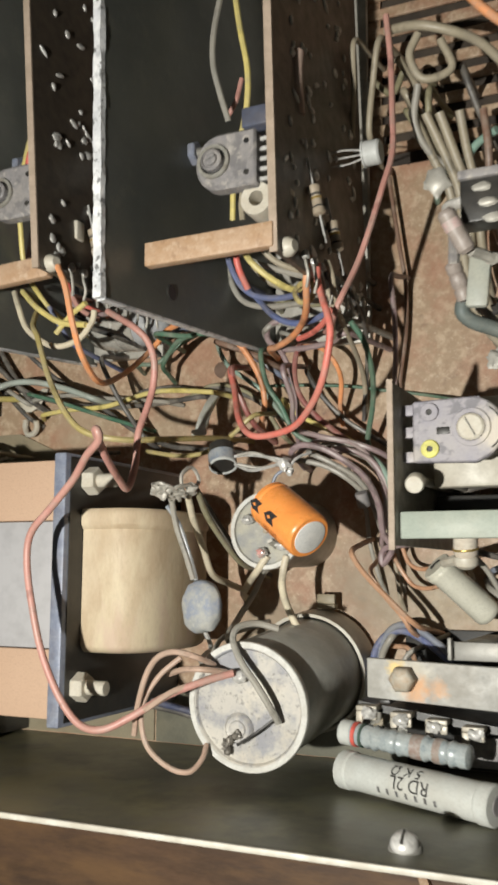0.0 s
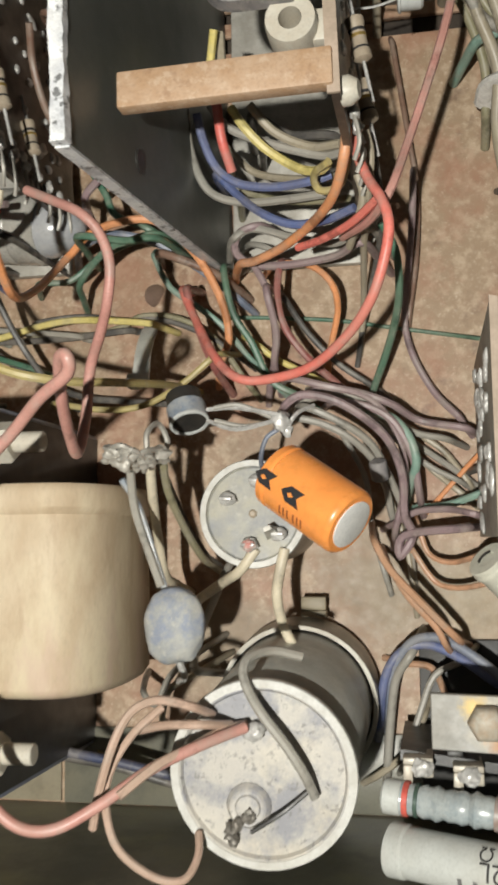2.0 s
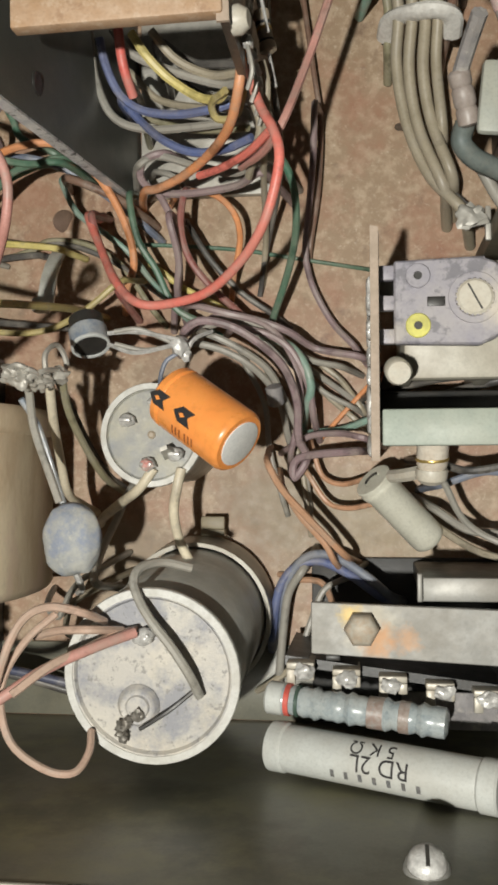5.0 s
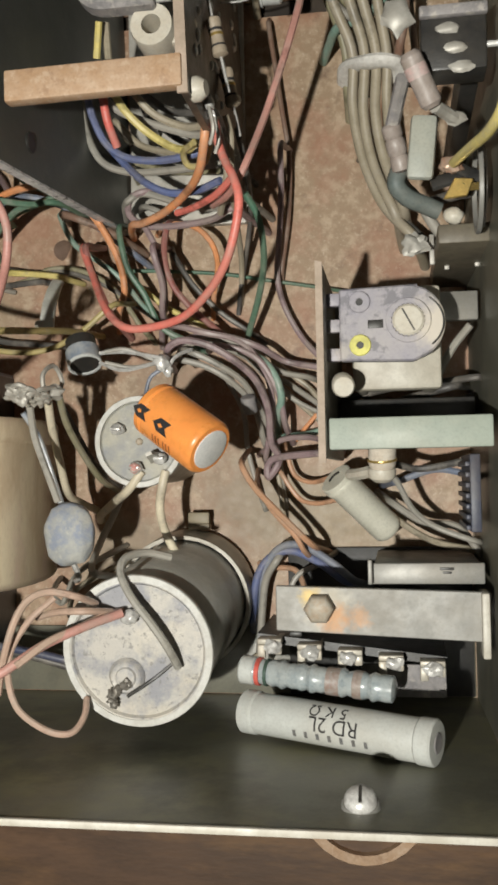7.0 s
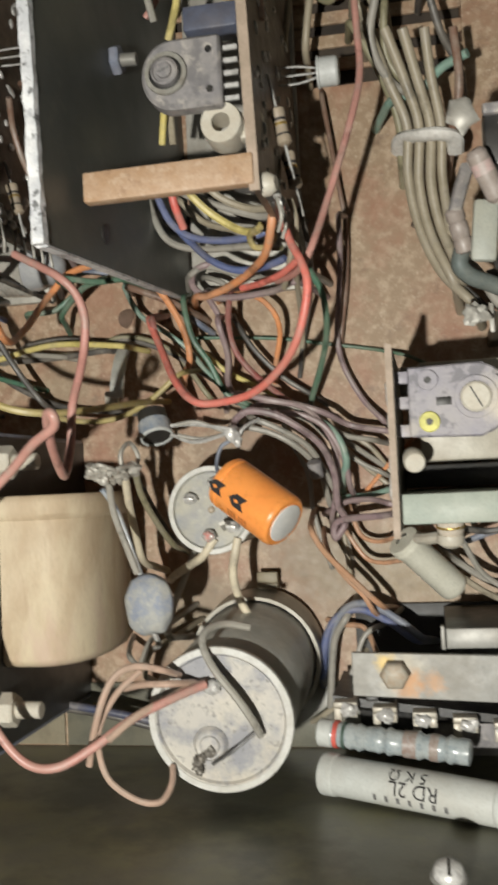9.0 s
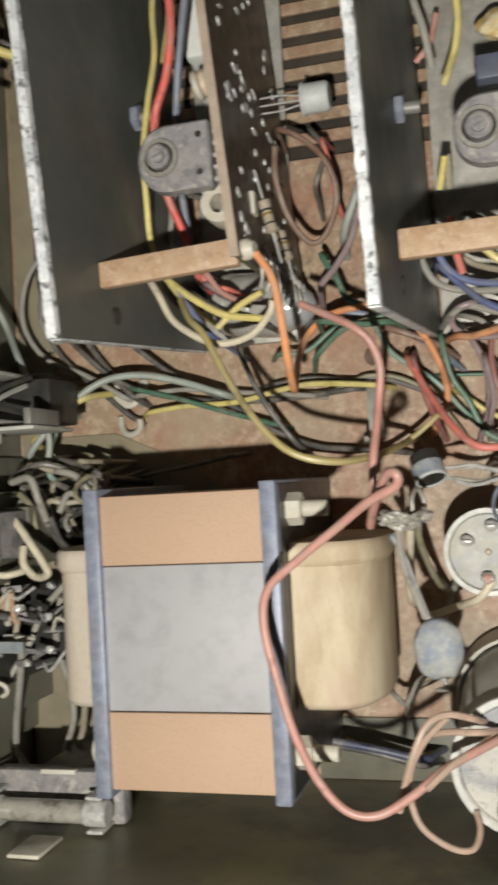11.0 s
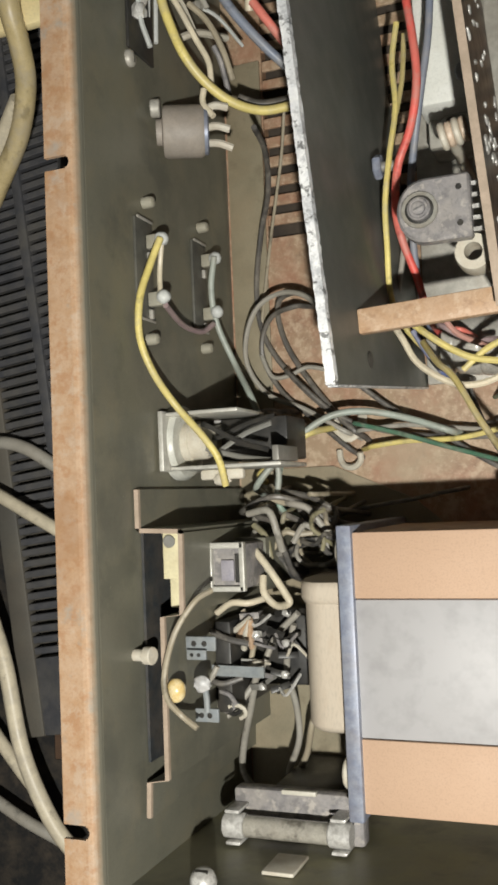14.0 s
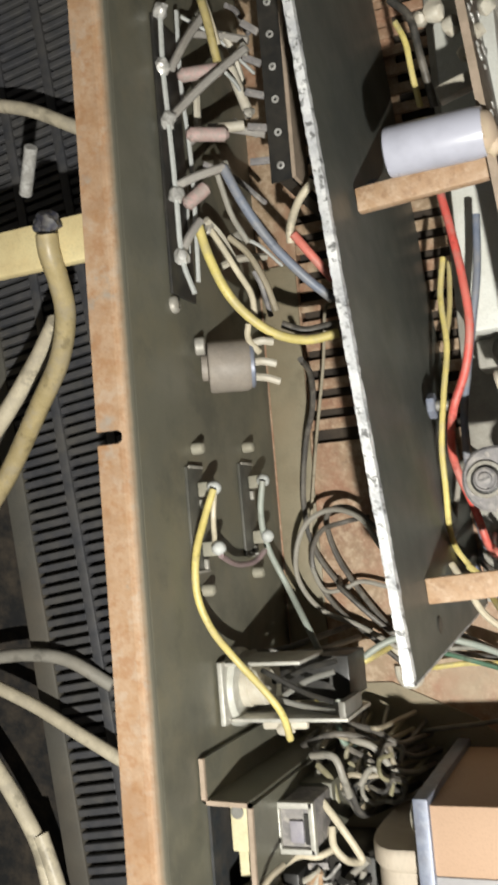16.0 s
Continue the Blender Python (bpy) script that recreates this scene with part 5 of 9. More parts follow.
th = thing("tag_block", (-0.2430, -0.010, 0.03), "cluster of grey solder tags on a dark terminal block", "terminal block")
part("block", box(-0.2540, -0.2340, -0.0170, 0.0050, 0.0020, 0.0300, 0.0008), BLACK, th)
part("rear_block", box(-0.2588, -0.2535, -0.0225, 0.0050, 0.0060, 0.0470, 0.0006), BLACK, th, "black moulded block")
rt = random.Random(11)
for i in range(6):
    for j in range(2):
        x, y, z = -0.2500 + 0.0085 * j + 0.003 * rt.random(), 0.0050 - 0.0044 * i + 0.002 * rt.random(), 0.0370 + 0.006 * rt.random()
        m = Matrix.Translation((x, y, z)) @ pose(0, 0, 0, rt.uniform(-25, 25), rt.uniform(-30, 30), rt.uniform(-25, 25))
        tag = part("tag", moved(merge(box(-0.0032, 0.0032, -0.0010, 0.0010, 0, 0.0006, 0.0002), box(-0.0006, 0.0006, -0.0007, 0.0007, -0.0100, 0.0005)), m), (GREYPLASTIC, BLACK, STEEL, BLACK)[(i * 2 + j) % 4], th)
        if (i + j) % 2:
            part("solder", blob((x + 0.0015, y, z + 0.0008), 0.0014, 0.0012, 0.0011, i * 2 + j, 0.4, 2), SOLDER, tag)
        else:
            part("bare_lead", tube([(x, y, z + 0.0008), (x + 0.003, y + rt.uniform(-0.004, 0.004), z + 0.003), (x + 0.006, y + rt.uniform(-0.005, 0.005), z - 0.002)], 0.0005, 6, 4), (SOLDER, NYLON, GREYPLASTIC)[(i + j) % 3], tag)
TAGGREY = mat("blue_grey_tag", (0.24, 0.265, 0.28), (0.19, 0.21, 0.225), rough=0.45, size=0.003, grime=0.4, dirt=(0.36, 0.35, 0.31))
part("blue_sleeve", hull([Vector(c) + Vector((0, dy, dz)) for dz in (0.0, 0.0012) for c, dy in (((-0.2598, -0.0094, 0.0480), -0.0016), ((-0.2422, -0.0097, 0.0480), -0.0016), ((-0.2422, -0.0097, 0.0480), 0.0016), ((-0.2598, -0.0094, 0.0480), 0.0016))]), TAGGREY, th, "grey-blue flat link")
for c, w, h in ((Vector((-0.2528, 0.0019, 0.0700)), 0.0046, 0.0020), (Vector((-0.2533, -0.0009, 0.0720)), 0.0030, 0.0014), (Vector((-0.2520, -0.0181, 0.0692)), 0.0036, 0.0019)):
    pl = part("eyelet_plate", box(c.x - w, c.x + w, c.y - h, c.y + h, c.z - 0.0010, c.z, 0.0003), TAGGREY, th, "holed grey tag")
    for k in (-0.45, 0.25):
        part("hole", rod((c.x + k * w, c.y, c.z - 0.0004), (c.x + k * w, c.y, c.z + 0.0001), h * 0.42, 12), BLACK, pl)
part("white_joint", blob((-0.2525, -0.0091, 0.0702), 0.0026, 0.0024, 0.0018, 5, 0.3, 3), mat("chalky_solder", (0.62, 0.62, 0.62), (0.5, 0.5, 0.5), rough=0.5, size=0.001), th, "chalky white joint")
part("post", tube([(-0.2522, -0.0099, 0.0695), (-0.2520, -0.0139, 0.0688), (-0.2520, -0.0172, 0.0688)], 0.0009, 8, 4), TAGGREY, th)
for i in range(6):
    part("curled_lead", tube([Vector(c) for c in ((-0.2606, -0.0162, 0.0450), (-0.2543, -0.0167, 0.0480), (-0.2525, -0.0198, 0.0470))] if i == 0 else [Vector((-0.2611, -0.0164, 0.0440)) + Vector((0.0016 * i, -0.0012 * i, 0.0005 * (i % 2))) + Vector((0.003 * math.cos(t + i), 0.0022 * math.sin(t + i), 0.0006 * t)) for t in (0, 0.9, 1.8, 2.7, 3.6)], 0.0007, 6, 4), (GREYPLASTIC, BLACK, NYLON)[i % 3], th)
for i, q in enumerate(((-0.2547, -0.0026, 0.0400), (-0.2520, -0.0043, 0.0400), (-0.2492, -0.0039, 0.0400), (-0.2571, -0.0006, 0.0400))):
    part("fan_lead", tube([(-0.2472, 0.0057, 0.0460), Vector((-0.2472, 0.0057, 0.0460)).lerp(Vector(q), 0.5) + Vector((0, 0, 0.001)), q], 0.0010, 8, 4), (PHENOL, NYLON)[i % 2], th, "faded thin lead")
solo("amber_bead", blob((-0.2562, -0.0093, 0.0792), 0.0027, 0.0034, 0.0024, 5, 0.08, 3), mat("amber_glass", (0.72, 0.52, 0.20), (0.8, 0.66, 0.38), rough=0.2, size=0.003, coat=0.6), "amber bead capacitor beside the tags", "capacitor")

th = thing("fuse_holder", (-0.234, -0.050, 0.0), "clear plastic fuse holder with a glass fuse in metal caps", "fuse holder")
part("base", box(-0.2540, -0.2140, -0.0585, -0.0440, 0.0420, 0.0480, 0.0012), GREYPLASTIC, th, "scuffed translucent base")
part("pedestal", box(-0.2450, -0.2230, -0.0580, -0.0460, 0.0010, 0.0420, 0.0006), BLACK, th)
for xa, xb in ((-0.2545, -0.2480), (-0.2225, -0.2160)):
    part("fuse_cap", rod((xa, -0.0530, 0.0540), (xb, -0.0530, 0.0540), 0.0036, 22), SOLDER, th, "metal end cap")
    part("clip", merge(box(xa + 0.001, xb - 0.001, -0.0580, -0.0570, 0.0480, 0.0565, 0.0003), box(xa + 0.001, xb - 0.001, -0.0490, -0.0480, 0.0480, 0.0565, 0.0003)), SOLDER, th, "springy clip")
part("glass_tube", rod((-0.2480, -0.0530, 0.0540), (-0.2225, -0.0530, 0.0540), 0.0031, 20), mat("dusty_glass", (0.30, 0.285, 0.25), (0.40, 0.38, 0.33), rough=0.15, size=0.005, coat=0.8, blots=(((0.10, 0.09, 0.075), 0.006, 0.5, 0.62, 0.8),)), th, "dusty glass tube")
part("rail", box(-0.2380, -0.2275, -0.0445, -0.0432, 0.0478, 0.0500, 0.0002), EDGE, th)
part("label", box(-0.2362, -0.2272, YS + 0.0003, YS + 0.0014, 0.0590, 0.0725, 0.0003), NYLON, th, "blank cream label tab")
round_screw((-0.2490, YS, 0.0815), (0, 1, 0.45), 0.0036, "cross-slotted pale screw on the olive wall", "screw", "", SOLDER, tall=1.2)
solo("small_pin", rod((-0.2800, -0.0564, 0.0500), (-0.2747, -0.0549, 0.0520), 0.0016, 12), NYLON, "small whitish pin near the fuse holder", "pin")


# ---- resistor ladder on the wall, black eyelet strip, white capacitor
th = thing("resistor_ladder", (-0.255, 0.200, 0.05), "tag board with grey sleeved resistors between two bare rails", "tag board")
nodes = [(-0.2647, 0.2627, 0.0720), (-0.2652, 0.2454, 0.0720), (-0.2647, 0.2288, 0.0720), (-0.2641, 0.2056, 0.0720), (-0.2638, 0.1868, 0.0720)]
part("rail", tube(nodes + [(-0.2606, 0.1753, 0.0720)], 0.0008, 6, 3), PALE, th, "bare tinned rail")
part("rail", tube([(-0.2639, 0.2676, 0.0620), (-0.2643, 0.2439, 0.0620), (-0.2628, 0.2165, 0.0620), (-0.2636, 0.1814, 0.0620)], 0.0007, 6, 3), PALE, th)
part("backing", box(XW, XW + 0.0010, 0.176, 0.262, 0.0580, 0.0740, 0.0003), BLACK, th)
for i, n in enumerate(nodes):
    part("node", blob(n, 0.0023, 0.0026, 0.0022, i + 30, 0.5), SOLDER, th, "lumpy solder node")
for i, (p, q) in enumerate((((-0.2634, 0.2666, 0.0600), (-0.2516, 0.2582, 0.0300)), ((-0.2519, 0.2720, 0.0500), (-0.2524, 0.2724, 0.0300)), ((-0.2645, 0.2529, 0.0500), (-0.2651, 0.2342, 0.0500)), ((-0.2499, 0.2445, 0.0600), (-0.2521, 0.2415, 0.0350)), ((-0.2641, 0.2227, 0.0500), (-0.2516, 0.2132, 0.0300)), ((-0.2604, 0.2006, 0.0600), (-0.2595, 0.1912, 0.0400)), ((-0.2547, 0.1968, 0.0500), (-0.2477, 0.1913, 0.0300)), ((-0.2695, 0.2296, 0.0500), (-0.2514, 0.2335, 0.0500)), ((-0.2633, 0.1876, 0.0500), (-0.2533, 0.1952, 0.0300)), ((-0.2682, 0.2164, 0.0550), (-0.2669, 0.1913, 0.0600)), ((-0.2539, 0.1882, 0.0400), (-0.2531, 0.1753, 0.0300)), ((-0.2537, 0.2631, 0.0500), (-0.2522, 0.2501, 0.0400)))):
    part("lead", tube([p, Vector(p).lerp(Vector(q), 0.45) + Vector((0.001, 0.001, 0.002)), q], 0.0006 + 0.0003 * (i % 3), 6, 4), (PALE, GREYPLASTIC, NYLON)[i % 3], th)
for i, c in enumerate(((-0.2576, 0.2659, 0.0580), (-0.2457, 0.2536, 0.0540), (-0.2513, 0.2138, 0.0640), (-0.2489, 0.2373, 0.0460), (-0.2547, 0.1968, 0.0500), (-0.2606, 0.1985, 0.0580), (-0.2467, 0.2302, 0.0460))):
    part("solder", blob(c, 0.0018, 0.0018, 0.0016, 40 + i, 0.6, 2), ALU, th)
SLEEVE = mat("grey_sleeve", (0.40, 0.38, 0.35), (0.33, 0.31, 0.29), rough=0.5, size=0.004)
PINK = mat("pink_grey_body", (0.55, 0.38, 0.36), (0.42, 0.36, 0.33), rough=0.5, size=0.0016)
for p, q in (((-0.2634, 0.2451, 0.0700), (-0.2562, 0.2644, 0.0600)), ((-0.2648, 0.2292, 0.0710), (-0.2453, 0.2531, 0.0550)), ((-0.2643, 0.2086, 0.0710), (-0.2505, 0.2129, 0.0660)), ((-0.2642, 0.1880, 0.0710), (-0.2596, 0.1984, 0.0660)), ((-0.2644, 0.2662, 0.0500), (-0.2461, 0.2596, 0.0480)), ((-0.2612, 0.2341, 0.0500), (-0.2439, 0.2290, 0.0460))):
    part("sleeved_lead", tube([p, Vector(p).lerp(Vector(q), 0.5) + Vector((0, 0, 0.001)), q], 0.0013, 8, 4), SLEEVE, th, "grey sleeved lead")
for p, q in (((-0.2642, 0.2457, 0.0640), (-0.2523, 0.2483, 0.0560)), ((-0.2629, 0.2268, 0.0640), (-0.2523, 0.2272, 0.0560)), ((-0.2642, 0.2040, 0.0660), (-0.2581, 0.2101, 0.0620))):
    part("pink_resistor", lathe(p, q, ((0.0010, 0), (0.0022, 0.1), (0.0022, 0.9), (0.0010, 1)), 14), PINK, th, "pinkish-grey resistor body")
for p, q in (((-0.2567, 0.2309, 0.0540), (-0.2493, 0.2317, 0.0500)), ((-0.2522, 0.2514, 0.0500), (-0.2493, 0.2378, 0.0450))):
    part("white_body", rod(p, q, 0.0017, 12), NYLON, th)

th = thing("eyelet_strip", (-0.232, 0.22, 0.0), "black phenolic strip with a row of metal eyelets", "strip")
p, q = Vector((-0.2374, 0.2740, 0.0520)), Vector((-0.2377, 0.2105, 0.0520))
w = (q - p).normalized()
s = Vector((w.y, -w.x, 0))
part("strip", hull([p - s * 0.0035 - Vector((0, 0, 0.001)), p + s * 0.0035 - Vector((0, 0, 0.001)), q + s * 0.0035 - Vector((0, 0, 0.001)), q - s * 0.0035 - Vector((0, 0, 0.001)), p - s * 0.0035, p + s * 0.0035, q + s * 0.0035, q - s * 0.0035]), BLACK, th)
part("strip_edge", hull([p - s * 0.0048 - Vector((0, 0, 0.012)), p - s * 0.0036 - Vector((0, 0, 0.012)), q - s * 0.0036 - Vector((0, 0, 0.012)), q - s * 0.0048 - Vector((0, 0, 0.012)), p - s * 0.0048 + Vector((0, 0, 0.001)), p - s * 0.0036 + Vector((0, 0, 0.001)), q - s * 0.0036 + Vector((0, 0, 0.001)), q - s * 0.0048 + Vector((0, 0, 0.001))]), PCBEDGE, th)
part("post", box(q.x - 0.002, q.x + 0.002, q.y + 0.001, q.y + 0.004, 0.0, q.z - 0.001), BLACK, th)
for i in range(6):
    c = p.lerp(q, 0.1 + 0.165 * i)
    part("eyelet", ring(c, (0, 0, 1), 0.0012, 0.0006, 0.0004, 12), SOLDER, th)
for i in range(5):
    c = p.lerp(q, 0.2 + 0.17 * i) + s * 0.0065
    part("tag", moved(box(-0.0032, 0.0032, -0.0011, 0.0011, -0.0005, 0.0005, 0.0002), Matrix.Translation(c) @ pose(0, 0, 0, 0, 10, -40 + 9 * i)), GREYPLASTIC, th)

th = thing("white_capacitor", (-0.187, 0.199, 0.078), "white sleeved cylindrical capacitor lying on the phenolic strip", "capacitor")
p, q = Vector((-0.1985, 0.1981, 0.0845)), Vector((-0.1739, 0.1980, 0.0845))
w = (q - p).normalized()
part("sleeve", lathe(p, q, ((0.0050, 0), (0.0062, 0.02), (0.0064, 0.05), (0.0064, 0.9), (0.0060, 1)), 40), WHITEPVC, th)
part("glue", merge(blob(q, 0.0032, 0.0058, 0.0052, 3, 0.25), blob(q + Vector((0.0015, -0.003, -0.002)), 0.003, 0.003, 0.003, 6, 0.25)), CREAM, th, "cream glue at its end")
th = thing("white_connector", (-0.178, 0.225, 0.04), "cluster of whitish plastic terminals near the board", "connector")
for i, (c, rr) in enumerate((((-0.1861, 0.2452, 0.0600), 26), ((-0.1819, 0.2398, 0.0600), 22), ((-0.1790, 0.2308, 0.0600), 17), ((-0.1754, 0.2362, 0.0600), 17), ((-0.1724, 0.2427, 0.0600), 20), ((-0.1902, 0.2439, 0.0600), 16))):
    part("terminal", blob(c, rr * 0.00013, rr * 0.00013, 0.0028, i, 0.35), NYLON, th)
solo("white_block", moved(box(-0.0055, 0.0055, -0.0022, 0.0022, -0.002, 0.002, 0.0004), Matrix.Translation((-0.1820, 0.2210, 0.0620)) @ pose(0, 0, 0, 0, 0, 14)), NYLON, "whitish rectangular plastic block near the board", "block")

# ---- corner above the control board: cable bundle, sleeves, dark socket block
th = thing("cable_tie", (-0.0524, 0.0984, 0.0460), "white lacing band round the beige cables", "cable tie")
part("band", tube([(-0.0602, 0.1091, 0.0100), (-0.0590, 0.1098, 0.0180), (-0.0536, 0.1075, 0.0260), (-0.0494, 0.1066, 0.0280), (-0.0463, 0.1060, 0.0260), (-0.0460, 0.1046, 0.0200)], 0.0027, 10, 5, 0.6), mat("white_lacing", (0.84, 0.82, 0.77), (0.72, 0.70, 0.65), rough=0.7, size=0.0014, bump=0.6), th)
c = Vector((-0.0364, 0.0850, 0.0850))
th = thing("socket_block", (c.x, c.y, 0.0), "dark grey socket block with three pale contacts", "socket")
part("body", box(c.x - 0.0062, c.x + 0.0062, c.y - 0.0060, c.y + 0.0058, 0.0770, 0.0845, 0.0006), BLACK, th)
part("post", box(c.x + 0.0020, c.x + 0.0058, c.y - 0.0030, c.y + 0.0050, 0.0, 0.0770, 0.0004), BLACK, th)
part("rear_rim", box(c.x - 0.0064, c.x + 0.0064, c.y + 0.0040, c.y + 0.0062, 0.0842, 0.0860, 0.0004), GREYPLASTIC, th)
for i in range(3):
    part("contact", blob((c.x - 0.001 + 0.0012 * i, c.y + 0.0020 - 0.0038 * i, 0.0847), 0.0024, 0.0011, 0.0006, i, 0.3), ALU, th)
part("side_pin", rod((c.x + 0.0062, c.y - 0.001, 0.083), (c.x + 0.0085, c.y - 0.001, 0.083), 0.0006, 8), SOLDER, th)
th = thing("sleeved_resistor", (-0.0428, 0.0785, 0.0820), "tan resistor with a pink band and grey sleeves", "resistor")
part("body", lathe((-0.0451, 0.0807, 0.0900), (-0.0406, 0.0715, 0.0860), ((0.0014, 0), (0.0021, 0.08), (0.0021, 0.92), (0.0014, 1)), 18), RESGREY, th)
part("pink_band", lathe((-0.0440, 0.0785, 0.0890), (-0.0431, 0.0765, 0.0882), ((0.00216, 0), (0.00216, 1)), 18), PINK, th)
part("end_lug", merge(blob((-0.0363, 0.0714, 0.0800), 0.0022, 0.0014, 0.0010, 4, 0.4), tube([(-0.0403, 0.0721, 0.0850), (-0.0384, 0.0720, 0.0820), (-0.0363, 0.0712, 0.0800)], 0.0013, 8)), ALU, th, "bright end lug")
part("top_lug", blob((-0.0470, 0.0884, 0.0880), 0.0030, 0.0034, 0.0016, 6, 0.4), ALU, th)
th = thing("banded_resistor", (-0.0476, 0.0749, 0.0550), "brown banded resistor in a teal-grey sleeve", "resistor")
part("body", lathe((-0.0487, 0.0763, 0.0660), (-0.0463, 0.0673, 0.0620), ((0.0016, 0), (0.0021, 0.06), (0.0021, 0.25), (0.0018, 0.3), (0.0021, 0.36), (0.0021, 0.6), (0.0018, 0.66), (0.0021, 0.72), (0.0021, 0.95), (0.0013, 1)), 18), RESGREY, th)
part("upper_sleeve", tube([(-0.0483, 0.0759, 0.0660), (-0.0472, 0.0789, 0.0700), (-0.0459, 0.0818, 0.0760)], 0.0015, 8), GREYPLASTIC, th)
part("teal_sleeve", tube([(-0.0469, 0.0686, 0.0600), (-0.0477, 0.0651, 0.0600), (-0.0453, 0.0627, 0.0580), (-0.0416, 0.0614, 0.0560), (-0.0385, 0.0601, 0.0550)], 0.0020, 10), mat("teal_grey_sleeve", (0.11, 0.14, 0.135), (0.16, 0.18, 0.165), rough=0.55, size=0.004), th)
solo("pale_sleeve", moved(box(-0.0028, 0.0028, -0.0068, 0.0068, -0.0012, 0.0012, 0.0010), Matrix.Translation((-0.0422, 0.0708, 0.0660)) @ pose(0, 0, 0, 0, 0, -6)), mat("pale_green_grey", (0.36, 0.38, 0.34), (0.42, 0.43, 0.37), rough=0.5, size=0.006), "pale green-grey flat sleeve over a joint", "sleeve")
s = Vector((-0.0293, 0.0629, 0.0620))
th = thing("panel_socket", (XE - 0.006, s.y, 0.05), "black panel socket with brass and copper terminals", "socket")
part("body", lathe((XE - 0.0005, s.y, 0.062), (s.x - 0.001, s.y, 0.0620), ((0.0085, 0), (0.0085, 0.12), (0.0056, 0.2), (0.0056, 0.9), (0.0046, 1)), 28), BLACK, th)
part("rim", ring((XE - 0.0012, s.y, 0.062), (-1, 0, 0), 0.0098, 0.0012, 0.0010, 32), STEEL, th, "grey metal rim")
part("brass_tag", merge(slab([(-0.0030, -0.0020), (0.0020, -0.0016), (0.0034, 0.0020), (-0.0005, 0.0024)], 0.0008, Matrix.Translation((-0.0351, 0.0620, 0.0640)), 0.0002), tube([(-0.0339, 0.0623, 0.0640), (-0.0315, 0.0628, 0.0630), (-0.0296, 0.0629, 0.0620)], 0.0009, 6)), BRASS, th, "brass tag")
part("copper_joint", blob((-0.0360, 0.0673, 0.0640), 0.0024, 0.0018, 0.0016, 8, 0.5, 3), mat("copper_joint", (0.62, 0.36, 0.25), (0.7, 0.55, 0.42), rough=0.3, metal=0.5, size=0.0012), th, "coppery solder joint")
part("pale_bead", blob((-0.0358, 0.0576, 0.0600), 0.0022, 0.0018, 0.0018, 9, 0.15, 3), NYLON, th, "pale bead")
part("tag", tube([(-0.0349, 0.0672, 0.0630), (-0.0319, 0.0658, 0.0620), (-0.0292, 0.0650, 0.0620)], 0.0014, 8, 4, 0.5), BLACK, th)
part("tag", tube([(-0.0403, 0.0646, 0.0600), (-0.0366, 0.0655, 0.0600), (-0.0336, 0.0655, 0.0600)], 0.0016, 8, 4, 0.5), BLACK, th)
for i in range(5):
    o = Vector((-0.0393, 0.0582, 0.0300)) + Vector((0.0036 * i, -0.001 * (i % 2), -0.002 * (i % 3)))
    part("lug", box(o.x - 0.0006, o.x + 0.0006, o.y - 0.0045, o.y + 0.003, o.z - 0.0006, o.z + 0.0006, 0.0002), ALU, th, "dull tinned lug")
part("contact_knot", blob((-0.0434, 0.0580, 0.0340), 0.0030, 0.0028, 0.0016, 3, 0.7, 3), ALU, th)
p = Vector((-0.0330, 0.0560, 0.0520))
solo("olive_block", box(p.x - 0.0058, p.x + 0.0058, p.y - 0.0024, p.y + 0.0020, 0.0, 0.0520, 0.0006), mat("brown_olive", (0.16, 0.14, 0.10), (0.12, 0.105, 0.078), rough=0.5), "brownish olive block under the socket", "block")

# ---- small floor fittings
solo("hooked_wire_end", tube([(-0.2295, 0.0572, 0.0014), (-0.2290, 0.0540, 0.0020), (-0.2272, 0.0516, 0.0030), (-0.2240, 0.0512, 0.0040), (-0.2214, 0.0530, 0.0050), (-0.2210, 0.0560, 0.0060)], 0.0011, 8, 6), NYLON, "hooked whitish wire end on the chassis floor", "wire")
th = thing("cable_clip", (-0.1452, 0.0610, 0.0), "flat white plastic strap with a small block at its end", "cable clip")
strap = bmesh.new()
rows = [[strap.verts.new((x + dx, y, z + dz)) for dx, dz in ((-0.0020, 0), (0.0020, 0), (0.0020, 0.0008), (-0.0020, 0.0008))] for x, y, z in ((-0.1452, 0.0625, 0.0006), (-0.1450, 0.0600, 0.0050), (-0.1444, 0.0565, 0.0100), (-0.1434, 0.0515, 0.0160), (-0.1424, 0.0465, 0.0205), (-0.1424, 0.0440, 0.0210))]
for a, b in zip(rows, rows[1:]):
    for k in range(4):
        strap.faces.new((a[k], a[(k + 1) % 4], b[(k + 1) % 4], b[k]))
strap.faces.new(rows[0])
strap.faces.new(rows[-1][::-1])
part("strap", strap, mat("white_nylon_strap", (0.66, 0.67, 0.62), (0.58, 0.59, 0.54), rough=0.4, size=0.004, grime=0.25), th)
part("block", box(-0.1464, -0.1428, 0.0425, 0.0462, 0.0172, 0.0208, 0.0007), NYLON, th, "small cream end block")
solo("curled_clip", tube([(-0.2302, 0.0673, 0.0040), (-0.2285, 0.0633, 0.0050), (-0.2246, 0.0611, 0.0050), (-0.2208, 0.0647, 0.0040), (-0.2207, 0.0687, 0.0020)], 0.0016, 8, 5, 0.4), NYLON, "curled white plastic clip on the floor", "clip")
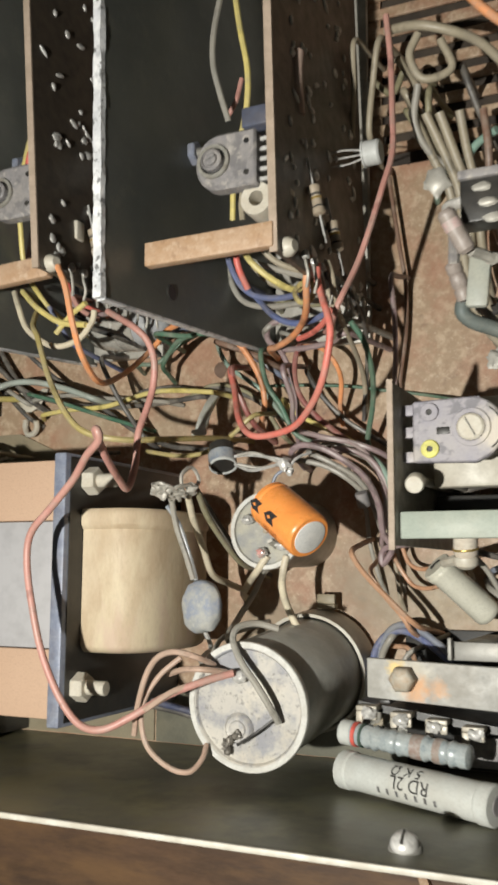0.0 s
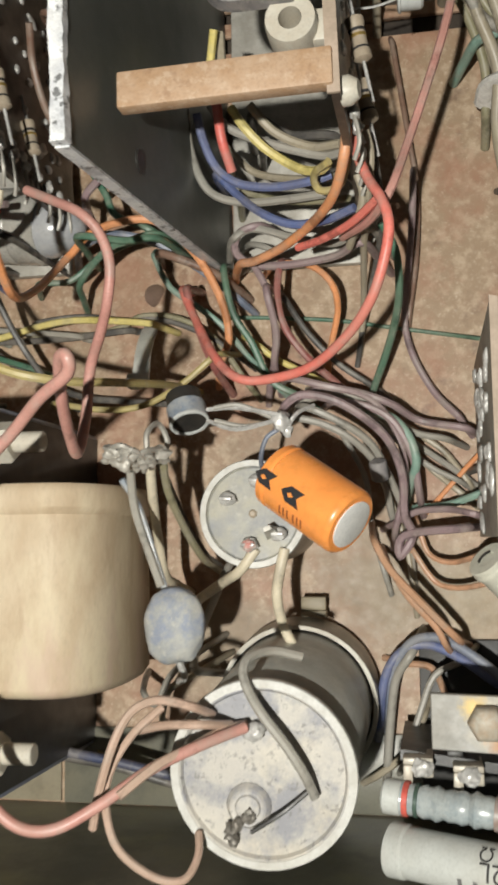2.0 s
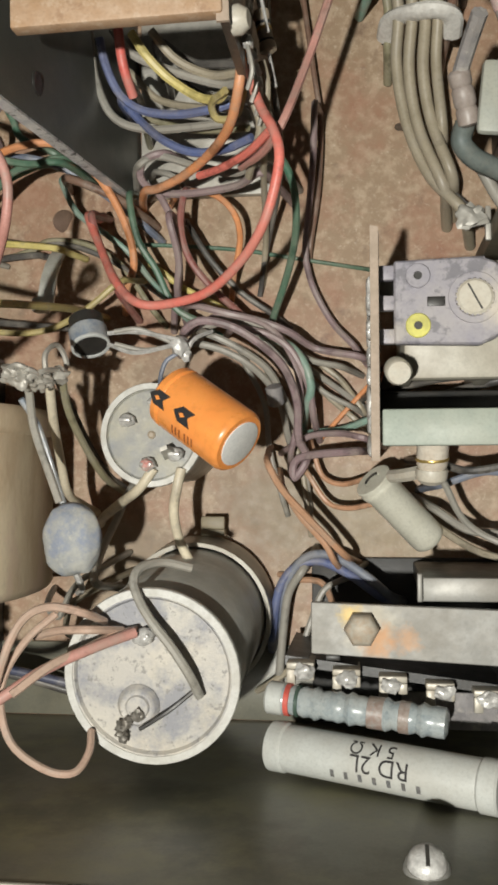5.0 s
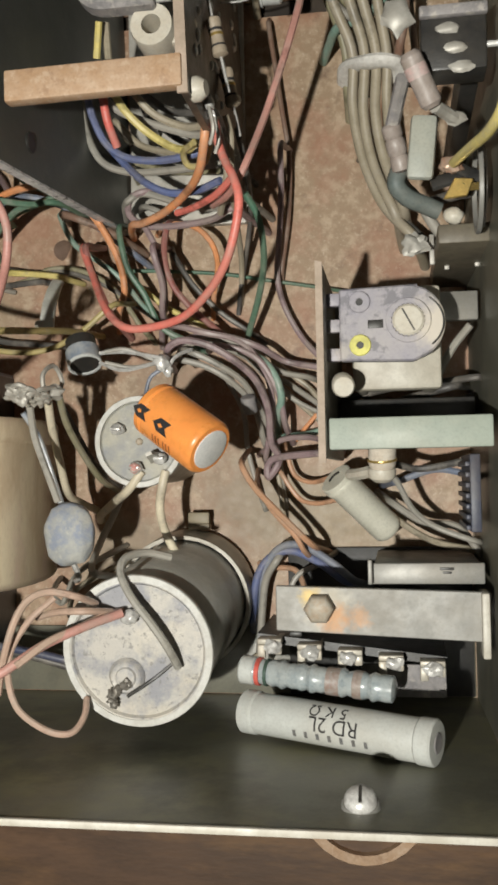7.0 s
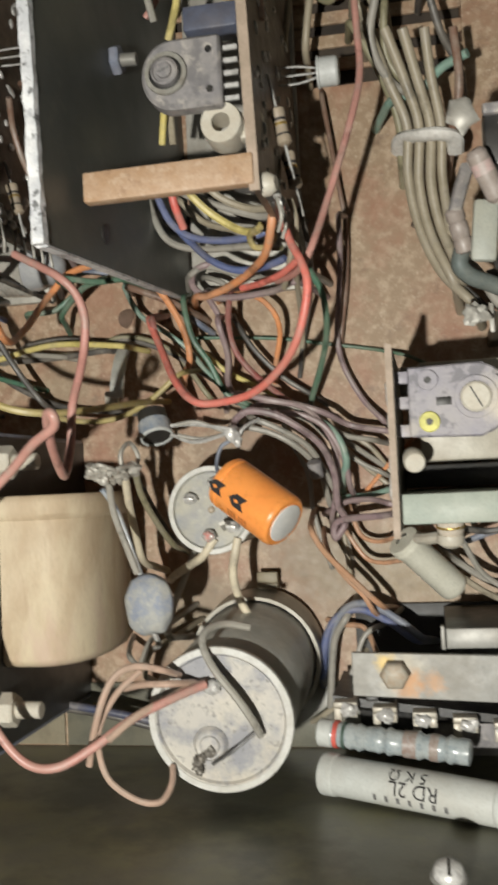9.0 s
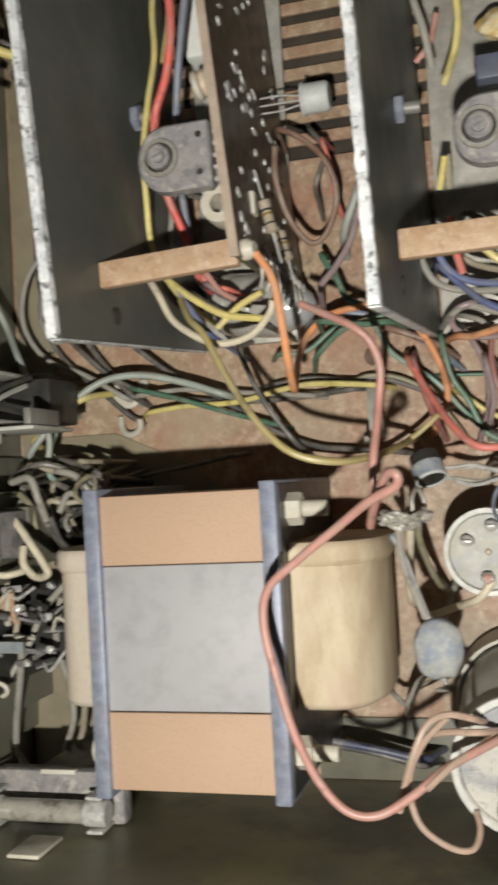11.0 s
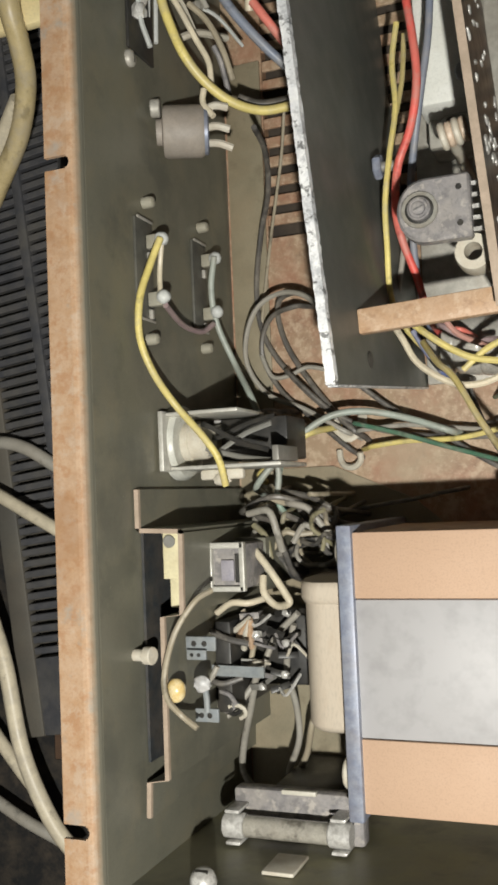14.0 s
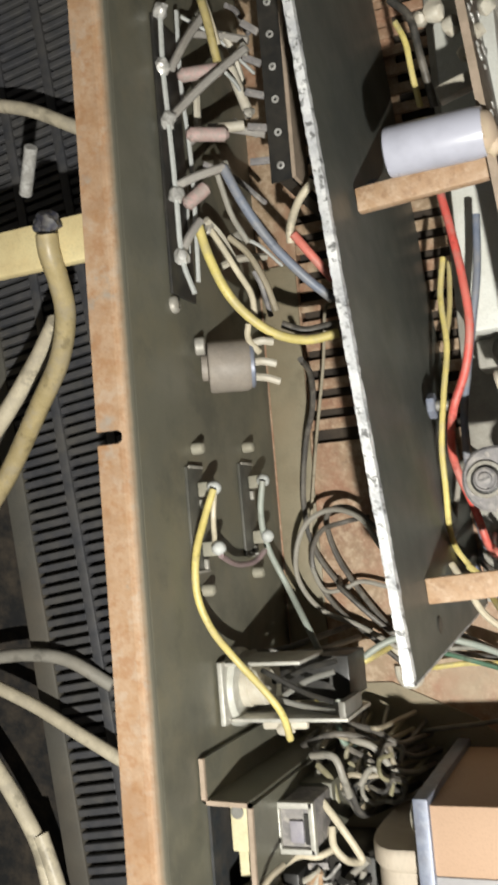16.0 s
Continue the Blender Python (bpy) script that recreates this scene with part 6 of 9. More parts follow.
solo("floor_hole", lathe((-0.1450, 0.0702, 0.0001), (-0.1448, 0.0701, 0.0006), ((0.0030, 0), (0.0030, 0.6), (0.0022, 1)), 20), mat("dark_rust", (0.13, 0.07, 0.045), rough=0.7), "dark rusty rivet in the floor", "rivet")
solo("cream_bushing", rod((-0.0869, 0.0193, 0.0200), (-0.0873, 0.0233, 0.0220), 0.0020, 14), GREYPLASTIC, "small grey plastic bushing among the wires", "bushing")
th = thing("coil_lead_joint", (-0.1338, 0.0219, 0.0500), "lumpy grey soldered joint of the coil leads", "solder joint")
for i, (c, k) in enumerate((((-0.1354, 0.0227, 0.0600), 0.0024), ((-0.1333, 0.0219, 0.0610), 0.0022), ((-0.1315, 0.0216, 0.0580), 0.0021), ((-0.1298, 0.0219, 0.0570), 0.0017), ((-0.1275, 0.0230, 0.0550), 0.0018))):
    part("solder", blob(c, k, k * 0.8, k * 0.8, 12 + i, 0.7, 3), ALU, th)
for p in ([(-0.1300, 0.0228, 0.0560), (-0.1301, 0.0273, 0.0560), (-0.1290, 0.0296, 0.0520), (-0.1277, 0.0261, 0.0500), (-0.1283, 0.0229, 0.0520)], [(-0.1381, 0.0229, 0.0580), (-0.1335, 0.0243, 0.0630), (-0.1309, 0.0226, 0.0600), (-0.1306, 0.0198, 0.0560)], [(-0.1361, 0.0214, 0.0580), (-0.1313, 0.0235, 0.0620), (-0.1293, 0.0208, 0.0550)], [(-0.1345, 0.0200, 0.0550), (-0.1299, 0.0231, 0.0600), (-0.1270, 0.0243, 0.0540)]):
    part("lead", tube(p, 0.0006, 6), ALU, th, "bare lead")
CLOUDY = mat("dusty_clear_plastic", (0.40, 0.39, 0.35), (0.48, 0.46, 0.42), rough=0.22, size=0.005, coat=0.4, grime=0.4, dirt=(0.36, 0.31, 0.24), blots=(((0.24, 0.23, 0.21), 0.004, 0.52, 0.64, 0.5),))
th = thing("dusty_lamp", (-0.1720, 0.0810, 0.0), "dusty grey barrel-shaped lamp holder with a cloudy glass dome", "lamp holder")
a, b = Vector((-0.1900, 0.0890, 0.0112)), Vector((-0.1695, 0.0860, 0.0135))
part("barrel", lathe(a, b, ((0.0072, 0), (0.0090, 0.06), (0.0096, 0.2), (0.0092, 0.24), (0.0096, 0.28), (0.0098, 0.6), (0.0094, 0.64), (0.0098, 0.68), (0.0095, 0.94), (0.0082, 1)), 32), CLOUDY, th, "dusty ribbed barrel")
w = (b - a).normalized()
part("dome", lathe(b, b + w * 0.0105, ((0.0078, 0), (0.0076, 0.25), (0.0062, 0.55), (0.0044, 0.82), (0.0018, 0.97), (0.0004, 1.0)), 28), mat("cloudy_glass", (0.44, 0.45, 0.46), (0.36, 0.37, 0.40), rough=0.12, size=0.004, coat=0.7, grime=0.3, dirt=(0.5, 0.47, 0.4)), th, "cloudy glass dome")

# ---- parts on the foot of the first heat sink
th = thing("white_relay", (-0.175, 0.150, 0.003), "whitish translucent relay block on the heat sink foot", "relay")
part("case", box(-0.1920, -0.1725, 0.1595, 0.2600, 0.0032, 0.0290, 0.0020), mat("milky_plastic", (0.82, 0.83, 0.79), (0.74, 0.75, 0.70), rough=0.3, size=0.012, bump=0.05, grime=0.3, dirt=(0.5, 0.47, 0.38), coat=0.3), th, "milky plastic case")
part("ledge", box(-0.1905, -0.1725, 0.1500, 0.1593, 0.0032, 0.0180, 0.0010), ALU, th, "dull metal ledge")
part("boss", ring((-0.1815, 0.1550, 0.0182), (0, 0, 1), 0.0055, 0.0014, 0.0012), ALU, th)
part("pad", rod((-0.1765, 0.1680, 0.0288), (-0.1765, 0.1680, 0.0300), 0.0032, 20), GREYBLUE, th)
th = thing("cream_bobbin", (-0.1775, 0.1400, 0.012), "small cream ribbed bobbin beside the board", "bobbin")
for i in range(4):
    part("flange", rod((-0.1812 + 0.0019 * i, 0.1398 + 0.0004 * i, 0.0530), (-0.1794 + 0.0019 * i, 0.1402 + 0.0004 * i, 0.0530), 0.0040 - 0.0004 * (i % 2), 20), (NYLON, mat("coppery_winding", (0.74, 0.58, 0.44), rough=0.4))[i % 2], th)

part("stem", rod((-0.1785, 0.1402, 0.0120), (-0.1785, 0.1402, 0.0500), 0.0016, 10), NYLON, th)

# ---- parts beside the second board
solo("blue_block", moved(box(-0.0065, 0.0065, -0.0030, 0.0030, -0.004, 0.004, 0.0006), Matrix.Translation((-0.1017, 0.1278, 0.0600))), mat("dark_blue_case", (0.10, 0.12, 0.18), (0.08, 0.09, 0.13), rough=0.45), "dark blue rectangular component beside the trimmer", "component")
solo("amber_lump", merge(blob((-0.1014, 0.1507, 0.0350), 0.0058, 0.0042, 0.0034, 21, 0.4, 3), blob((-0.0976, 0.1530, 0.0350), 0.0036, 0.0034, 0.0030, 22, 0.4, 3)), mat("amber_resin", (0.62, 0.42, 0.14), (0.75, 0.66, 0.45), rough=0.35, size=0.003), "amber resin lump on the heat sink foot", "component")
solo("pink_sleeve", tube([(-0.0903, 0.1425, 0.0660), (-0.0907, 0.1341, 0.0660), (-0.0908, 0.1251, 0.0640)], 0.0022, 10), mat("pinkish_sleeve", (0.48, 0.36, 0.30), (0.42, 0.3, 0.25), rough=0.5, size=0.003), "pinkish ribbed sleeve along the board", "sleeve")

# ---- outside the chassis: ribbed black cover, cords, cream board
th = thing("ribbed_cover", (-0.3385, 0.0620, -0.004), "black slotted cover lying askew beside the chassis", "cover")
GRILLE = mat("black_slotted_metal", (0.062, 0.064, 0.072), (0.085, 0.084, 0.090), rough=0.42, size=0.006, grime=0.5, dirt=(0.14, 0.13, 0.11))
part("panel", box(-0.3670, -0.2900, -0.0415, 0.360, -0.004, 0.0055), mat("dusty_lining", (0.085, 0.080, 0.070), (0.060, 0.057, 0.050), rough=0.9, size=0.004), th, "dusty grey inside of the cover")
for xa, xb in ((-0.3405, -0.3365), (-0.3189, -0.3149), (-0.2973, -0.2902)):
    part("rail", box(xa, xb, -0.0415, 0.360, 0.0056, 0.0120, 0.0006), GRILLE, th, "plain strip between the slots")
part("solid_end", box(-0.3580, -0.2975, -0.0412, -0.0125, 0.0056, 0.0118, 0.0006), GRILLE, th)
rib_bm = box(-0.0087, 0.0087, -0.00125, 0.00125, 0, 0.0030, 0.0003, 1)
rib_me = bpy.data.meshes.new("rib")
rib_bm.to_mesh(rib_me)
rib_me.materials.append(GRILLE)
for col in range(3):
    for k in range(90):
        rb = new("rib", rib_me)
        rb.parent = th
        rb.matrix_parent_inverse = Matrix.Translation(-th.location)
        rb.location = (-0.3493 + 0.0216 * col, -0.010 + 0.0041 * k, 0.0085)
part("plain_margin", box(-0.3672, -0.3582, -0.0416, 0.360, 0.0056, 0.0116, 0.001), mat("grey_brown_panel", (0.11, 0.105, 0.09), (0.085, 0.08, 0.07), rough=0.5, size=0.02), th, "grey-brown plain margin")
th.rotation_euler.z = radians(7.0)
solo("black_cloth", merge(box(-0.640, -0.352, -0.200, 0.380, -0.0049, -0.0043), box(-0.352, -0.272, -0.200, -0.056, -0.0049, -0.0043)), mat("black_felt", (0.008, 0.008, 0.009), (0.012, 0.012, 0.012), rough=0.9), "black felt cloth on the table under the cover", "cloth")
solo("cream_board", merge(box(-0.420, -0.2795, 0.193, 0.208, 0.066, 0.070, 0.001), box(-0.420, -0.400, 0.193, 0.208, -0.005, 0.066)), mat("cream_wood", (0.80, 0.68, 0.38), (0.74, 0.6, 0.32), rough=0.55, size=0.01), "cream-painted wooden strip beside the chassis", "board")
solo("dark_plug", merge(blob((-0.3074, 0.2055, 0.0740), 0.0042, 0.0040, 0.0030, 5, 0.5, 3), blob((-0.3101, 0.2048, 0.0740), 0.0022, 0.0030, 0.0026, 8, 0.5, 3)), mat("blue_black_rubber", (0.03, 0.035, 0.06), (0.1, 0.1, 0.1), rough=0.5, size=0.002), "blue-black frayed cord entry in the cream strip", "plug")
solo("board_bolt", rod((-0.3273, 0.2245, 0.0560), (-0.3172, 0.2352, 0.0660), 0.0022, 18), SOLDER, "grey steel bolt standing by the cream strip", "bolt")


# ---- wires
COLOURS = {
    "red": ((0.70, 0.10, 0.08), "red"), "salmon": ((0.72, 0.175, 0.135), "salmon-red"), "pink": ((0.50, 0.240, 0.200), "faded pink"), "orange": ((0.74, 0.30, 0.12), "orange"),
    "yellow": ((0.66, 0.55, 0.18), "yellow"), "mustard": ((0.42, 0.34, 0.13), "mustard"), "green": ((0.055, 0.15, 0.095), "dark green"), "greyteal": ((0.32, 0.36, 0.32), "grey-teal"), "teal": ((0.20, 0.33, 0.27), "pale teal"),
    "peach": ((0.46, 0.315, 0.24), "dusty peach"), "tan": ((0.50, 0.27, 0.155), "rust-orange"), "cord": ((0.42, 0.335, 0.17), "tan rubber"), "blue": ((0.085, 0.12, 0.27), "blue"), "slate": ((0.17, 0.20, 0.27), "slate-blue"), "navy": ((0.04, 0.05, 0.10), "navy"), "mauve": ((0.27, 0.19, 0.20), "mauve-grey"), "brown": ((0.20, 0.11, 0.075), "brown"),
    "grey": ((0.30, 0.285, 0.25), "dusty grey"), "dark": ((0.075, 0.07, 0.065), "dark grey"), "cream": ((0.62, 0.55, 0.41), "cream"), "beige": ((0.33, 0.285, 0.205), "beige"), "olive": ((0.24, 0.22, 0.13), "olive"), "maroon": ((0.28, 0.08, 0.07), "maroon"), "black": ((0.02, 0.02, 0.02), "black"),
}
WIREMAT = {}


def wire(colour, mm, pts):
    """An insulated wire, mm thick, through pts."""
    rgb, word = COLOURS[colour]
    if colour not in WIREMAT:
        WIREMAT[colour] = mat(colour + "_insulation", rgb, tuple(min(1, c * 1.15 + 0.02) for c in rgb), rough=0.42, size=0.006, bump=0.08, grime=0.6, dirt=tuple(0.5 * c + 0.17 * d for c, d in zip(rgb, (1.1, 0.95, 0.75))),
                              blots=((tuple(0.45 * c + 0.20 * d for c, d in zip(rgb, (1.05, 0.95, 0.80))), 0.006, 0.50, 0.62, 0.7), (tuple(0.4 * c for c in rgb), 0.009, 0.56, 0.64, 0.6)))
    size = "thick" if mm > 2.6 else "thin" if mm < 1.6 else "slim"
    solo("cable" if mm > 3 else "wire", tube(pts, mm / 2000, 10 if mm > 2 else 8, 7), WIREMAT[colour], word + " " + size + " insulated wire among the chassis wiring", "cable" if mm > 3 else "wire")


wire("salmon", 2.02, [(-0.1349, 0.0701, 0.0008), (-0.1337, 0.0679, 0.0110), (-0.1323, 0.0653, 0.0200), (-0.1278, 0.0569, 0.0260), (-0.1206, 0.0456, 0.0380), (-0.1148, 0.0399, 0.0430), (-0.1088, 0.0389, 0.0440), (-0.0988, 0.0403, 0.0480), (-0.0908, 0.0446, 0.0550), (-0.0857, 0.0500, 0.0600), (-0.0828, 0.0568, 0.0630), (-0.0817, 0.0631, 0.0640), (-0.0830, 0.0683, 0.0630), (-0.0855, 0.0735, 0.0600), (-0.0874, 0.0790, 0.0580), (-0.0881, 0.0840, 0.0560)])
wire("orange", 2.11, [(-0.0889, 0.0849, 0.0620), (-0.0900, 0.0778, 0.0600), (-0.0931, 0.0734, 0.0520), (-0.0992, 0.0722, 0.0400), (-0.1071, 0.0709, 0.0300), (-0.1144, 0.0702, 0.0240), (-0.1181, 0.0711, 0.0200), (-0.1210, 0.0718, 0.0110), (-0.1234, 0.0724, 0.0008)])
wire("orange", 1.58, [(-0.1163, 0.0728, 0.0008), (-0.1138, 0.0725, 0.0077), (-0.1108, 0.0721, 0.0140), (-0.1031, 0.0711, 0.0160), (-0.0975, 0.0662, 0.0180), (-0.0961, 0.0605, 0.0140), (-0.0985, 0.0529, 0.0080), (-0.0994, 0.0500, 0.0044), (-0.1002, 0.0477, 0.0008)])
wire("blue", 1.94, [(-0.1226, 0.0975, 0.0440), (-0.1216, 0.0920, 0.0420), (-0.1190, 0.0864, 0.0400), (-0.1140, 0.0826, 0.0400), (-0.1060, 0.0805, 0.0420), (-0.0980, 0.0795, 0.0460), (-0.0938, 0.0805, 0.0460)])
wire("blue", 1.94, [(-0.1251, 0.0935, 0.0008), (-0.1235, 0.0916, 0.0165), (-0.1215, 0.0893, 0.0300), (-0.1163, 0.0833, 0.0320), (-0.1102, 0.0772, 0.0360), (-0.1033, 0.0735, 0.0380), (-0.0959, 0.0731, 0.0400), (-0.0893, 0.0739, 0.0440)])
wire("yellow", 1.94, [(-0.1134, 0.0941, 0.0520), (-0.1103, 0.0892, 0.0520), (-0.1060, 0.0850, 0.0500), (-0.0998, 0.0807, 0.0500), (-0.0955, 0.0792, 0.0520), (-0.0933, 0.0800, 0.0540)])
wire("red", 2.11, [(-0.1169, 0.0970, 0.0500), (-0.1163, 0.0896, 0.0480), (-0.1150, 0.0839, 0.0440)])
wire("grey", 1.94, [(-0.1197, 0.0990, 0.0440), (-0.1154, 0.0935, 0.0440), (-0.1077, 0.0896, 0.0440), (-0.0958, 0.0848, 0.0460), (-0.0904, 0.0835, 0.0500)])
wire("beige", 1.94, [(-0.1103, 0.0963, 0.0480), (-0.1053, 0.0907, 0.0460), (-0.0978, 0.0869, 0.0460), (-0.0913, 0.0852, 0.0500)])
wire("grey", 1.94, [(-0.1272, 0.1028, 0.0360), (-0.1266, 0.0935, 0.0340), (-0.1230, 0.0850, 0.0320), (-0.1153, 0.0815, 0.0320), (-0.1033, 0.0799, 0.0360), (-0.0908, 0.0785, 0.0420)])
wire("beige", 1.76, [(-0.1235, 0.0997, 0.0008), (-0.1217, 0.0979, 0.0165), (-0.1196, 0.0958, 0.0300), (-0.1132, 0.0893, 0.0300), (-0.1046, 0.0853, 0.0340), (-0.0940, 0.0815, 0.0420), (-0.0894, 0.0816, 0.0480)])
wire("olive", 1.76, [(-0.1214, 0.0881, 0.0008), (-0.1191, 0.0872, 0.0143), (-0.1163, 0.0861, 0.0260), (-0.1088, 0.0831, 0.0280), (-0.1003, 0.0805, 0.0320), (-0.0910, 0.0783, 0.0380)])
wire("grey", 1.94, [(-0.1249, 0.0750, 0.0008), (-0.1226, 0.0760, 0.0110), (-0.1199, 0.0772, 0.0200), (-0.1149, 0.0794, 0.0200), (-0.1049, 0.0757, 0.0220), (-0.0952, 0.0732, 0.0240), (-0.0879, 0.0745, 0.0300), (-0.0849, 0.0750, 0.0165), (-0.0825, 0.0755, 0.0008)])
wire("mauve", 1.94, [(-0.0837, 0.0717, 0.0008), (-0.0862, 0.0714, 0.0165), (-0.0892, 0.0710, 0.0300), (-0.0953, 0.0702, 0.0240), (-0.1064, 0.0701, 0.0200), (-0.1153, 0.0712, 0.0180), (-0.1197, 0.0746, 0.0180), (-0.1186, 0.0784, 0.0200), (-0.1136, 0.0800, 0.0200), (-0.1107, 0.0809, 0.0110), (-0.1084, 0.0817, 0.0008)])
wire("grey", 1.58, [(-0.1215, 0.0799, 0.0008), (-0.1192, 0.0789, 0.0077), (-0.1165, 0.0776, 0.0140), (-0.1118, 0.0754, 0.0160), (-0.1108, 0.0734, 0.0140), (-0.1162, 0.0740, 0.0120), (-0.1192, 0.0743, 0.0066), (-0.1217, 0.0746, 0.0008)])
wire("salmon", 1.76, [(-0.0841, 0.0709, 0.0560), (-0.0898, 0.0693, 0.0480), (-0.0966, 0.0690, 0.0400), (-0.1026, 0.0695, 0.0340)])
wire("dark", 1.94, [(-0.1176, 0.1055, 0.0008), (-0.1155, 0.1042, 0.0165), (-0.1129, 0.1027, 0.0300), (-0.1049, 0.0980, 0.0280), (-0.0942, 0.0957, 0.0300), (-0.0913, 0.0951, 0.0165), (-0.0888, 0.0945, 0.0008)])
wire("black", 1.76, [(-0.1155, 0.1010, 0.0008), (-0.1135, 0.0994, 0.0143), (-0.1112, 0.0975, 0.0260), (-0.1029, 0.0908, 0.0260), (-0.0922, 0.0874, 0.0280), (-0.0893, 0.0865, 0.0154), (-0.0870, 0.0857, 0.0008)])
wire("beige", 1.76, [(-0.0883, 0.0794, 0.0480), (-0.0874, 0.0757, 0.0460), (-0.0889, 0.0718, 0.0420), (-0.0914, 0.0688, 0.0340)])
wire("mustard", 1.58, [(-0.0932, 0.0792, 0.0560), (-0.0966, 0.0784, 0.0520), (-0.0957, 0.0759, 0.0500), (-0.0915, 0.0759, 0.0520), (-0.0892, 0.0804, 0.0560)])
wire("beige", 1.58, [(-0.0861, 0.0857, 0.0540), (-0.0853, 0.0818, 0.0520), (-0.0860, 0.0771, 0.0480), (-0.0872, 0.0734, 0.0400), (-0.0887, 0.0704, 0.0280), (-0.0902, 0.0630, 0.0100), (-0.0913, 0.0566, 0.0040), (-0.0918, 0.0536, 0.0022), (-0.0922, 0.0512, 0.0008)])
wire("dark", 1.41, [(-0.0852, 0.0862, 0.0440), (-0.0844, 0.0792, 0.0360), (-0.0858, 0.0727, 0.0200), (-0.0901, 0.0613, 0.0060), (-0.0917, 0.0540, 0.0040), (-0.0923, 0.0511, 0.0022), (-0.0929, 0.0486, 0.0008)])
wire("green", 1.76, [(-0.0841, 0.0716, 0.0400), (-0.0815, 0.0665, 0.0360), (-0.0812, 0.0601, 0.0300), (-0.0824, 0.0546, 0.0240), (-0.0848, 0.0486, 0.0180), (-0.0881, 0.0417, 0.0120), (-0.0894, 0.0390, 0.0066), (-0.0905, 0.0367, 0.0008)])
wire("mauve", 1.67, [(-0.0771, 0.0950, 0.0008), (-0.0773, 0.0925, 0.0110), (-0.0775, 0.0895, 0.0200), (-0.0783, 0.0791, 0.0140), (-0.0798, 0.0681, 0.0080), (-0.0808, 0.0583, 0.0060), (-0.0791, 0.0498, 0.0060), (-0.0744, 0.0407, 0.0060), (-0.0692, 0.0346, 0.0080), (-0.0673, 0.0323, 0.0044), (-0.0656, 0.0304, 0.0008)])
wire("brown", 1.41, [(-0.0823, 0.1332, 0.0008), (-0.0820, 0.1307, 0.0033), (-0.0816, 0.1277, 0.0060), (-0.0785, 0.1043, 0.0060), (-0.0769, 0.0912, 0.0050), (-0.0775, 0.0756, 0.0040), (-0.0796, 0.0613, 0.0040), (-0.0800, 0.0583, 0.0022), (-0.0804, 0.0559, 0.0008)])
wire("pink", 1.76, [(-0.0698, 0.1586, 0.0480), (-0.0692, 0.1457, 0.0460), (-0.0687, 0.1296, 0.0470), (-0.0683, 0.1164, 0.0490), (-0.0705, 0.1051, 0.0520), (-0.0742, 0.0940, 0.0520), (-0.0776, 0.0840, 0.0530), (-0.0816, 0.0715, 0.0580), (-0.0862, 0.0687, 0.0500), (-0.0925, 0.0697, 0.0380)])
wire("green", 1.06, [(-0.1283, 0.0622, 0.0008), (-0.1258, 0.0621, 0.0028), (-0.1228, 0.0619, 0.0050), (-0.1097, 0.0612, 0.0040), (-0.0967, 0.0600, 0.0030), (-0.0851, 0.0578, 0.0030), (-0.0712, 0.0552, 0.0030), (-0.0618, 0.0522, 0.0080), (-0.0589, 0.0513, 0.0044), (-0.0566, 0.0505, 0.0008)])
wire("mauve", 1.94, [(-0.1117, 0.0331, 0.0008), (-0.1094, 0.0342, 0.0165), (-0.1067, 0.0354, 0.0300), (-0.1025, 0.0373, 0.0320), (-0.0958, 0.0359, 0.0320), (-0.0892, 0.0319, 0.0300), (-0.0844, 0.0270, 0.0260), (-0.0819, 0.0197, 0.0220), (-0.0819, 0.0115, 0.0180), (-0.0802, 0.0067, 0.0140), (-0.0833, 0.0020, 0.0140), (-0.0820, 0.0068, 0.0150), (-0.0695, 0.0081, 0.0200), (-0.0665, 0.0084, 0.0110), (-0.0640, 0.0087, 0.0008)])
wire("mauve", 1.76, [(-0.1123, 0.0448, 0.0008), (-0.1099, 0.0440, 0.0110), (-0.1070, 0.0432, 0.0200), (-0.0985, 0.0407, 0.0220), (-0.0904, 0.0389, 0.0200), (-0.0840, 0.0365, 0.0180), (-0.0780, 0.0333, 0.0120), (-0.0681, 0.0310, 0.0140), (-0.0652, 0.0303, 0.0077), (-0.0627, 0.0298, 0.0008)])
wire("mauve", 1.76, [(-0.1018, 0.0384, 0.0008), (-0.0993, 0.0379, 0.0110), (-0.0964, 0.0373, 0.0200), (-0.0893, 0.0359, 0.0200), (-0.0836, 0.0321, 0.0200), (-0.0797, 0.0244, 0.0180), (-0.0786, 0.0168, 0.0140), (-0.0782, 0.0138, 0.0077), (-0.0778, 0.0114, 0.0008)])
wire("teal", 2.11, [(-0.0943, 0.0383, 0.0008), (-0.0921, 0.0372, 0.0077), (-0.0894, 0.0359, 0.0140), (-0.0837, 0.0331, 0.0180), (-0.0802, 0.0285, 0.0190), (-0.0789, 0.0232, 0.0180), (-0.0804, 0.0187, 0.0140), (-0.0813, 0.0159, 0.0077), (-0.0821, 0.0135, 0.0008)])
wire("green", 1.76, [(-0.1243, 0.0763, 0.0008), (-0.1238, 0.0738, 0.0088), (-0.1232, 0.0709, 0.0160), (-0.1211, 0.0606, 0.0160), (-0.1169, 0.0532, 0.0140), (-0.1129, 0.0445, 0.0120), (-0.1069, 0.0408, 0.0100), (-0.1043, 0.0392, 0.0055), (-0.1022, 0.0379, 0.0008)])
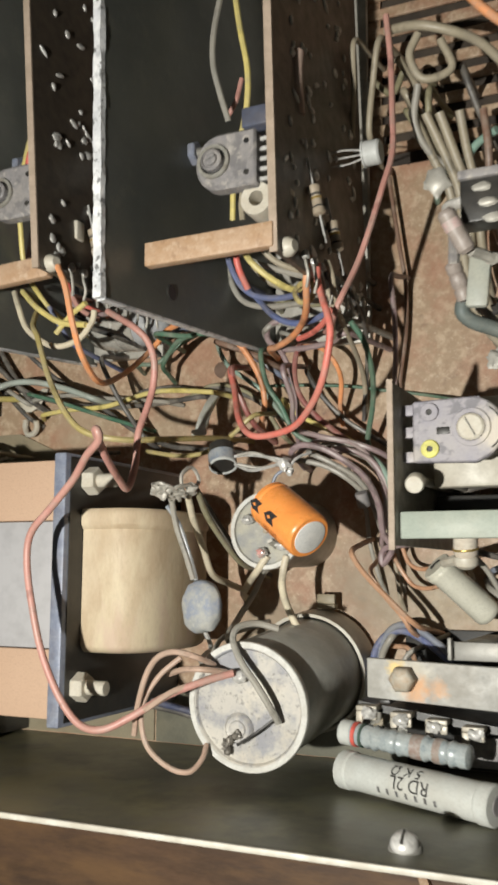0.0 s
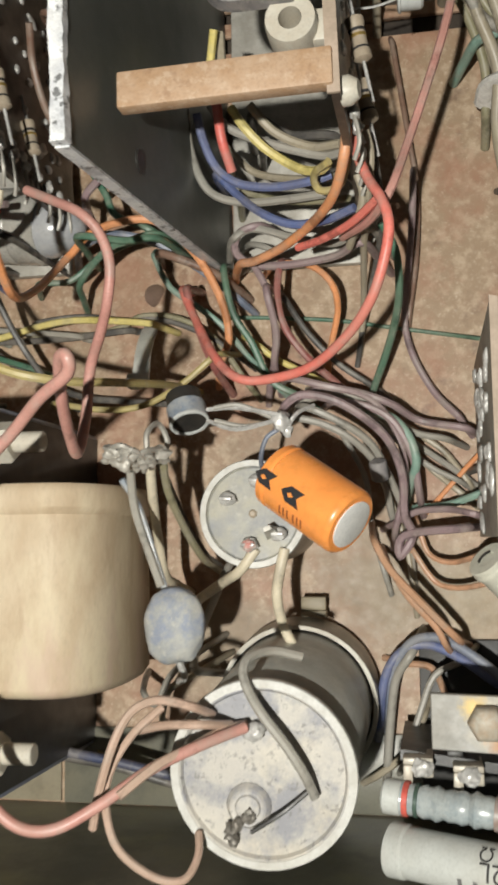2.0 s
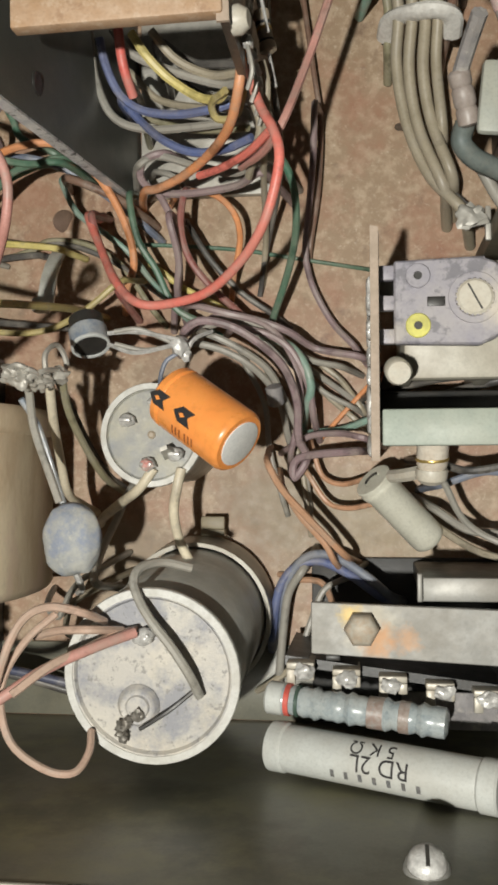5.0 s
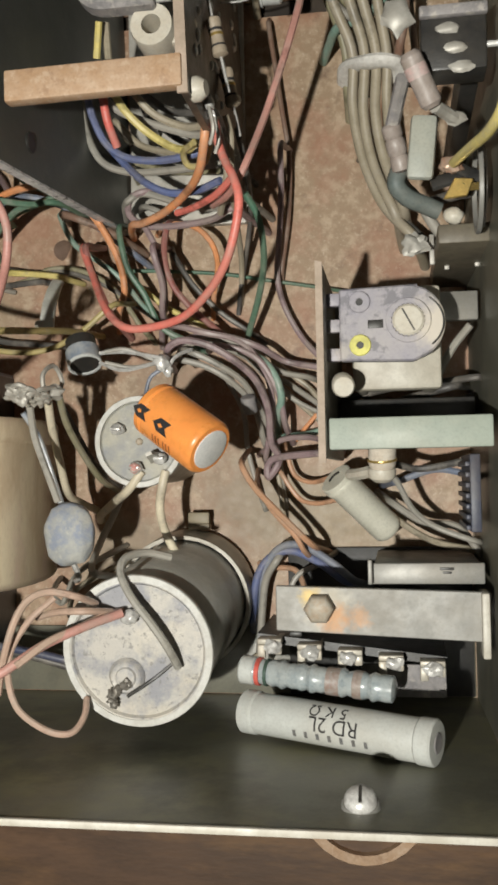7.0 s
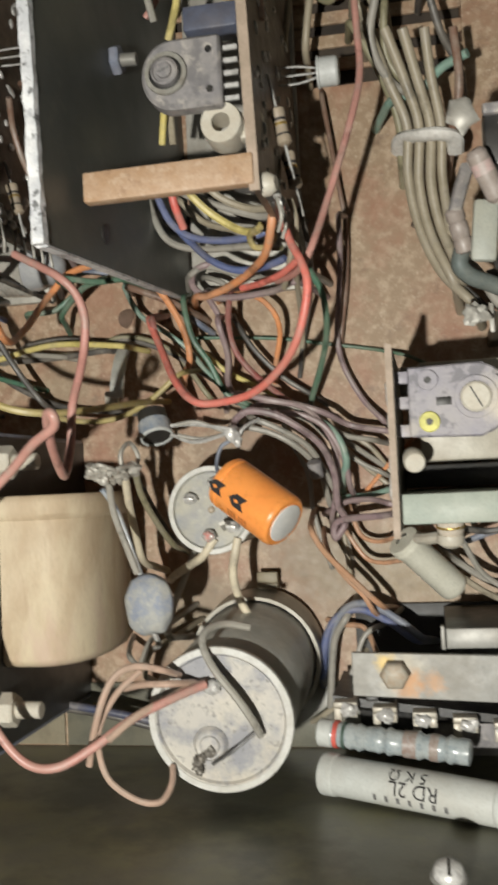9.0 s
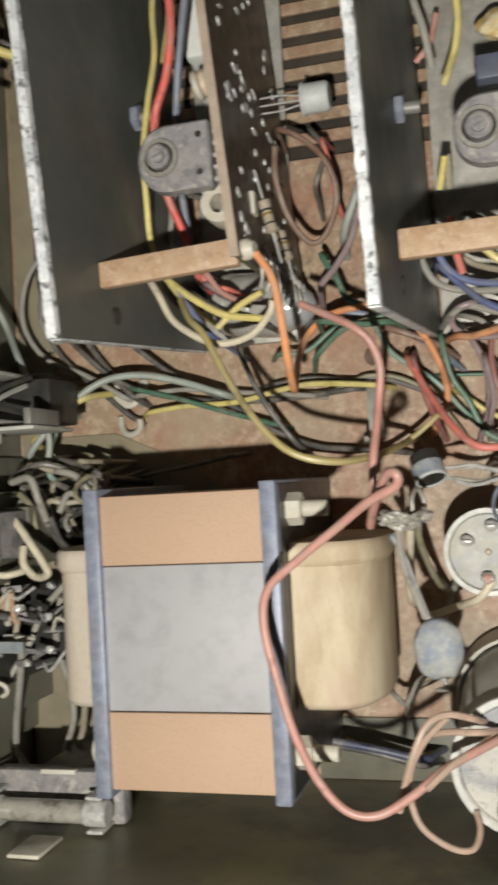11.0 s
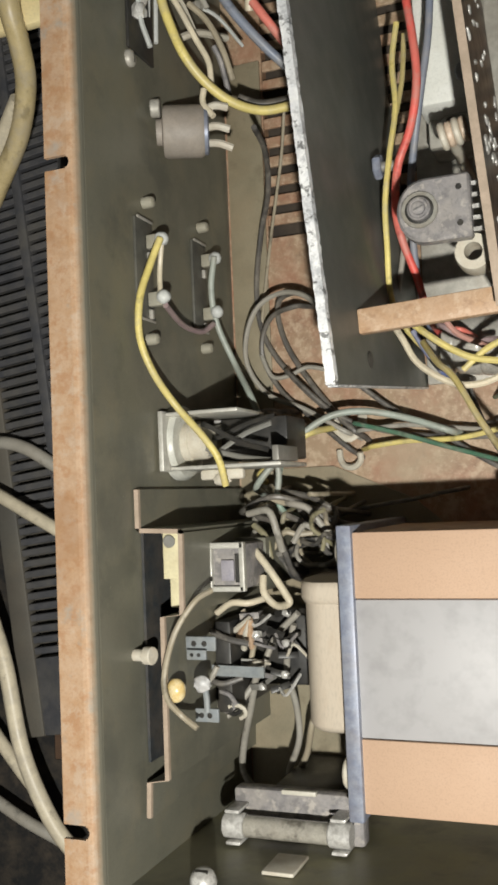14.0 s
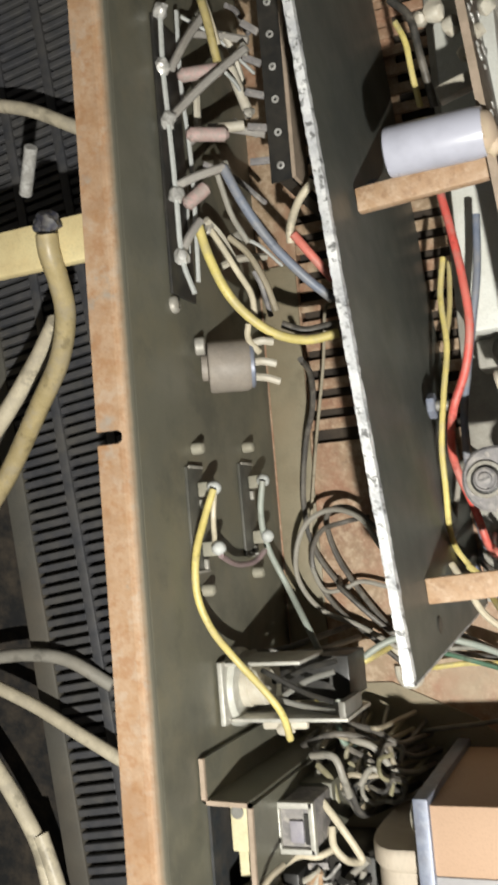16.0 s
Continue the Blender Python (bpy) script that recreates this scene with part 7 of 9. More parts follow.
wire("grey", 1.76, [(-0.1117, 0.0354, 0.0008), (-0.1093, 0.0347, 0.0121), (-0.1064, 0.0339, 0.0220), (-0.0988, 0.0318, 0.0220), (-0.0919, 0.0276, 0.0200), (-0.0869, 0.0212, 0.0140), (-0.0853, 0.0127, 0.0080), (-0.0847, 0.0098, 0.0044), (-0.0843, 0.0073, 0.0008)])
wire("grey", 1.76, [(-0.1082, 0.0382, 0.0008), (-0.1059, 0.0372, 0.0132), (-0.1032, 0.0359, 0.0240), (-0.0963, 0.0327, 0.0240), (-0.0890, 0.0276, 0.0200), (-0.0851, 0.0200, 0.0140), (-0.0817, 0.0102, 0.0080), (-0.0808, -0.0011, 0.0040), (-0.0806, -0.0041, 0.0022), (-0.0804, -0.0066, 0.0008)])
wire("grey", 1.58, [(-0.1054, 0.0435, 0.0008), (-0.1031, 0.0423, 0.0066), (-0.1005, 0.0409, 0.0120), (-0.0943, 0.0376, 0.0120), (-0.0871, 0.0340, 0.0080), (-0.0798, 0.0290, 0.0050), (-0.0689, 0.0211, 0.0050), (-0.0665, 0.0193, 0.0028), (-0.0644, 0.0179, 0.0008)])
wire("beige", 1.58, [(-0.0815, 0.0336, 0.0008), (-0.0795, 0.0321, 0.0022), (-0.0772, 0.0302, 0.0040), (-0.0723, 0.0263, 0.0040), (-0.0677, 0.0198, 0.0050), (-0.0660, 0.0174, 0.0028), (-0.0645, 0.0153, 0.0008)])
wire("beige", 1.58, [(-0.0838, 0.0303, 0.0008), (-0.0820, 0.0286, 0.0022), (-0.0798, 0.0265, 0.0040), (-0.0744, 0.0213, 0.0040), (-0.0691, 0.0167, 0.0050), (-0.0668, 0.0147, 0.0028), (-0.0649, 0.0131, 0.0008)])
wire("orange", 1.23, [(-0.0772, 0.0122, 0.0008), (-0.0754, 0.0140, 0.0028), (-0.0734, 0.0162, 0.0050), (-0.0677, 0.0223, 0.0060), (-0.0641, 0.0258, 0.0080), (-0.0619, 0.0279, 0.0044), (-0.0602, 0.0296, 0.0008)])
wire("teal", 1.76, [(-0.0841, 0.0128, 0.0008), (-0.0816, 0.0130, 0.0044), (-0.0786, 0.0132, 0.0080), (-0.0720, 0.0137, 0.0100), (-0.0651, 0.0159, 0.0140), (-0.0622, 0.0168, 0.0077), (-0.0599, 0.0176, 0.0008)])
wire("maroon", 1.94, [(-0.1323, 0.0700, 0.0008), (-0.1317, 0.0676, 0.0121), (-0.1309, 0.0647, 0.0220), (-0.1283, 0.0551, 0.0200), (-0.1261, 0.0482, 0.0160), (-0.1252, 0.0453, 0.0088), (-0.1244, 0.0430, 0.0008)])
wire("maroon", 1.76, [(-0.1088, 0.0764, 0.0008), (-0.1089, 0.0739, 0.0099), (-0.1091, 0.0709, 0.0180), (-0.1096, 0.0629, 0.0200), (-0.1080, 0.0554, 0.0200), (-0.1035, 0.0488, 0.0180), (-0.0966, 0.0424, 0.0140), (-0.0907, 0.0377, 0.0100), (-0.0884, 0.0358, 0.0055), (-0.0864, 0.0343, 0.0008)])
wire("mauve", 1.76, [(-0.1184, 0.0768, 0.0008), (-0.1173, 0.0746, 0.0099), (-0.1159, 0.0719, 0.0180), (-0.1123, 0.0648, 0.0180), (-0.1111, 0.0576, 0.0160), (-0.1115, 0.0508, 0.0120), (-0.1135, 0.0451, 0.0080), (-0.1145, 0.0423, 0.0044), (-0.1153, 0.0399, 0.0008)])
wire("dark", 1.58, [(-0.1119, 0.0687, 0.0008), (-0.1106, 0.0665, 0.0055), (-0.1090, 0.0640, 0.0100), (-0.1040, 0.0560, 0.0100), (-0.0968, 0.0483, 0.0080), (-0.0894, 0.0432, 0.0060), (-0.0869, 0.0415, 0.0033), (-0.0849, 0.0401, 0.0008)])
wire("yellow", 1.58, [(-0.1215, 0.0578, 0.0008), (-0.1195, 0.0563, 0.0044), (-0.1172, 0.0544, 0.0080), (-0.1121, 0.0503, 0.0080), (-0.1044, 0.0461, 0.0080), (-0.0995, 0.0436, 0.0060), (-0.0968, 0.0422, 0.0033), (-0.0946, 0.0411, 0.0008)])
wire("brown", 2.11, [(-0.1432, 0.0778, 0.0008), (-0.1409, 0.0769, 0.0099), (-0.1381, 0.0757, 0.0180), (-0.1292, 0.0720, 0.0180), (-0.1245, 0.0697, 0.0160), (-0.1218, 0.0684, 0.0088), (-0.1196, 0.0673, 0.0008)])
wire("teal", 1.58, [(-0.1447, 0.0819, 0.0008), (-0.1436, 0.0797, 0.0055), (-0.1422, 0.0770, 0.0100), (-0.1383, 0.0694, 0.0100), (-0.1310, 0.0638, 0.0100), (-0.1249, 0.0587, 0.0080), (-0.1185, 0.0505, 0.0080), (-0.1122, 0.0438, 0.0080), (-0.1101, 0.0416, 0.0044), (-0.1084, 0.0398, 0.0008)])
wire("green", 1.76, [(-0.1635, 0.0668, 0.0008), (-0.1614, 0.0682, 0.0099), (-0.1589, 0.0698, 0.0180), (-0.1504, 0.0753, 0.0240), (-0.1434, 0.0768, 0.0260), (-0.1366, 0.0778, 0.0260), (-0.1336, 0.0782, 0.0143), (-0.1312, 0.0786, 0.0008)])
wire("green", 1.58, [(-0.1767, 0.0714, 0.0008), (-0.1742, 0.0714, 0.0077), (-0.1712, 0.0715, 0.0140), (-0.1631, 0.0717, 0.0140), (-0.1550, 0.0772, 0.0140), (-0.1457, 0.0806, 0.0140), (-0.1429, 0.0816, 0.0077), (-0.1405, 0.0825, 0.0008)])
wire("green", 1.76, [(-0.1574, 0.1021, 0.0008), (-0.1562, 0.0999, 0.0132), (-0.1548, 0.0972, 0.0240), (-0.1510, 0.0900, 0.0220), (-0.1484, 0.0847, 0.0220), (-0.1390, 0.0796, 0.0240), (-0.1364, 0.0782, 0.0132), (-0.1342, 0.0770, 0.0008)])
wire("dark", 1.58, [(-0.1800, 0.0631, 0.0008), (-0.1775, 0.0633, 0.0033), (-0.1745, 0.0635, 0.0060), (-0.1633, 0.0643, 0.0060), (-0.1509, 0.0623, 0.0060), (-0.1427, 0.0626, 0.0060), (-0.1307, 0.0580, 0.0060), (-0.1228, 0.0524, 0.0060), (-0.1204, 0.0507, 0.0033), (-0.1183, 0.0492, 0.0008)])
wire("olive", 1.58, [(-0.1804, 0.0606, 0.0008), (-0.1779, 0.0604, 0.0028), (-0.1749, 0.0603, 0.0050), (-0.1609, 0.0596, 0.0050), (-0.1526, 0.0613, 0.0050), (-0.1468, 0.0635, 0.0060), (-0.1373, 0.0623, 0.0060), (-0.1280, 0.0566, 0.0060), (-0.1203, 0.0457, 0.0060), (-0.1186, 0.0432, 0.0033), (-0.1171, 0.0412, 0.0008)])
wire("mustard", 1.58, [(-0.1718, 0.0414, 0.0008), (-0.1694, 0.0410, 0.0077), (-0.1664, 0.0405, 0.0140), (-0.1531, 0.0382, 0.0160), (-0.1428, 0.0391, 0.0160), (-0.1327, 0.0438, 0.0180), (-0.1251, 0.0497, 0.0180), (-0.1227, 0.0515, 0.0099), (-0.1208, 0.0531, 0.0008)])
wire("grey", 1.58, [(-0.1106, 0.0365, 0.0008), (-0.1081, 0.0370, 0.0099), (-0.1052, 0.0376, 0.0180), (-0.0963, 0.0395, 0.0180), (-0.0873, 0.0362, 0.0160), (-0.0799, 0.0306, 0.0140), (-0.0724, 0.0289, 0.0120), (-0.0695, 0.0282, 0.0066), (-0.0670, 0.0277, 0.0008)])
wire("mauve", 1.58, [(-0.1137, 0.0337, 0.0008), (-0.1114, 0.0347, 0.0110), (-0.1087, 0.0360, 0.0200), (-0.1001, 0.0400, 0.0220), (-0.0896, 0.0382, 0.0200), (-0.0832, 0.0304, 0.0180), (-0.0814, 0.0197, 0.0160), (-0.0840, 0.0090, 0.0120), (-0.0847, 0.0061, 0.0066), (-0.0853, 0.0037, 0.0008)])
wire("grey", 1.41, [(-0.0953, 0.0419, 0.0008), (-0.0936, 0.0401, 0.0055), (-0.0916, 0.0379, 0.0100), (-0.0838, 0.0295, 0.0100), (-0.0762, 0.0230, 0.0080), (-0.0700, 0.0196, 0.0080), (-0.0674, 0.0182, 0.0044), (-0.0652, 0.0170, 0.0008)])
wire("grey", 1.41, [(-0.0984, 0.0353, 0.0008), (-0.0973, 0.0331, 0.0033), (-0.0960, 0.0304, 0.0060), (-0.0912, 0.0205, 0.0060), (-0.0901, 0.0092, 0.0050), (-0.0873, -0.0022, 0.0040), (-0.0866, -0.0051, 0.0022), (-0.0860, -0.0075, 0.0008)])
wire("beige", 1.41, [(-0.0915, 0.0304, 0.0008), (-0.0906, 0.0281, 0.0033), (-0.0895, 0.0253, 0.0060), (-0.0849, 0.0138, 0.0060), (-0.0819, 0.0041, 0.0060), (-0.0807, -0.0071, 0.0050), (-0.0804, -0.0101, 0.0028), (-0.0801, -0.0126, 0.0008)])
wire("tan", 1.67, [(-0.0903, 0.0101, 0.0008), (-0.0892, 0.0079, 0.0165), (-0.0878, 0.0052, 0.0300), (-0.0849, -0.0005, 0.0280), (-0.0794, -0.0068, 0.0260), (-0.0717, -0.0151, 0.0220), (-0.0697, -0.0173, 0.0121), (-0.0680, -0.0191, 0.0008)])
wire("tan", 1.5, [(-0.0880, 0.0042, 0.0008), (-0.0867, 0.0021, 0.0110), (-0.0852, -0.0005, 0.0200), (-0.0814, -0.0069, 0.0200), (-0.0759, -0.0131, 0.0200), (-0.0737, -0.0174, 0.0180), (-0.0723, -0.0201, 0.0099), (-0.0712, -0.0223, 0.0008)])
wire("tan", 1.32, [(-0.0833, 0.0074, 0.0008), (-0.0819, 0.0054, 0.0055), (-0.0802, 0.0029, 0.0100), (-0.0756, -0.0038, 0.0100), (-0.0705, -0.0052, 0.0120), (-0.0639, -0.0039, 0.0160), (-0.0610, -0.0033, 0.0088), (-0.0585, -0.0028, 0.0008)])
wire("blue", 2.2, [(-0.0902, -0.0411, 0.0008), (-0.0898, -0.0387, 0.0044), (-0.0893, -0.0357, 0.0080), (-0.0875, -0.0252, 0.0100), (-0.0834, -0.0194, 0.0110), (-0.0774, -0.0179, 0.0120), (-0.0701, -0.0209, 0.0140), (-0.0634, -0.0254, 0.0160), (-0.0609, -0.0271, 0.0088), (-0.0588, -0.0285, 0.0008)])
wire("slate", 2.11, [(-0.0884, -0.0391, 0.0008), (-0.0879, -0.0367, 0.0033), (-0.0874, -0.0337, 0.0060), (-0.0855, -0.0234, 0.0100), (-0.0810, -0.0171, 0.0120), (-0.0746, -0.0163, 0.0140), (-0.0668, -0.0206, 0.0160), (-0.0614, -0.0251, 0.0160), (-0.0591, -0.0270, 0.0088), (-0.0572, -0.0286, 0.0008)])
wire("grey", 2.11, [(-0.0884, -0.0512, 0.0008), (-0.0881, -0.0487, 0.0033), (-0.0878, -0.0457, 0.0060), (-0.0866, -0.0345, 0.0080), (-0.0851, -0.0258, 0.0100), (-0.0816, -0.0201, 0.0120), (-0.0800, -0.0175, 0.0066), (-0.0787, -0.0154, 0.0008)])
wire("tan", 1.58, [(-0.0883, -0.0222, 0.0008), (-0.0858, -0.0225, 0.0033), (-0.0828, -0.0229, 0.0060), (-0.0769, -0.0237, 0.0080), (-0.0737, -0.0304, 0.0100), (-0.0724, -0.0331, 0.0055), (-0.0713, -0.0354, 0.0008)])
wire("grey", 1.58, [(-0.0854, -0.0491, 0.0008), (-0.0846, -0.0467, 0.0066), (-0.0836, -0.0439, 0.0120), (-0.0797, -0.0323, 0.0120), (-0.0765, -0.0248, 0.0120), (-0.0711, -0.0218, 0.0120), (-0.0685, -0.0203, 0.0066), (-0.0663, -0.0191, 0.0008)])
wire("beige", 1.76, [(-0.0940, -0.0515, 0.0008), (-0.0921, -0.0500, 0.0033), (-0.0897, -0.0481, 0.0060), (-0.0835, -0.0432, 0.0060), (-0.0797, -0.0356, 0.0080), (-0.0784, -0.0329, 0.0044), (-0.0772, -0.0307, 0.0008)])
wire("cream", 2.29, [(-0.1128, 0.0044, 0.0340), (-0.1166, -0.0003, 0.0330), (-0.1219, -0.0031, 0.0260), (-0.1298, -0.0071, 0.0140), (-0.1325, -0.0085, 0.0077), (-0.1347, -0.0096, 0.0008)])
wire("cream", 2.29, [(-0.1066, 0.0043, 0.0340), (-0.1076, 0.0002, 0.0340), (-0.1088, -0.0054, 0.0320), (-0.1083, -0.0119, 0.0280), (-0.1055, -0.0189, 0.0240), (-0.1044, -0.0217, 0.0132), (-0.1035, -0.0240, 0.0008)])
wire("grey", 1.85, [(-0.1005, -0.0156, 0.0546), (-0.1057, -0.0143, 0.0571), (-0.1091, -0.0150, 0.0610), (-0.1100, -0.0172, 0.0630), (-0.1090, -0.0203, 0.0640), (-0.1063, -0.0244, 0.0650), (-0.1024, -0.0293, 0.0650), (-0.0993, -0.0344, 0.0640), (-0.0977, -0.0392, 0.0610)])
wire("peach", 1.63, [(-0.1160, -0.0252, 0.0620), (-0.1184, -0.0228, 0.0680), (-0.1238, -0.0215, 0.0700), (-0.1278, -0.0230, 0.0720), (-0.1307, -0.0278, 0.0730), (-0.1337, -0.0362, 0.0720), (-0.1358, -0.0437, 0.0700)])
wire("peach", 1.63, [(-0.1125, -0.0269, 0.0620), (-0.1167, -0.0259, 0.0680), (-0.1235, -0.0265, 0.0660), (-0.1298, -0.0283, 0.0620)])
wire("peach", 1.63, [(-0.1096, -0.0267, 0.0620), (-0.1138, -0.0276, 0.0648), (-0.1180, -0.0295, 0.0692), (-0.1228, -0.0316, 0.0736), (-0.1286, -0.0361, 0.0772)])
wire("pink", 2.05, [(-0.1095, -0.0269, 0.0640), (-0.1160, -0.0290, 0.0688), (-0.1240, -0.0324, 0.0732), (-0.1319, -0.0376, 0.0776), (-0.1392, -0.0411, 0.0802), (-0.1459, -0.0401, 0.0810), (-0.1517, -0.0334, 0.0820), (-0.1561, -0.0225, 0.0840), (-0.1590, -0.0107, 0.0850), (-0.1614, 0.0013, 0.0850), (-0.1597, 0.0096, 0.0860), (-0.1520, 0.0161, 0.0880), (-0.1422, 0.0230, 0.0920), (-0.1345, 0.0282, 0.0975), (-0.1283, 0.0312, 0.1015), (-0.1279, 0.0336, 0.1030), (-0.1302, 0.0334, 0.1000), (-0.1338, 0.0288, 0.0900), (-0.1368, 0.0242, 0.0790), (-0.1381, 0.0222, 0.0722), (-0.1378, 0.0290, 0.0690), (-0.1370, 0.0380, 0.0690), (-0.1362, 0.0453, 0.0660), (-0.1355, 0.0521, 0.0640), (-0.1347, 0.0591, 0.0650), (-0.1364, 0.0649, 0.0660), (-0.1400, 0.0689, 0.0670), (-0.1462, 0.0727, 0.0640), (-0.1541, 0.0772, 0.0600)])
wire("peach", 1.48, [(-0.1242, -0.0233, 0.0660), (-0.1291, -0.0278, 0.0680), (-0.1325, -0.0337, 0.0700), (-0.1331, -0.0394, 0.0710), (-0.1309, -0.0465, 0.0710), (-0.1249, -0.0512, 0.0700), (-0.1201, -0.0522, 0.0680), (-0.1184, -0.0495, 0.0640), (-0.1192, -0.0466, 0.0600)])
wire("dark", 2.11, [(-0.1774, -0.0427, 0.0008), (-0.1750, -0.0431, 0.0077), (-0.1720, -0.0435, 0.0140), (-0.1604, -0.0451, 0.0140), (-0.1502, -0.0467, 0.0140), (-0.1370, -0.0506, 0.0120), (-0.1341, -0.0515, 0.0066), (-0.1317, -0.0522, 0.0008)])
wire("navy", 2.29, [(-0.1769, -0.0404, 0.0008), (-0.1745, -0.0408, 0.0099), (-0.1715, -0.0412, 0.0180), (-0.1627, -0.0425, 0.0180), (-0.1502, -0.0444, 0.0180), (-0.1360, -0.0477, 0.0160), (-0.1331, -0.0484, 0.0088), (-0.1306, -0.0489, 0.0008)])
wire("mustard", 1.41, [(-0.1601, -0.0463, 0.0008), (-0.1576, -0.0467, 0.0044), (-0.1547, -0.0473, 0.0080), (-0.1457, -0.0490, 0.0080), (-0.1393, -0.0495, 0.0080), (-0.1363, -0.0497, 0.0044), (-0.1338, -0.0499, 0.0008)])
wire("grey", 1.76, [(-0.1339, 0.0199, 0.0550), (-0.1340, 0.0129, 0.0520), (-0.1323, 0.0058, 0.0500), (-0.1291, -0.0028, 0.0500)])
wire("cream", 2.11, [(-0.1314, 0.0221, 0.0500), (-0.1326, 0.0149, 0.0440), (-0.1345, 0.0072, 0.0340), (-0.1352, -0.0012, 0.0260), (-0.1354, -0.0042, 0.0143), (-0.1357, -0.0067, 0.0008)])
wire("olive", 1.76, [(-0.1293, 0.0232, 0.0480), (-0.1306, 0.0171, 0.0400), (-0.1298, 0.0104, 0.0320), (-0.1280, 0.0030, 0.0220), (-0.1273, 0.0001, 0.0121), (-0.1267, -0.0023, 0.0008)])
wire("dark", 1.76, [(-0.1322, 0.0245, 0.0440), (-0.1321, 0.0183, 0.0340), (-0.1310, 0.0102, 0.0240), (-0.1282, 0.0034, 0.0180), (-0.1271, 0.0006, 0.0099), (-0.1261, -0.0017, 0.0008)])
wire("grey", 1.94, [(-0.1269, -0.0264, 0.0008), (-0.1273, -0.0240, 0.0165), (-0.1277, -0.0210, 0.0300), (-0.1286, -0.0147, 0.0200), (-0.1271, -0.0074, 0.0120), (-0.1249, -0.0014, 0.0100), (-0.1239, 0.0014, 0.0055), (-0.1230, 0.0038, 0.0008)])
wire("beige", 1.58, [(-0.1409, -0.0394, 0.0008), (-0.1401, -0.0371, 0.0088), (-0.1390, -0.0343, 0.0160), (-0.1366, -0.0279, 0.0180), (-0.1300, -0.0240, 0.0200), (-0.1274, -0.0225, 0.0110), (-0.1253, -0.0212, 0.0008)])
wire("grey", 1.58, [(-0.1470, -0.0262, 0.0008), (-0.1448, -0.0273, 0.0110), (-0.1421, -0.0287, 0.0200), (-0.1386, -0.0305, 0.0220), (-0.1350, -0.0244, 0.0240), (-0.1309, -0.0206, 0.0260), (-0.1287, -0.0186, 0.0143), (-0.1269, -0.0169, 0.0008)])
wire("grey", 1.06, [(-0.1208, 0.0344, 0.0380), (-0.1152, 0.0348, 0.0380), (-0.1088, 0.0322, 0.0360)])
wire("grey", 1.06, [(-0.1208, 0.0317, 0.0380), (-0.1145, 0.0305, 0.0360), (-0.1079, 0.0315, 0.0350)])
wire("slate", 1.06, [(-0.1075, 0.0299, 0.0340), (-0.1103, 0.0278, 0.0340), (-0.1115, 0.0234, 0.0340), (-0.1102, 0.0199, 0.0360)])
wire("beige", 2.82, [(-0.0690, 0.1414, 0.0008), (-0.0682, 0.1391, 0.0165), (-0.0671, 0.1363, 0.0300), (-0.0620, 0.1227, 0.0260), (-0.0579, 0.1118, 0.0220), (-0.0583, 0.0996, 0.0180), (-0.0561, 0.0862, 0.0160), (-0.0510, 0.0734, 0.0160), (-0.0435, 0.0640, 0.0180), (-0.0416, 0.0617, 0.0099), (-0.0401, 0.0597, 0.0008)])
wire("beige", 2.82, [(-0.0623, 0.1336, 0.0340), (-0.0577, 0.1212, 0.0280), (-0.0548, 0.1107, 0.0240), (-0.0555, 0.0971, 0.0200), (-0.0533, 0.0838, 0.0180), (-0.0477, 0.0696, 0.0180), (-0.0466, 0.0668, 0.0099), (-0.0457, 0.0645, 0.0008)])
wire("beige", 2.82, [(-0.0578, 0.1320, 0.0360), (-0.0544, 0.1199, 0.0300), (-0.0518, 0.1099, 0.0250), (-0.0524, 0.0961, 0.0220), (-0.0505, 0.0845, 0.0200), (-0.0461, 0.0720, 0.0200), (-0.0451, 0.0692, 0.0110), (-0.0443, 0.0668, 0.0008)])
wire("beige", 2.64, [(-0.0523, 0.1323, 0.0340), (-0.0511, 0.1210, 0.0300), (-0.0491, 0.1092, 0.0260), (-0.0494, 0.0973, 0.0220), (-0.0480, 0.0827, 0.0200), (-0.0477, 0.0797, 0.0110), (-0.0475, 0.0772, 0.0008)])
wire("olive", 2.29, [(-0.0738, 0.1471, 0.0008), (-0.0727, 0.1449, 0.0110), (-0.0713, 0.1422, 0.0200), (-0.0649, 0.1299, 0.0180), (-0.0603, 0.1170, 0.0140), (-0.0601, 0.1075, 0.0100), (-0.0600, 0.1045, 0.0055), (-0.0600, 0.1020, 0.0008)])
wire("brown", 2.29, [(-0.0452, 0.1304, 0.0360), (-0.0443, 0.1169, 0.0340), (-0.0462, 0.1081, 0.0280), (-0.0468, 0.1052, 0.0154), (-0.0474, 0.1027, 0.0008)])
wire("yellow", 2.11, [(-0.0287, 0.0895, 0.1030), (-0.0287, 0.0792, 0.1040), (-0.0289, 0.0723, 0.1040), (-0.0295, 0.0654, 0.1030), (-0.0313, 0.0632, 0.0950), (-0.0339, 0.0650, 0.0800), (-0.0358, 0.0671, 0.0660)])
wire("dark", 1.76, [(-0.0576, 0.0907, 0.0008), (-0.0565, 0.0885, 0.0066), (-0.0552, 0.0858, 0.0120), (-0.0493, 0.0738, 0.0140), (-0.0420, 0.0651, 0.0160), (-0.0377, 0.0599, 0.0180), (-0.0358, 0.0576, 0.0099), (-0.0342, 0.0557, 0.0008)])
wire("grey", 2.64, [(-0.0467, 0.0706, 0.0440), (-0.0428, 0.0662, 0.0440), (-0.0391, 0.0603, 0.0420), (-0.0358, 0.0564, 0.0400)])
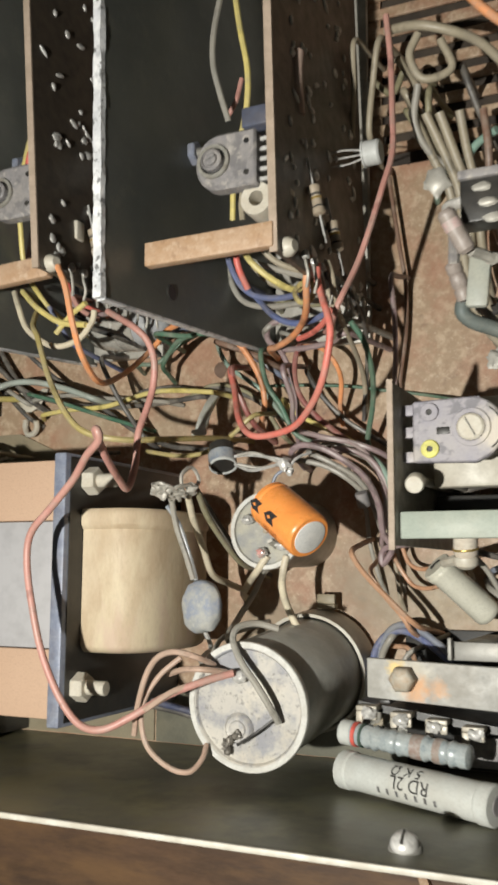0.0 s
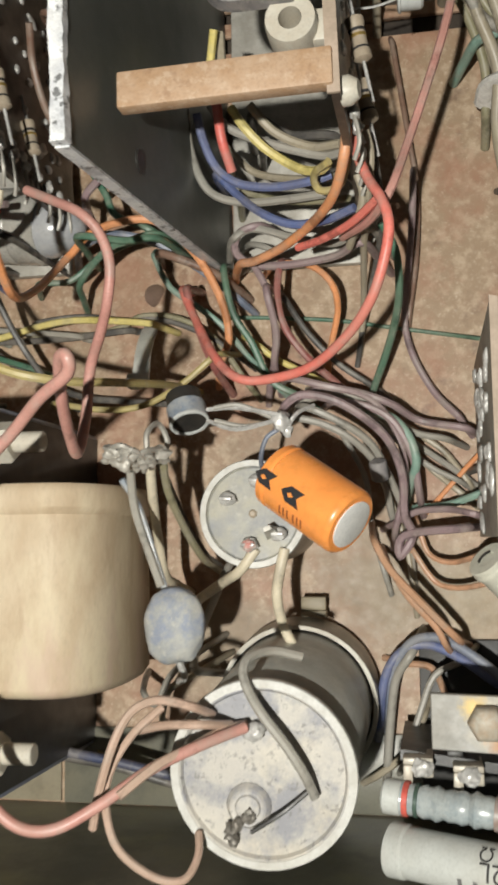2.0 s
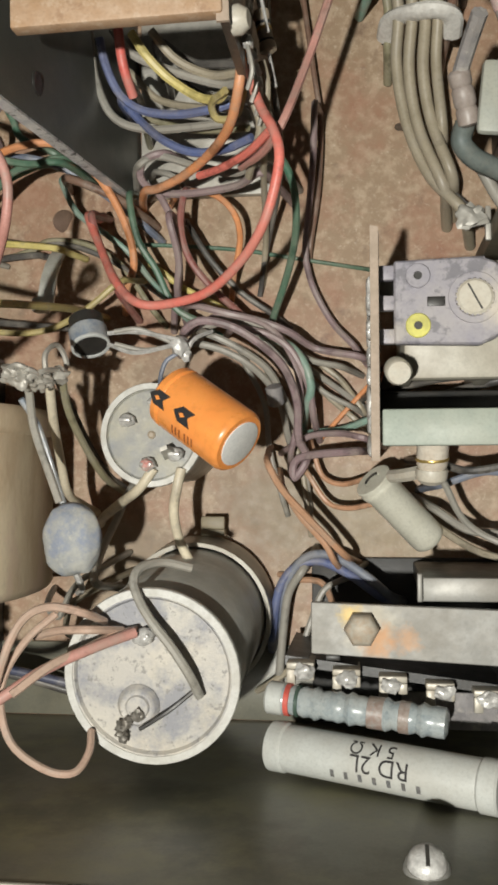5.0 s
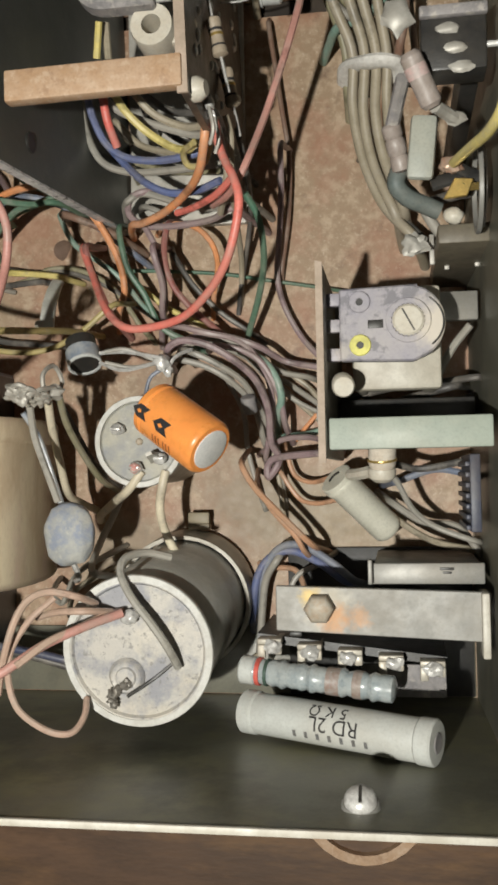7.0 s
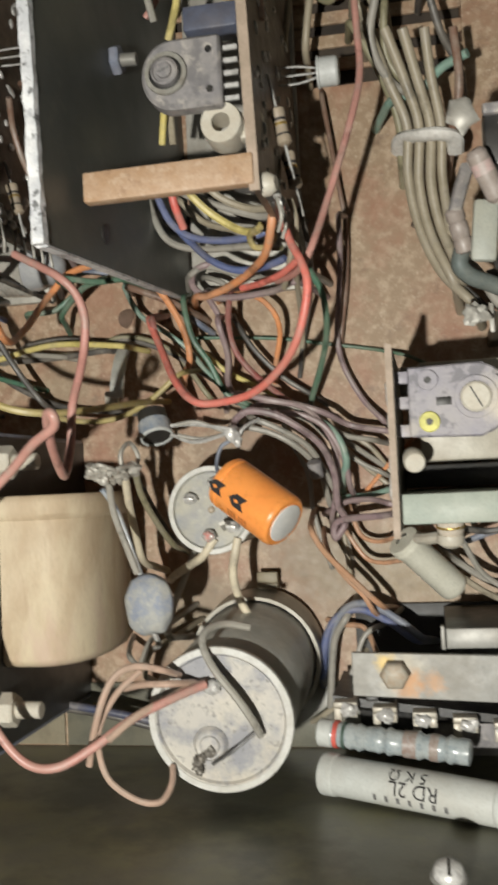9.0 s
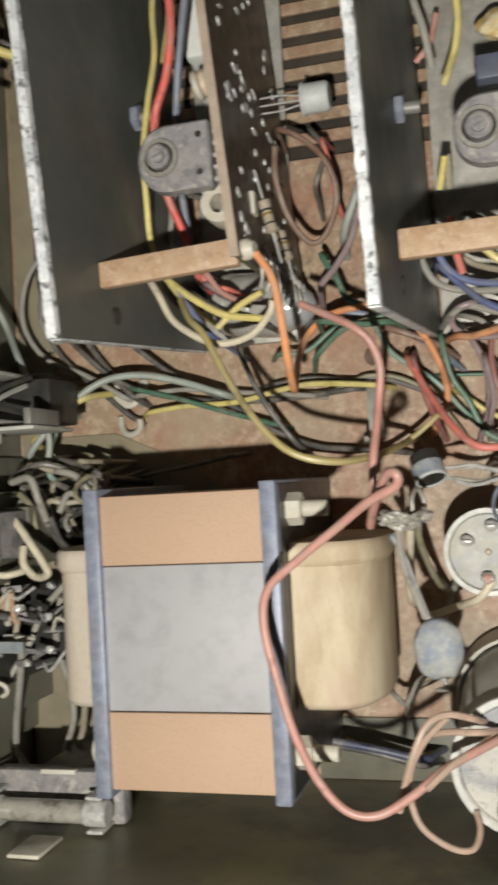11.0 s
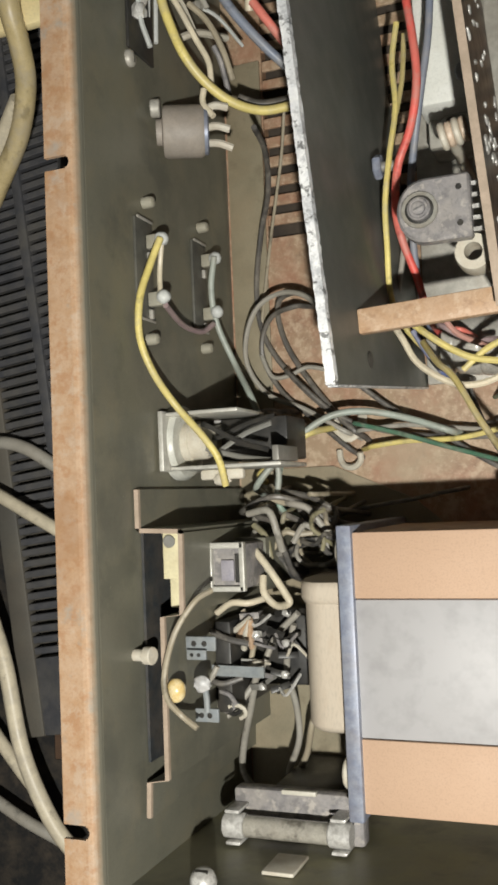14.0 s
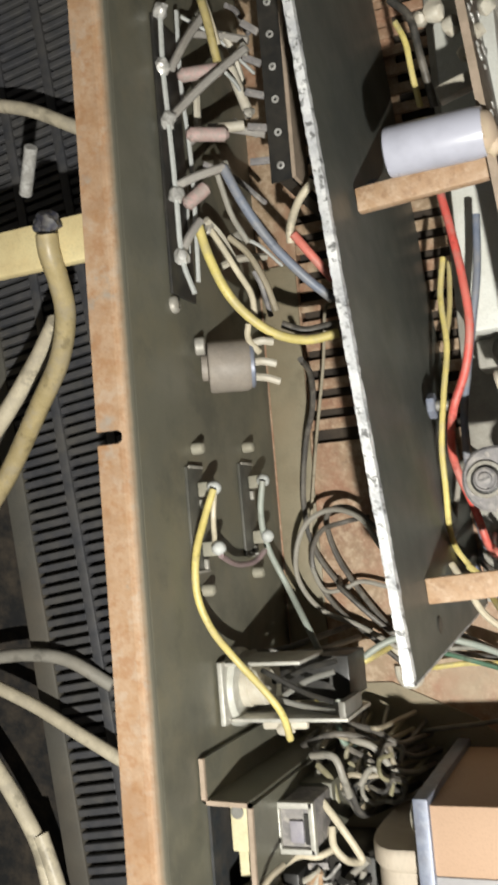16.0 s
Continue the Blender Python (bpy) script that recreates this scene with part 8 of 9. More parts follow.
wire("dark", 2.64, [(-0.0402, 0.0663, 0.0400), (-0.0336, 0.0668, 0.0440), (-0.0285, 0.0665, 0.0460)])
wire("dark", 1.76, [(-0.0561, 0.0063, 0.0008), (-0.0536, 0.0058, 0.0165), (-0.0507, 0.0051, 0.0300), (-0.0437, 0.0035, 0.0280), (-0.0354, 0.0047, 0.0300), (-0.0300, 0.0060, 0.0340)])
wire("grey", 1.58, [(-0.0539, 0.0059, 0.0340), (-0.0494, 0.0008, 0.0300), (-0.0455, -0.0065, 0.0260), (-0.0400, -0.0110, 0.0240), (-0.0303, -0.0147, 0.0240), (-0.0275, -0.0158, 0.0132), (-0.0252, -0.0167, 0.0008)])
wire("grey", 1.94, [(-0.0547, -0.0025, 0.0008), (-0.0526, -0.0039, 0.0088), (-0.0501, -0.0055, 0.0160), (-0.0429, -0.0101, 0.0160), (-0.0342, -0.0115, 0.0180), (-0.0295, -0.0172, 0.0200), (-0.0276, -0.0195, 0.0110), (-0.0260, -0.0214, 0.0008)])
wire("beige", 1.76, [(-0.0594, -0.0002, 0.0008), (-0.0576, -0.0019, 0.0077), (-0.0554, -0.0040, 0.0140), (-0.0489, -0.0101, 0.0140), (-0.0401, -0.0153, 0.0160), (-0.0301, -0.0174, 0.0180), (-0.0272, -0.0180, 0.0099), (-0.0247, -0.0185, 0.0008)])
wire("slate", 1.76, [(-0.0536, -0.0010, 0.0008), (-0.0512, -0.0003, 0.0110), (-0.0483, 0.0006, 0.0200), (-0.0395, 0.0033, 0.0220), (-0.0312, 0.0018, 0.0260), (-0.0282, 0.0013, 0.0143), (-0.0258, 0.0008, 0.0008)])
wire("dark", 1.76, [(-0.0684, 0.0212, 0.0008), (-0.0660, 0.0217, 0.0077), (-0.0630, 0.0222, 0.0140), (-0.0505, 0.0244, 0.0200), (-0.0388, 0.0251, 0.0240), (-0.0292, 0.0256, 0.0300), (-0.0262, 0.0258, 0.0165), (-0.0237, 0.0259, 0.0008)])
wire("dark", 2.11, [(-0.0626, 0.0178, 0.0008), (-0.0602, 0.0184, 0.0055), (-0.0573, 0.0191, 0.0100), (-0.0448, 0.0222, 0.0160), (-0.0345, 0.0245, 0.0200), (-0.0316, 0.0252, 0.0110), (-0.0291, 0.0257, 0.0008)])
wire("grey", 1.94, [(-0.0415, 0.0212, 0.0008), (-0.0403, 0.0234, 0.0165), (-0.0388, 0.0260, 0.0300), (-0.0352, 0.0325, 0.0340), (-0.0310, 0.0376, 0.0360)])
wire("black", 2.29, [(-0.0537, 0.0185, 0.0008), (-0.0512, 0.0187, 0.0044), (-0.0482, 0.0189, 0.0080), (-0.0360, 0.0199, 0.0100), (-0.0286, 0.0224, 0.0140), (-0.0258, 0.0234, 0.0077), (-0.0234, 0.0242, 0.0008)])
wire("mauve", 1.58, [(-0.0877, 0.0083, 0.0008), (-0.0855, 0.0093, 0.0066), (-0.0827, 0.0105, 0.0120), (-0.0788, 0.0122, 0.0140), (-0.0721, 0.0124, 0.0180), (-0.0669, 0.0111, 0.0240), (-0.0640, 0.0104, 0.0132), (-0.0616, 0.0098, 0.0008)])
wire("tan", 1.32, [(-0.0808, 0.0140, 0.0008), (-0.0800, 0.0116, 0.0044), (-0.0790, 0.0088, 0.0080), (-0.0768, 0.0025, 0.0080), (-0.0718, 0.0005, 0.0100), (-0.0651, 0.0023, 0.0140), (-0.0622, 0.0031, 0.0077), (-0.0598, 0.0037, 0.0008)])
wire("red", 2.46, [(-0.1929, 0.2092, 0.0460), (-0.1914, 0.1974, 0.0500), (-0.1893, 0.1852, 0.0520), (-0.1873, 0.1706, 0.0540), (-0.1867, 0.1574, 0.0540), (-0.1893, 0.1456, 0.0520), (-0.1939, 0.1357, 0.0500), (-0.1966, 0.1280, 0.0440), (-0.1976, 0.1221, 0.0380), (-0.1965, 0.1152, 0.0340), (-0.1943, 0.1071, 0.0300), (-0.1919, 0.0954, 0.0260), (-0.1913, 0.0925, 0.0143), (-0.1908, 0.0900, 0.0008)])
wire("slate", 2.29, [(-0.1827, 0.1900, 0.0460), (-0.1842, 0.1735, 0.0460), (-0.1875, 0.1583, 0.0440), (-0.1906, 0.1468, 0.0400), (-0.1937, 0.1356, 0.0340), (-0.1953, 0.1235, 0.0280), (-0.1958, 0.1108, 0.0220), (-0.1943, 0.0970, 0.0180), (-0.1940, 0.0940, 0.0099), (-0.1937, 0.0915, 0.0008)])
wire("yellow", 1.76, [(-0.1936, 0.1800, 0.0440), (-0.1955, 0.1685, 0.0440), (-0.1948, 0.1539, 0.0460), (-0.1967, 0.1401, 0.0480), (-0.1988, 0.1255, 0.0480), (-0.1993, 0.1128, 0.0460), (-0.2001, 0.1020, 0.0420), (-0.1998, 0.0949, 0.0340), (-0.1963, 0.0885, 0.0280), (-0.1949, 0.0859, 0.0154), (-0.1937, 0.0837, 0.0008)])
wire("mustard", 1.58, [(-0.1935, 0.1811, 0.0340), (-0.1948, 0.1673, 0.0340), (-0.1971, 0.1572, 0.0340)])
wire("grey", 1.76, [(-0.1957, 0.1255, 0.0008), (-0.1964, 0.1231, 0.0154), (-0.1972, 0.1202, 0.0280), (-0.1995, 0.1122, 0.0260), (-0.2019, 0.1043, 0.0220), (-0.2028, 0.1014, 0.0121), (-0.2035, 0.0990, 0.0008)])
wire("mauve", 1.76, [(-0.1922, 0.0943, 0.0008), (-0.1901, 0.0929, 0.0176), (-0.1876, 0.0913, 0.0320), (-0.1796, 0.0862, 0.0320), (-0.1710, 0.0851, 0.0340)])
wire("black", 1.76, [(-0.1985, 0.0935, 0.0008), (-0.1964, 0.0921, 0.0143), (-0.1940, 0.0903, 0.0260), (-0.1857, 0.0843, 0.0260), (-0.1740, 0.0795, 0.0280), (-0.1712, 0.0784, 0.0154), (-0.1689, 0.0774, 0.0008)])
wire("salmon", 1.76, [(-0.1931, 0.0986, 0.0008), (-0.1915, 0.0967, 0.0165), (-0.1895, 0.0944, 0.0300), (-0.1863, 0.0907, 0.0300), (-0.1811, 0.0889, 0.0320), (-0.1783, 0.0879, 0.0176), (-0.1759, 0.0871, 0.0008)])
wire("orange", 1.94, [(-0.1605, 0.0870, 0.0770), (-0.1565, 0.0800, 0.0785), (-0.1555, 0.0700, 0.0760), (-0.1558, 0.0610, 0.0700), (-0.1575, 0.0560, 0.0580), (-0.1604, 0.0620, 0.0410), (-0.1622, 0.0700, 0.0270), (-0.1600, 0.0765, 0.0210), (-0.1542, 0.0799, 0.0240), (-0.1453, 0.0807, 0.0280), (-0.1372, 0.0804, 0.0280), (-0.1309, 0.0760, 0.0240), (-0.1269, 0.0707, 0.0200), (-0.1236, 0.0627, 0.0160), (-0.1226, 0.0548, 0.0140), (-0.1254, 0.0498, 0.0100), (-0.1269, 0.0472, 0.0055), (-0.1281, 0.0450, 0.0008)])
wire("yellow", 1.94, [(-0.1945, 0.0912, 0.0500), (-0.1867, 0.0845, 0.0530), (-0.1800, 0.0798, 0.0535), (-0.1745, 0.0772, 0.0540), (-0.1655, 0.0755, 0.0550)])
wire("yellow", 1.76, [(-0.1785, 0.0747, 0.0525), (-0.1720, 0.0795, 0.0540), (-0.1650, 0.0822, 0.0560)])
wire("cream", 1.94, [(-0.1995, 0.0920, 0.0480), (-0.1955, 0.0857, 0.0505), (-0.1905, 0.0772, 0.0515), (-0.1800, 0.0708, 0.0520), (-0.1700, 0.0715, 0.0530), (-0.1640, 0.0765, 0.0540), (-0.1625, 0.0800, 0.0550)])
wire("blue", 1.76, [(-0.1956, 0.0902, 0.0340), (-0.1918, 0.0829, 0.0320), (-0.1879, 0.0771, 0.0300), (-0.1862, 0.0746, 0.0165), (-0.1848, 0.0725, 0.0008)])
wire("pink", 1.76, [(-0.1869, 0.0940, 0.0340), (-0.1824, 0.0879, 0.0340), (-0.1738, 0.0828, 0.0360)])
wire("brown", 1.76, [(-0.1687, 0.1367, 0.0008), (-0.1666, 0.1353, 0.0165), (-0.1641, 0.1337, 0.0300), (-0.1565, 0.1287, 0.0320), (-0.1506, 0.1216, 0.0320), (-0.1485, 0.1124, 0.0300), (-0.1521, 0.1031, 0.0280), (-0.1571, 0.1005, 0.0280), (-0.1626, 0.1079, 0.0300), (-0.1648, 0.1182, 0.0340), (-0.1632, 0.1255, 0.0400)])
wire("salmon", 1.58, [(-0.1540, 0.1362, 0.0008), (-0.1535, 0.1337, 0.0132), (-0.1528, 0.1308, 0.0240), (-0.1509, 0.1224, 0.0240), (-0.1499, 0.1131, 0.0220), (-0.1496, 0.1101, 0.0121), (-0.1493, 0.1076, 0.0008)])
wire("dark", 1.58, [(-0.1593, 0.1409, 0.0008), (-0.1582, 0.1387, 0.0110), (-0.1568, 0.1360, 0.0200), (-0.1531, 0.1289, 0.0200), (-0.1562, 0.1194, 0.0200), (-0.1571, 0.1165, 0.0110), (-0.1579, 0.1142, 0.0008)])
wire("slate", 1.94, [(-0.1660, 0.0787, 0.0008), (-0.1635, 0.0791, 0.0077), (-0.1606, 0.0797, 0.0140), (-0.1511, 0.0815, 0.0180), (-0.1401, 0.0790, 0.0160), (-0.1312, 0.0737, 0.0120), (-0.1224, 0.0668, 0.0080), (-0.1200, 0.0649, 0.0044), (-0.1181, 0.0634, 0.0008)])
wire("grey", 1.94, [(-0.1197, 0.1818, 0.0520), (-0.1221, 0.1644, 0.0540), (-0.1225, 0.1535, 0.0540), (-0.1203, 0.1438, 0.0540), (-0.1190, 0.1354, 0.0500)])
wire("yellow", 1.94, [(-0.1180, 0.1826, 0.0500), (-0.1144, 0.1636, 0.0520), (-0.1119, 0.1502, 0.0520), (-0.1128, 0.1405, 0.0500), (-0.1165, 0.1322, 0.0460)])
wire("pink", 1.58, [(-0.1175, 0.1519, 0.0440), (-0.1194, 0.1448, 0.0440), (-0.1235, 0.1410, 0.0420)])
wire("grey", 1.76, [(-0.1294, 0.1156, 0.0500), (-0.1310, 0.1103, 0.0480), (-0.1320, 0.1055, 0.0440)])
wire("yellow", 1.76, [(-0.1173, 0.1126, 0.0500), (-0.1193, 0.1055, 0.0460)])
wire("beige", 1.94, [(-0.1169, 0.1141, 0.0460), (-0.1169, 0.1058, 0.0440)])
wire("beige", 1.76, [(-0.0843, 0.1695, 0.0008), (-0.0847, 0.1670, 0.0165), (-0.0853, 0.1641, 0.0300), (-0.0875, 0.1527, 0.0240), (-0.0907, 0.1402, 0.0160), (-0.0914, 0.1373, 0.0088), (-0.0921, 0.1349, 0.0008)])
wire("beige", 2.11, [(-0.0769, 0.1704, 0.0008), (-0.0776, 0.1680, 0.0143), (-0.0784, 0.1651, 0.0260), (-0.0819, 0.1527, 0.0220), (-0.0845, 0.1398, 0.0180), (-0.0851, 0.1369, 0.0099), (-0.0856, 0.1344, 0.0008)])
wire("beige", 2.46, [(-0.0687, 0.1492, 0.0400), (-0.0658, 0.1448, 0.0300), (-0.0610, 0.1351, 0.0220), (-0.0559, 0.1222, 0.0160), (-0.0548, 0.1194, 0.0088), (-0.0539, 0.1171, 0.0008)])
wire("beige", 2.46, [(-0.0723, 0.1488, 0.0008), (-0.0711, 0.1466, 0.0165), (-0.0696, 0.1440, 0.0300), (-0.0653, 0.1365, 0.0240), (-0.0602, 0.1270, 0.0180), (-0.0564, 0.1149, 0.0140), (-0.0555, 0.1120, 0.0077), (-0.0548, 0.1097, 0.0008)])
wire("beige", 2.46, [(-0.0706, 0.1454, 0.0008), (-0.0695, 0.1431, 0.0132), (-0.0683, 0.1404, 0.0240), (-0.0632, 0.1292, 0.0180), (-0.0566, 0.1141, 0.0120), (-0.0554, 0.1114, 0.0066), (-0.0544, 0.1091, 0.0008)])
wire("olive", 2.11, [(-0.0671, 0.1600, 0.0008), (-0.0692, 0.1586, 0.0110), (-0.0717, 0.1569, 0.0200), (-0.0776, 0.1529, 0.0140), (-0.0849, 0.1602, 0.0100), (-0.0870, 0.1623, 0.0055), (-0.0888, 0.1641, 0.0008)])
wire("beige", 2.82, [(-0.0708, 0.1562, 0.0440), (-0.0606, 0.1531, 0.0480), (-0.0515, 0.1502, 0.0460), (-0.0449, 0.1485, 0.0400), (-0.0397, 0.1444, 0.0340)])
wire("beige", 2.46, [(-0.0626, 0.1555, 0.0400), (-0.0652, 0.1490, 0.0400), (-0.0617, 0.1422, 0.0380), (-0.0538, 0.1449, 0.0360), (-0.0565, 0.1533, 0.0380)])
wire("grey", 2.29, [(-0.0639, 0.1420, 0.0360), (-0.0660, 0.1319, 0.0320), (-0.0617, 0.1230, 0.0260), (-0.0530, 0.1185, 0.0200), (-0.0503, 0.1171, 0.0110), (-0.0481, 0.1160, 0.0008)])
wire("olive", 2.11, [(-0.0618, 0.1482, 0.0008), (-0.0619, 0.1457, 0.0165), (-0.0620, 0.1427, 0.0300), (-0.0624, 0.1303, 0.0260), (-0.0575, 0.1221, 0.0220), (-0.0560, 0.1195, 0.0121), (-0.0547, 0.1174, 0.0008)])
wire("dark", 2.11, [(-0.0533, 0.1529, 0.0008), (-0.0526, 0.1505, 0.0165), (-0.0518, 0.1476, 0.0300), (-0.0480, 0.1345, 0.0260), (-0.0437, 0.1257, 0.0240), (-0.0424, 0.1230, 0.0132), (-0.0413, 0.1208, 0.0008)])
wire("teal", 2.46, [(-0.0670, 0.1196, 0.0008), (-0.0645, 0.1198, 0.0110), (-0.0615, 0.1200, 0.0200), (-0.0538, 0.1205, 0.0240), (-0.0483, 0.1231, 0.0300), (-0.0419, 0.1244, 0.0340)])
wire("orange", 2.64, [(-0.0453, 0.1529, 0.0600), (-0.0410, 0.1469, 0.0600), (-0.0354, 0.1407, 0.0600)])
wire("yellow", 2.2, [(-0.2600, 0.1183, 0.0713), (-0.2625, 0.1102, 0.0735), (-0.2645, 0.1002, 0.0766), (-0.2650, 0.0893, 0.0765), (-0.2630, 0.0796, 0.0733), (-0.2600, 0.0706, 0.0661), (-0.2523, 0.0607, 0.0640), (-0.2485, 0.0540, 0.0620), (-0.2482, 0.0462, 0.0580)])
wire("greyteal", 2.11, [(-0.2600, 0.1217, 0.0325), (-0.2620, 0.1113, 0.0313), (-0.2620, 0.1002, 0.0274), (-0.2580, 0.0869, 0.0229), (-0.2499, 0.0746, 0.0300), (-0.2456, 0.0619, 0.0280), (-0.2432, 0.0510, 0.0260), (-0.2440, 0.0424, 0.0260)])
wire("cream", 1.58, [(-0.2610, 0.1184, 0.0683), (-0.2630, 0.1101, 0.0663), (-0.2620, 0.1020, 0.0685)])
wire("mauve", 1.76, [(-0.2610, 0.0995, 0.0673), (-0.2630, 0.0963, 0.0517), (-0.2630, 0.0963, 0.0380), (-0.2610, 0.0995, 0.0326)])
wire("grey", 1.76, [(-0.2214, 0.0920, 0.0008), (-0.2228, 0.0941, 0.0132), (-0.2246, 0.0965, 0.0240), (-0.2320, 0.1068, 0.0200), (-0.2424, 0.1108, 0.0160), (-0.2523, 0.1075, 0.0140), (-0.2578, 0.0983, 0.0120), (-0.2585, 0.0878, 0.0100), (-0.2521, 0.0777, 0.0080), (-0.2388, 0.0715, 0.0080), (-0.2262, 0.0637, 0.0080), (-0.2236, 0.0621, 0.0044), (-0.2215, 0.0608, 0.0008)])
wire("dark", 1.94, [(-0.2245, 0.1015, 0.0008), (-0.2266, 0.1030, 0.0099), (-0.2290, 0.1047, 0.0180), (-0.2377, 0.1109, 0.0120), (-0.2459, 0.1107, 0.0080), (-0.2484, 0.1050, 0.0050), (-0.2457, 0.0942, 0.0040), (-0.2386, 0.0824, 0.0050), (-0.2298, 0.0709, 0.0060), (-0.2225, 0.0636, 0.0080), (-0.2204, 0.0615, 0.0044), (-0.2186, 0.0597, 0.0008)])
wire("dark", 1.76, [(-0.2348, 0.1077, 0.0008), (-0.2372, 0.1071, 0.0066), (-0.2401, 0.1064, 0.0120), (-0.2489, 0.1042, 0.0100), (-0.2540, 0.0969, 0.0070), (-0.2537, 0.0880, 0.0050), (-0.2470, 0.0772, 0.0050), (-0.2359, 0.0674, 0.0060), (-0.2254, 0.0579, 0.0060), (-0.2232, 0.0559, 0.0033), (-0.2213, 0.0542, 0.0008)])
wire("grey", 1.58, [(-0.2569, 0.0960, 0.0008), (-0.2558, 0.0938, 0.0033), (-0.2545, 0.0911, 0.0060), (-0.2511, 0.0841, 0.0060), (-0.2451, 0.0838, 0.0060), (-0.2379, 0.0862, 0.0060), (-0.2285, 0.0838, 0.0060), (-0.2256, 0.0831, 0.0033), (-0.2232, 0.0824, 0.0008)])
wire("dark", 1.94, [(-0.2390, 0.1564, 0.0460), (-0.2414, 0.1542, 0.0300), (-0.2461, 0.1459, 0.0160), (-0.2532, 0.1338, 0.0060), (-0.2564, 0.1144, 0.0040), (-0.2539, 0.0980, 0.0040), (-0.2441, 0.0831, 0.0040), (-0.2305, 0.0693, 0.0040), (-0.2284, 0.0672, 0.0022), (-0.2266, 0.0654, 0.0008)])
wire("beige", 1.14, [(-0.2395, 0.1841, 0.0008), (-0.2400, 0.1816, 0.0055), (-0.2406, 0.1787, 0.0100), (-0.2443, 0.1607, 0.0060), (-0.2501, 0.1338, 0.0040), (-0.2546, 0.1061, 0.0040), (-0.2551, 0.1031, 0.0022), (-0.2555, 0.1007, 0.0008)])
wire("yellow", 2.99, [(-0.2606, 0.1980, 0.0660), (-0.2590, 0.1887, 0.0640), (-0.2558, 0.1778, 0.0600), (-0.2517, 0.1705, 0.0540), (-0.2453, 0.1649, 0.0480), (-0.2375, 0.1629, 0.0420), (-0.2286, 0.1643, 0.0380)])
wire("cream", 1.94, [(-0.2602, 0.1984, 0.0580), (-0.2573, 0.1922, 0.0560), (-0.2549, 0.1856, 0.0520), (-0.2517, 0.1783, 0.0500), (-0.2518, 0.1716, 0.0480)])
wire("beige", 1.94, [(-0.2559, 0.1960, 0.0540), (-0.2507, 0.1901, 0.0520), (-0.2467, 0.1810, 0.0500), (-0.2453, 0.1727, 0.0460)])
wire("cream", 1.94, [(-0.2519, 0.1679, 0.0540), (-0.2523, 0.1636, 0.0540), (-0.2490, 0.1588, 0.0540)])
wire("cream", 2.29, [(-0.2524, 0.2671, 0.0700), (-0.2507, 0.2587, 0.0680), (-0.2503, 0.2517, 0.0640)])
wire("mustard", 2.64, [(-0.2518, 0.2665, 0.0740), (-0.2491, 0.2552, 0.0740), (-0.2484, 0.2431, 0.0700)])
wire("slate", 2.99, [(-0.2510, 0.2131, 0.0660), (-0.2473, 0.2025, 0.0620), (-0.2417, 0.1909, 0.0560), (-0.2340, 0.1804, 0.0500), (-0.2276, 0.1736, 0.0440)])
wire("salmon", 2.82, [(-0.2363, 0.1940, 0.0500), (-0.2322, 0.1876, 0.0480), (-0.2270, 0.1796, 0.0440)])
wire("cream", 2.64, [(-0.2286, 0.2091, 0.0500), (-0.2336, 0.2040, 0.0500), (-0.2370, 0.1968, 0.0500), (-0.2381, 0.1923, 0.0480)])
wire("black", 2.64, [(-0.2460, 0.1695, 0.0400), (-0.2394, 0.1669, 0.0380), (-0.2313, 0.1681, 0.0340), (-0.2232, 0.1684, 0.0300), (-0.2202, 0.1685, 0.0165), (-0.2177, 0.1686, 0.0008)])
wire("grey", 1.76, [(-0.2538, 0.2120, 0.0640), (-0.2528, 0.2013, 0.0580), (-0.2496, 0.1930, 0.0540)])
wire("yellow", 1.76, [(-0.1970, 0.2441, 0.0620), (-0.1947, 0.2376, 0.0620), (-0.1941, 0.2292, 0.0600), (-0.1934, 0.2207, 0.0560)])
wire("black", 2.29, [(-0.1983, 0.2522, 0.0600), (-0.1929, 0.2445, 0.0620), (-0.1913, 0.2334, 0.0600), (-0.1898, 0.2206, 0.0540)])
wire("yellow", 2.29, [(-0.2572, 0.0476, 0.0008), (-0.2550, 0.0488, 0.0099), (-0.2524, 0.0503, 0.0180), (-0.2438, 0.0551, 0.0200), (-0.2366, 0.0612, 0.0200), (-0.2333, 0.0629, 0.0180), (-0.2306, 0.0643, 0.0099), (-0.2284, 0.0654, 0.0008)])
wire("greyteal", 2.29, [(-0.2569, 0.0421, 0.0008), (-0.2552, 0.0440, 0.0110), (-0.2532, 0.0462, 0.0200), (-0.2458, 0.0543, 0.0200), (-0.2356, 0.0630, 0.0200), (-0.2263, 0.0680, 0.0180), (-0.2155, 0.0686, 0.0160), (-0.2031, 0.0657, 0.0140), (-0.1908, 0.0612, 0.0140), (-0.1880, 0.0602, 0.0077), (-0.1856, 0.0593, 0.0008)])
wire("teal", 1.94, [(-0.2447, 0.0588, 0.0008), (-0.2447, 0.0563, 0.0099), (-0.2446, 0.0533, 0.0180), (-0.2444, 0.0458, 0.0240), (-0.2421, 0.0385, 0.0280), (-0.2412, 0.0356, 0.0154), (-0.2404, 0.0333, 0.0008)])
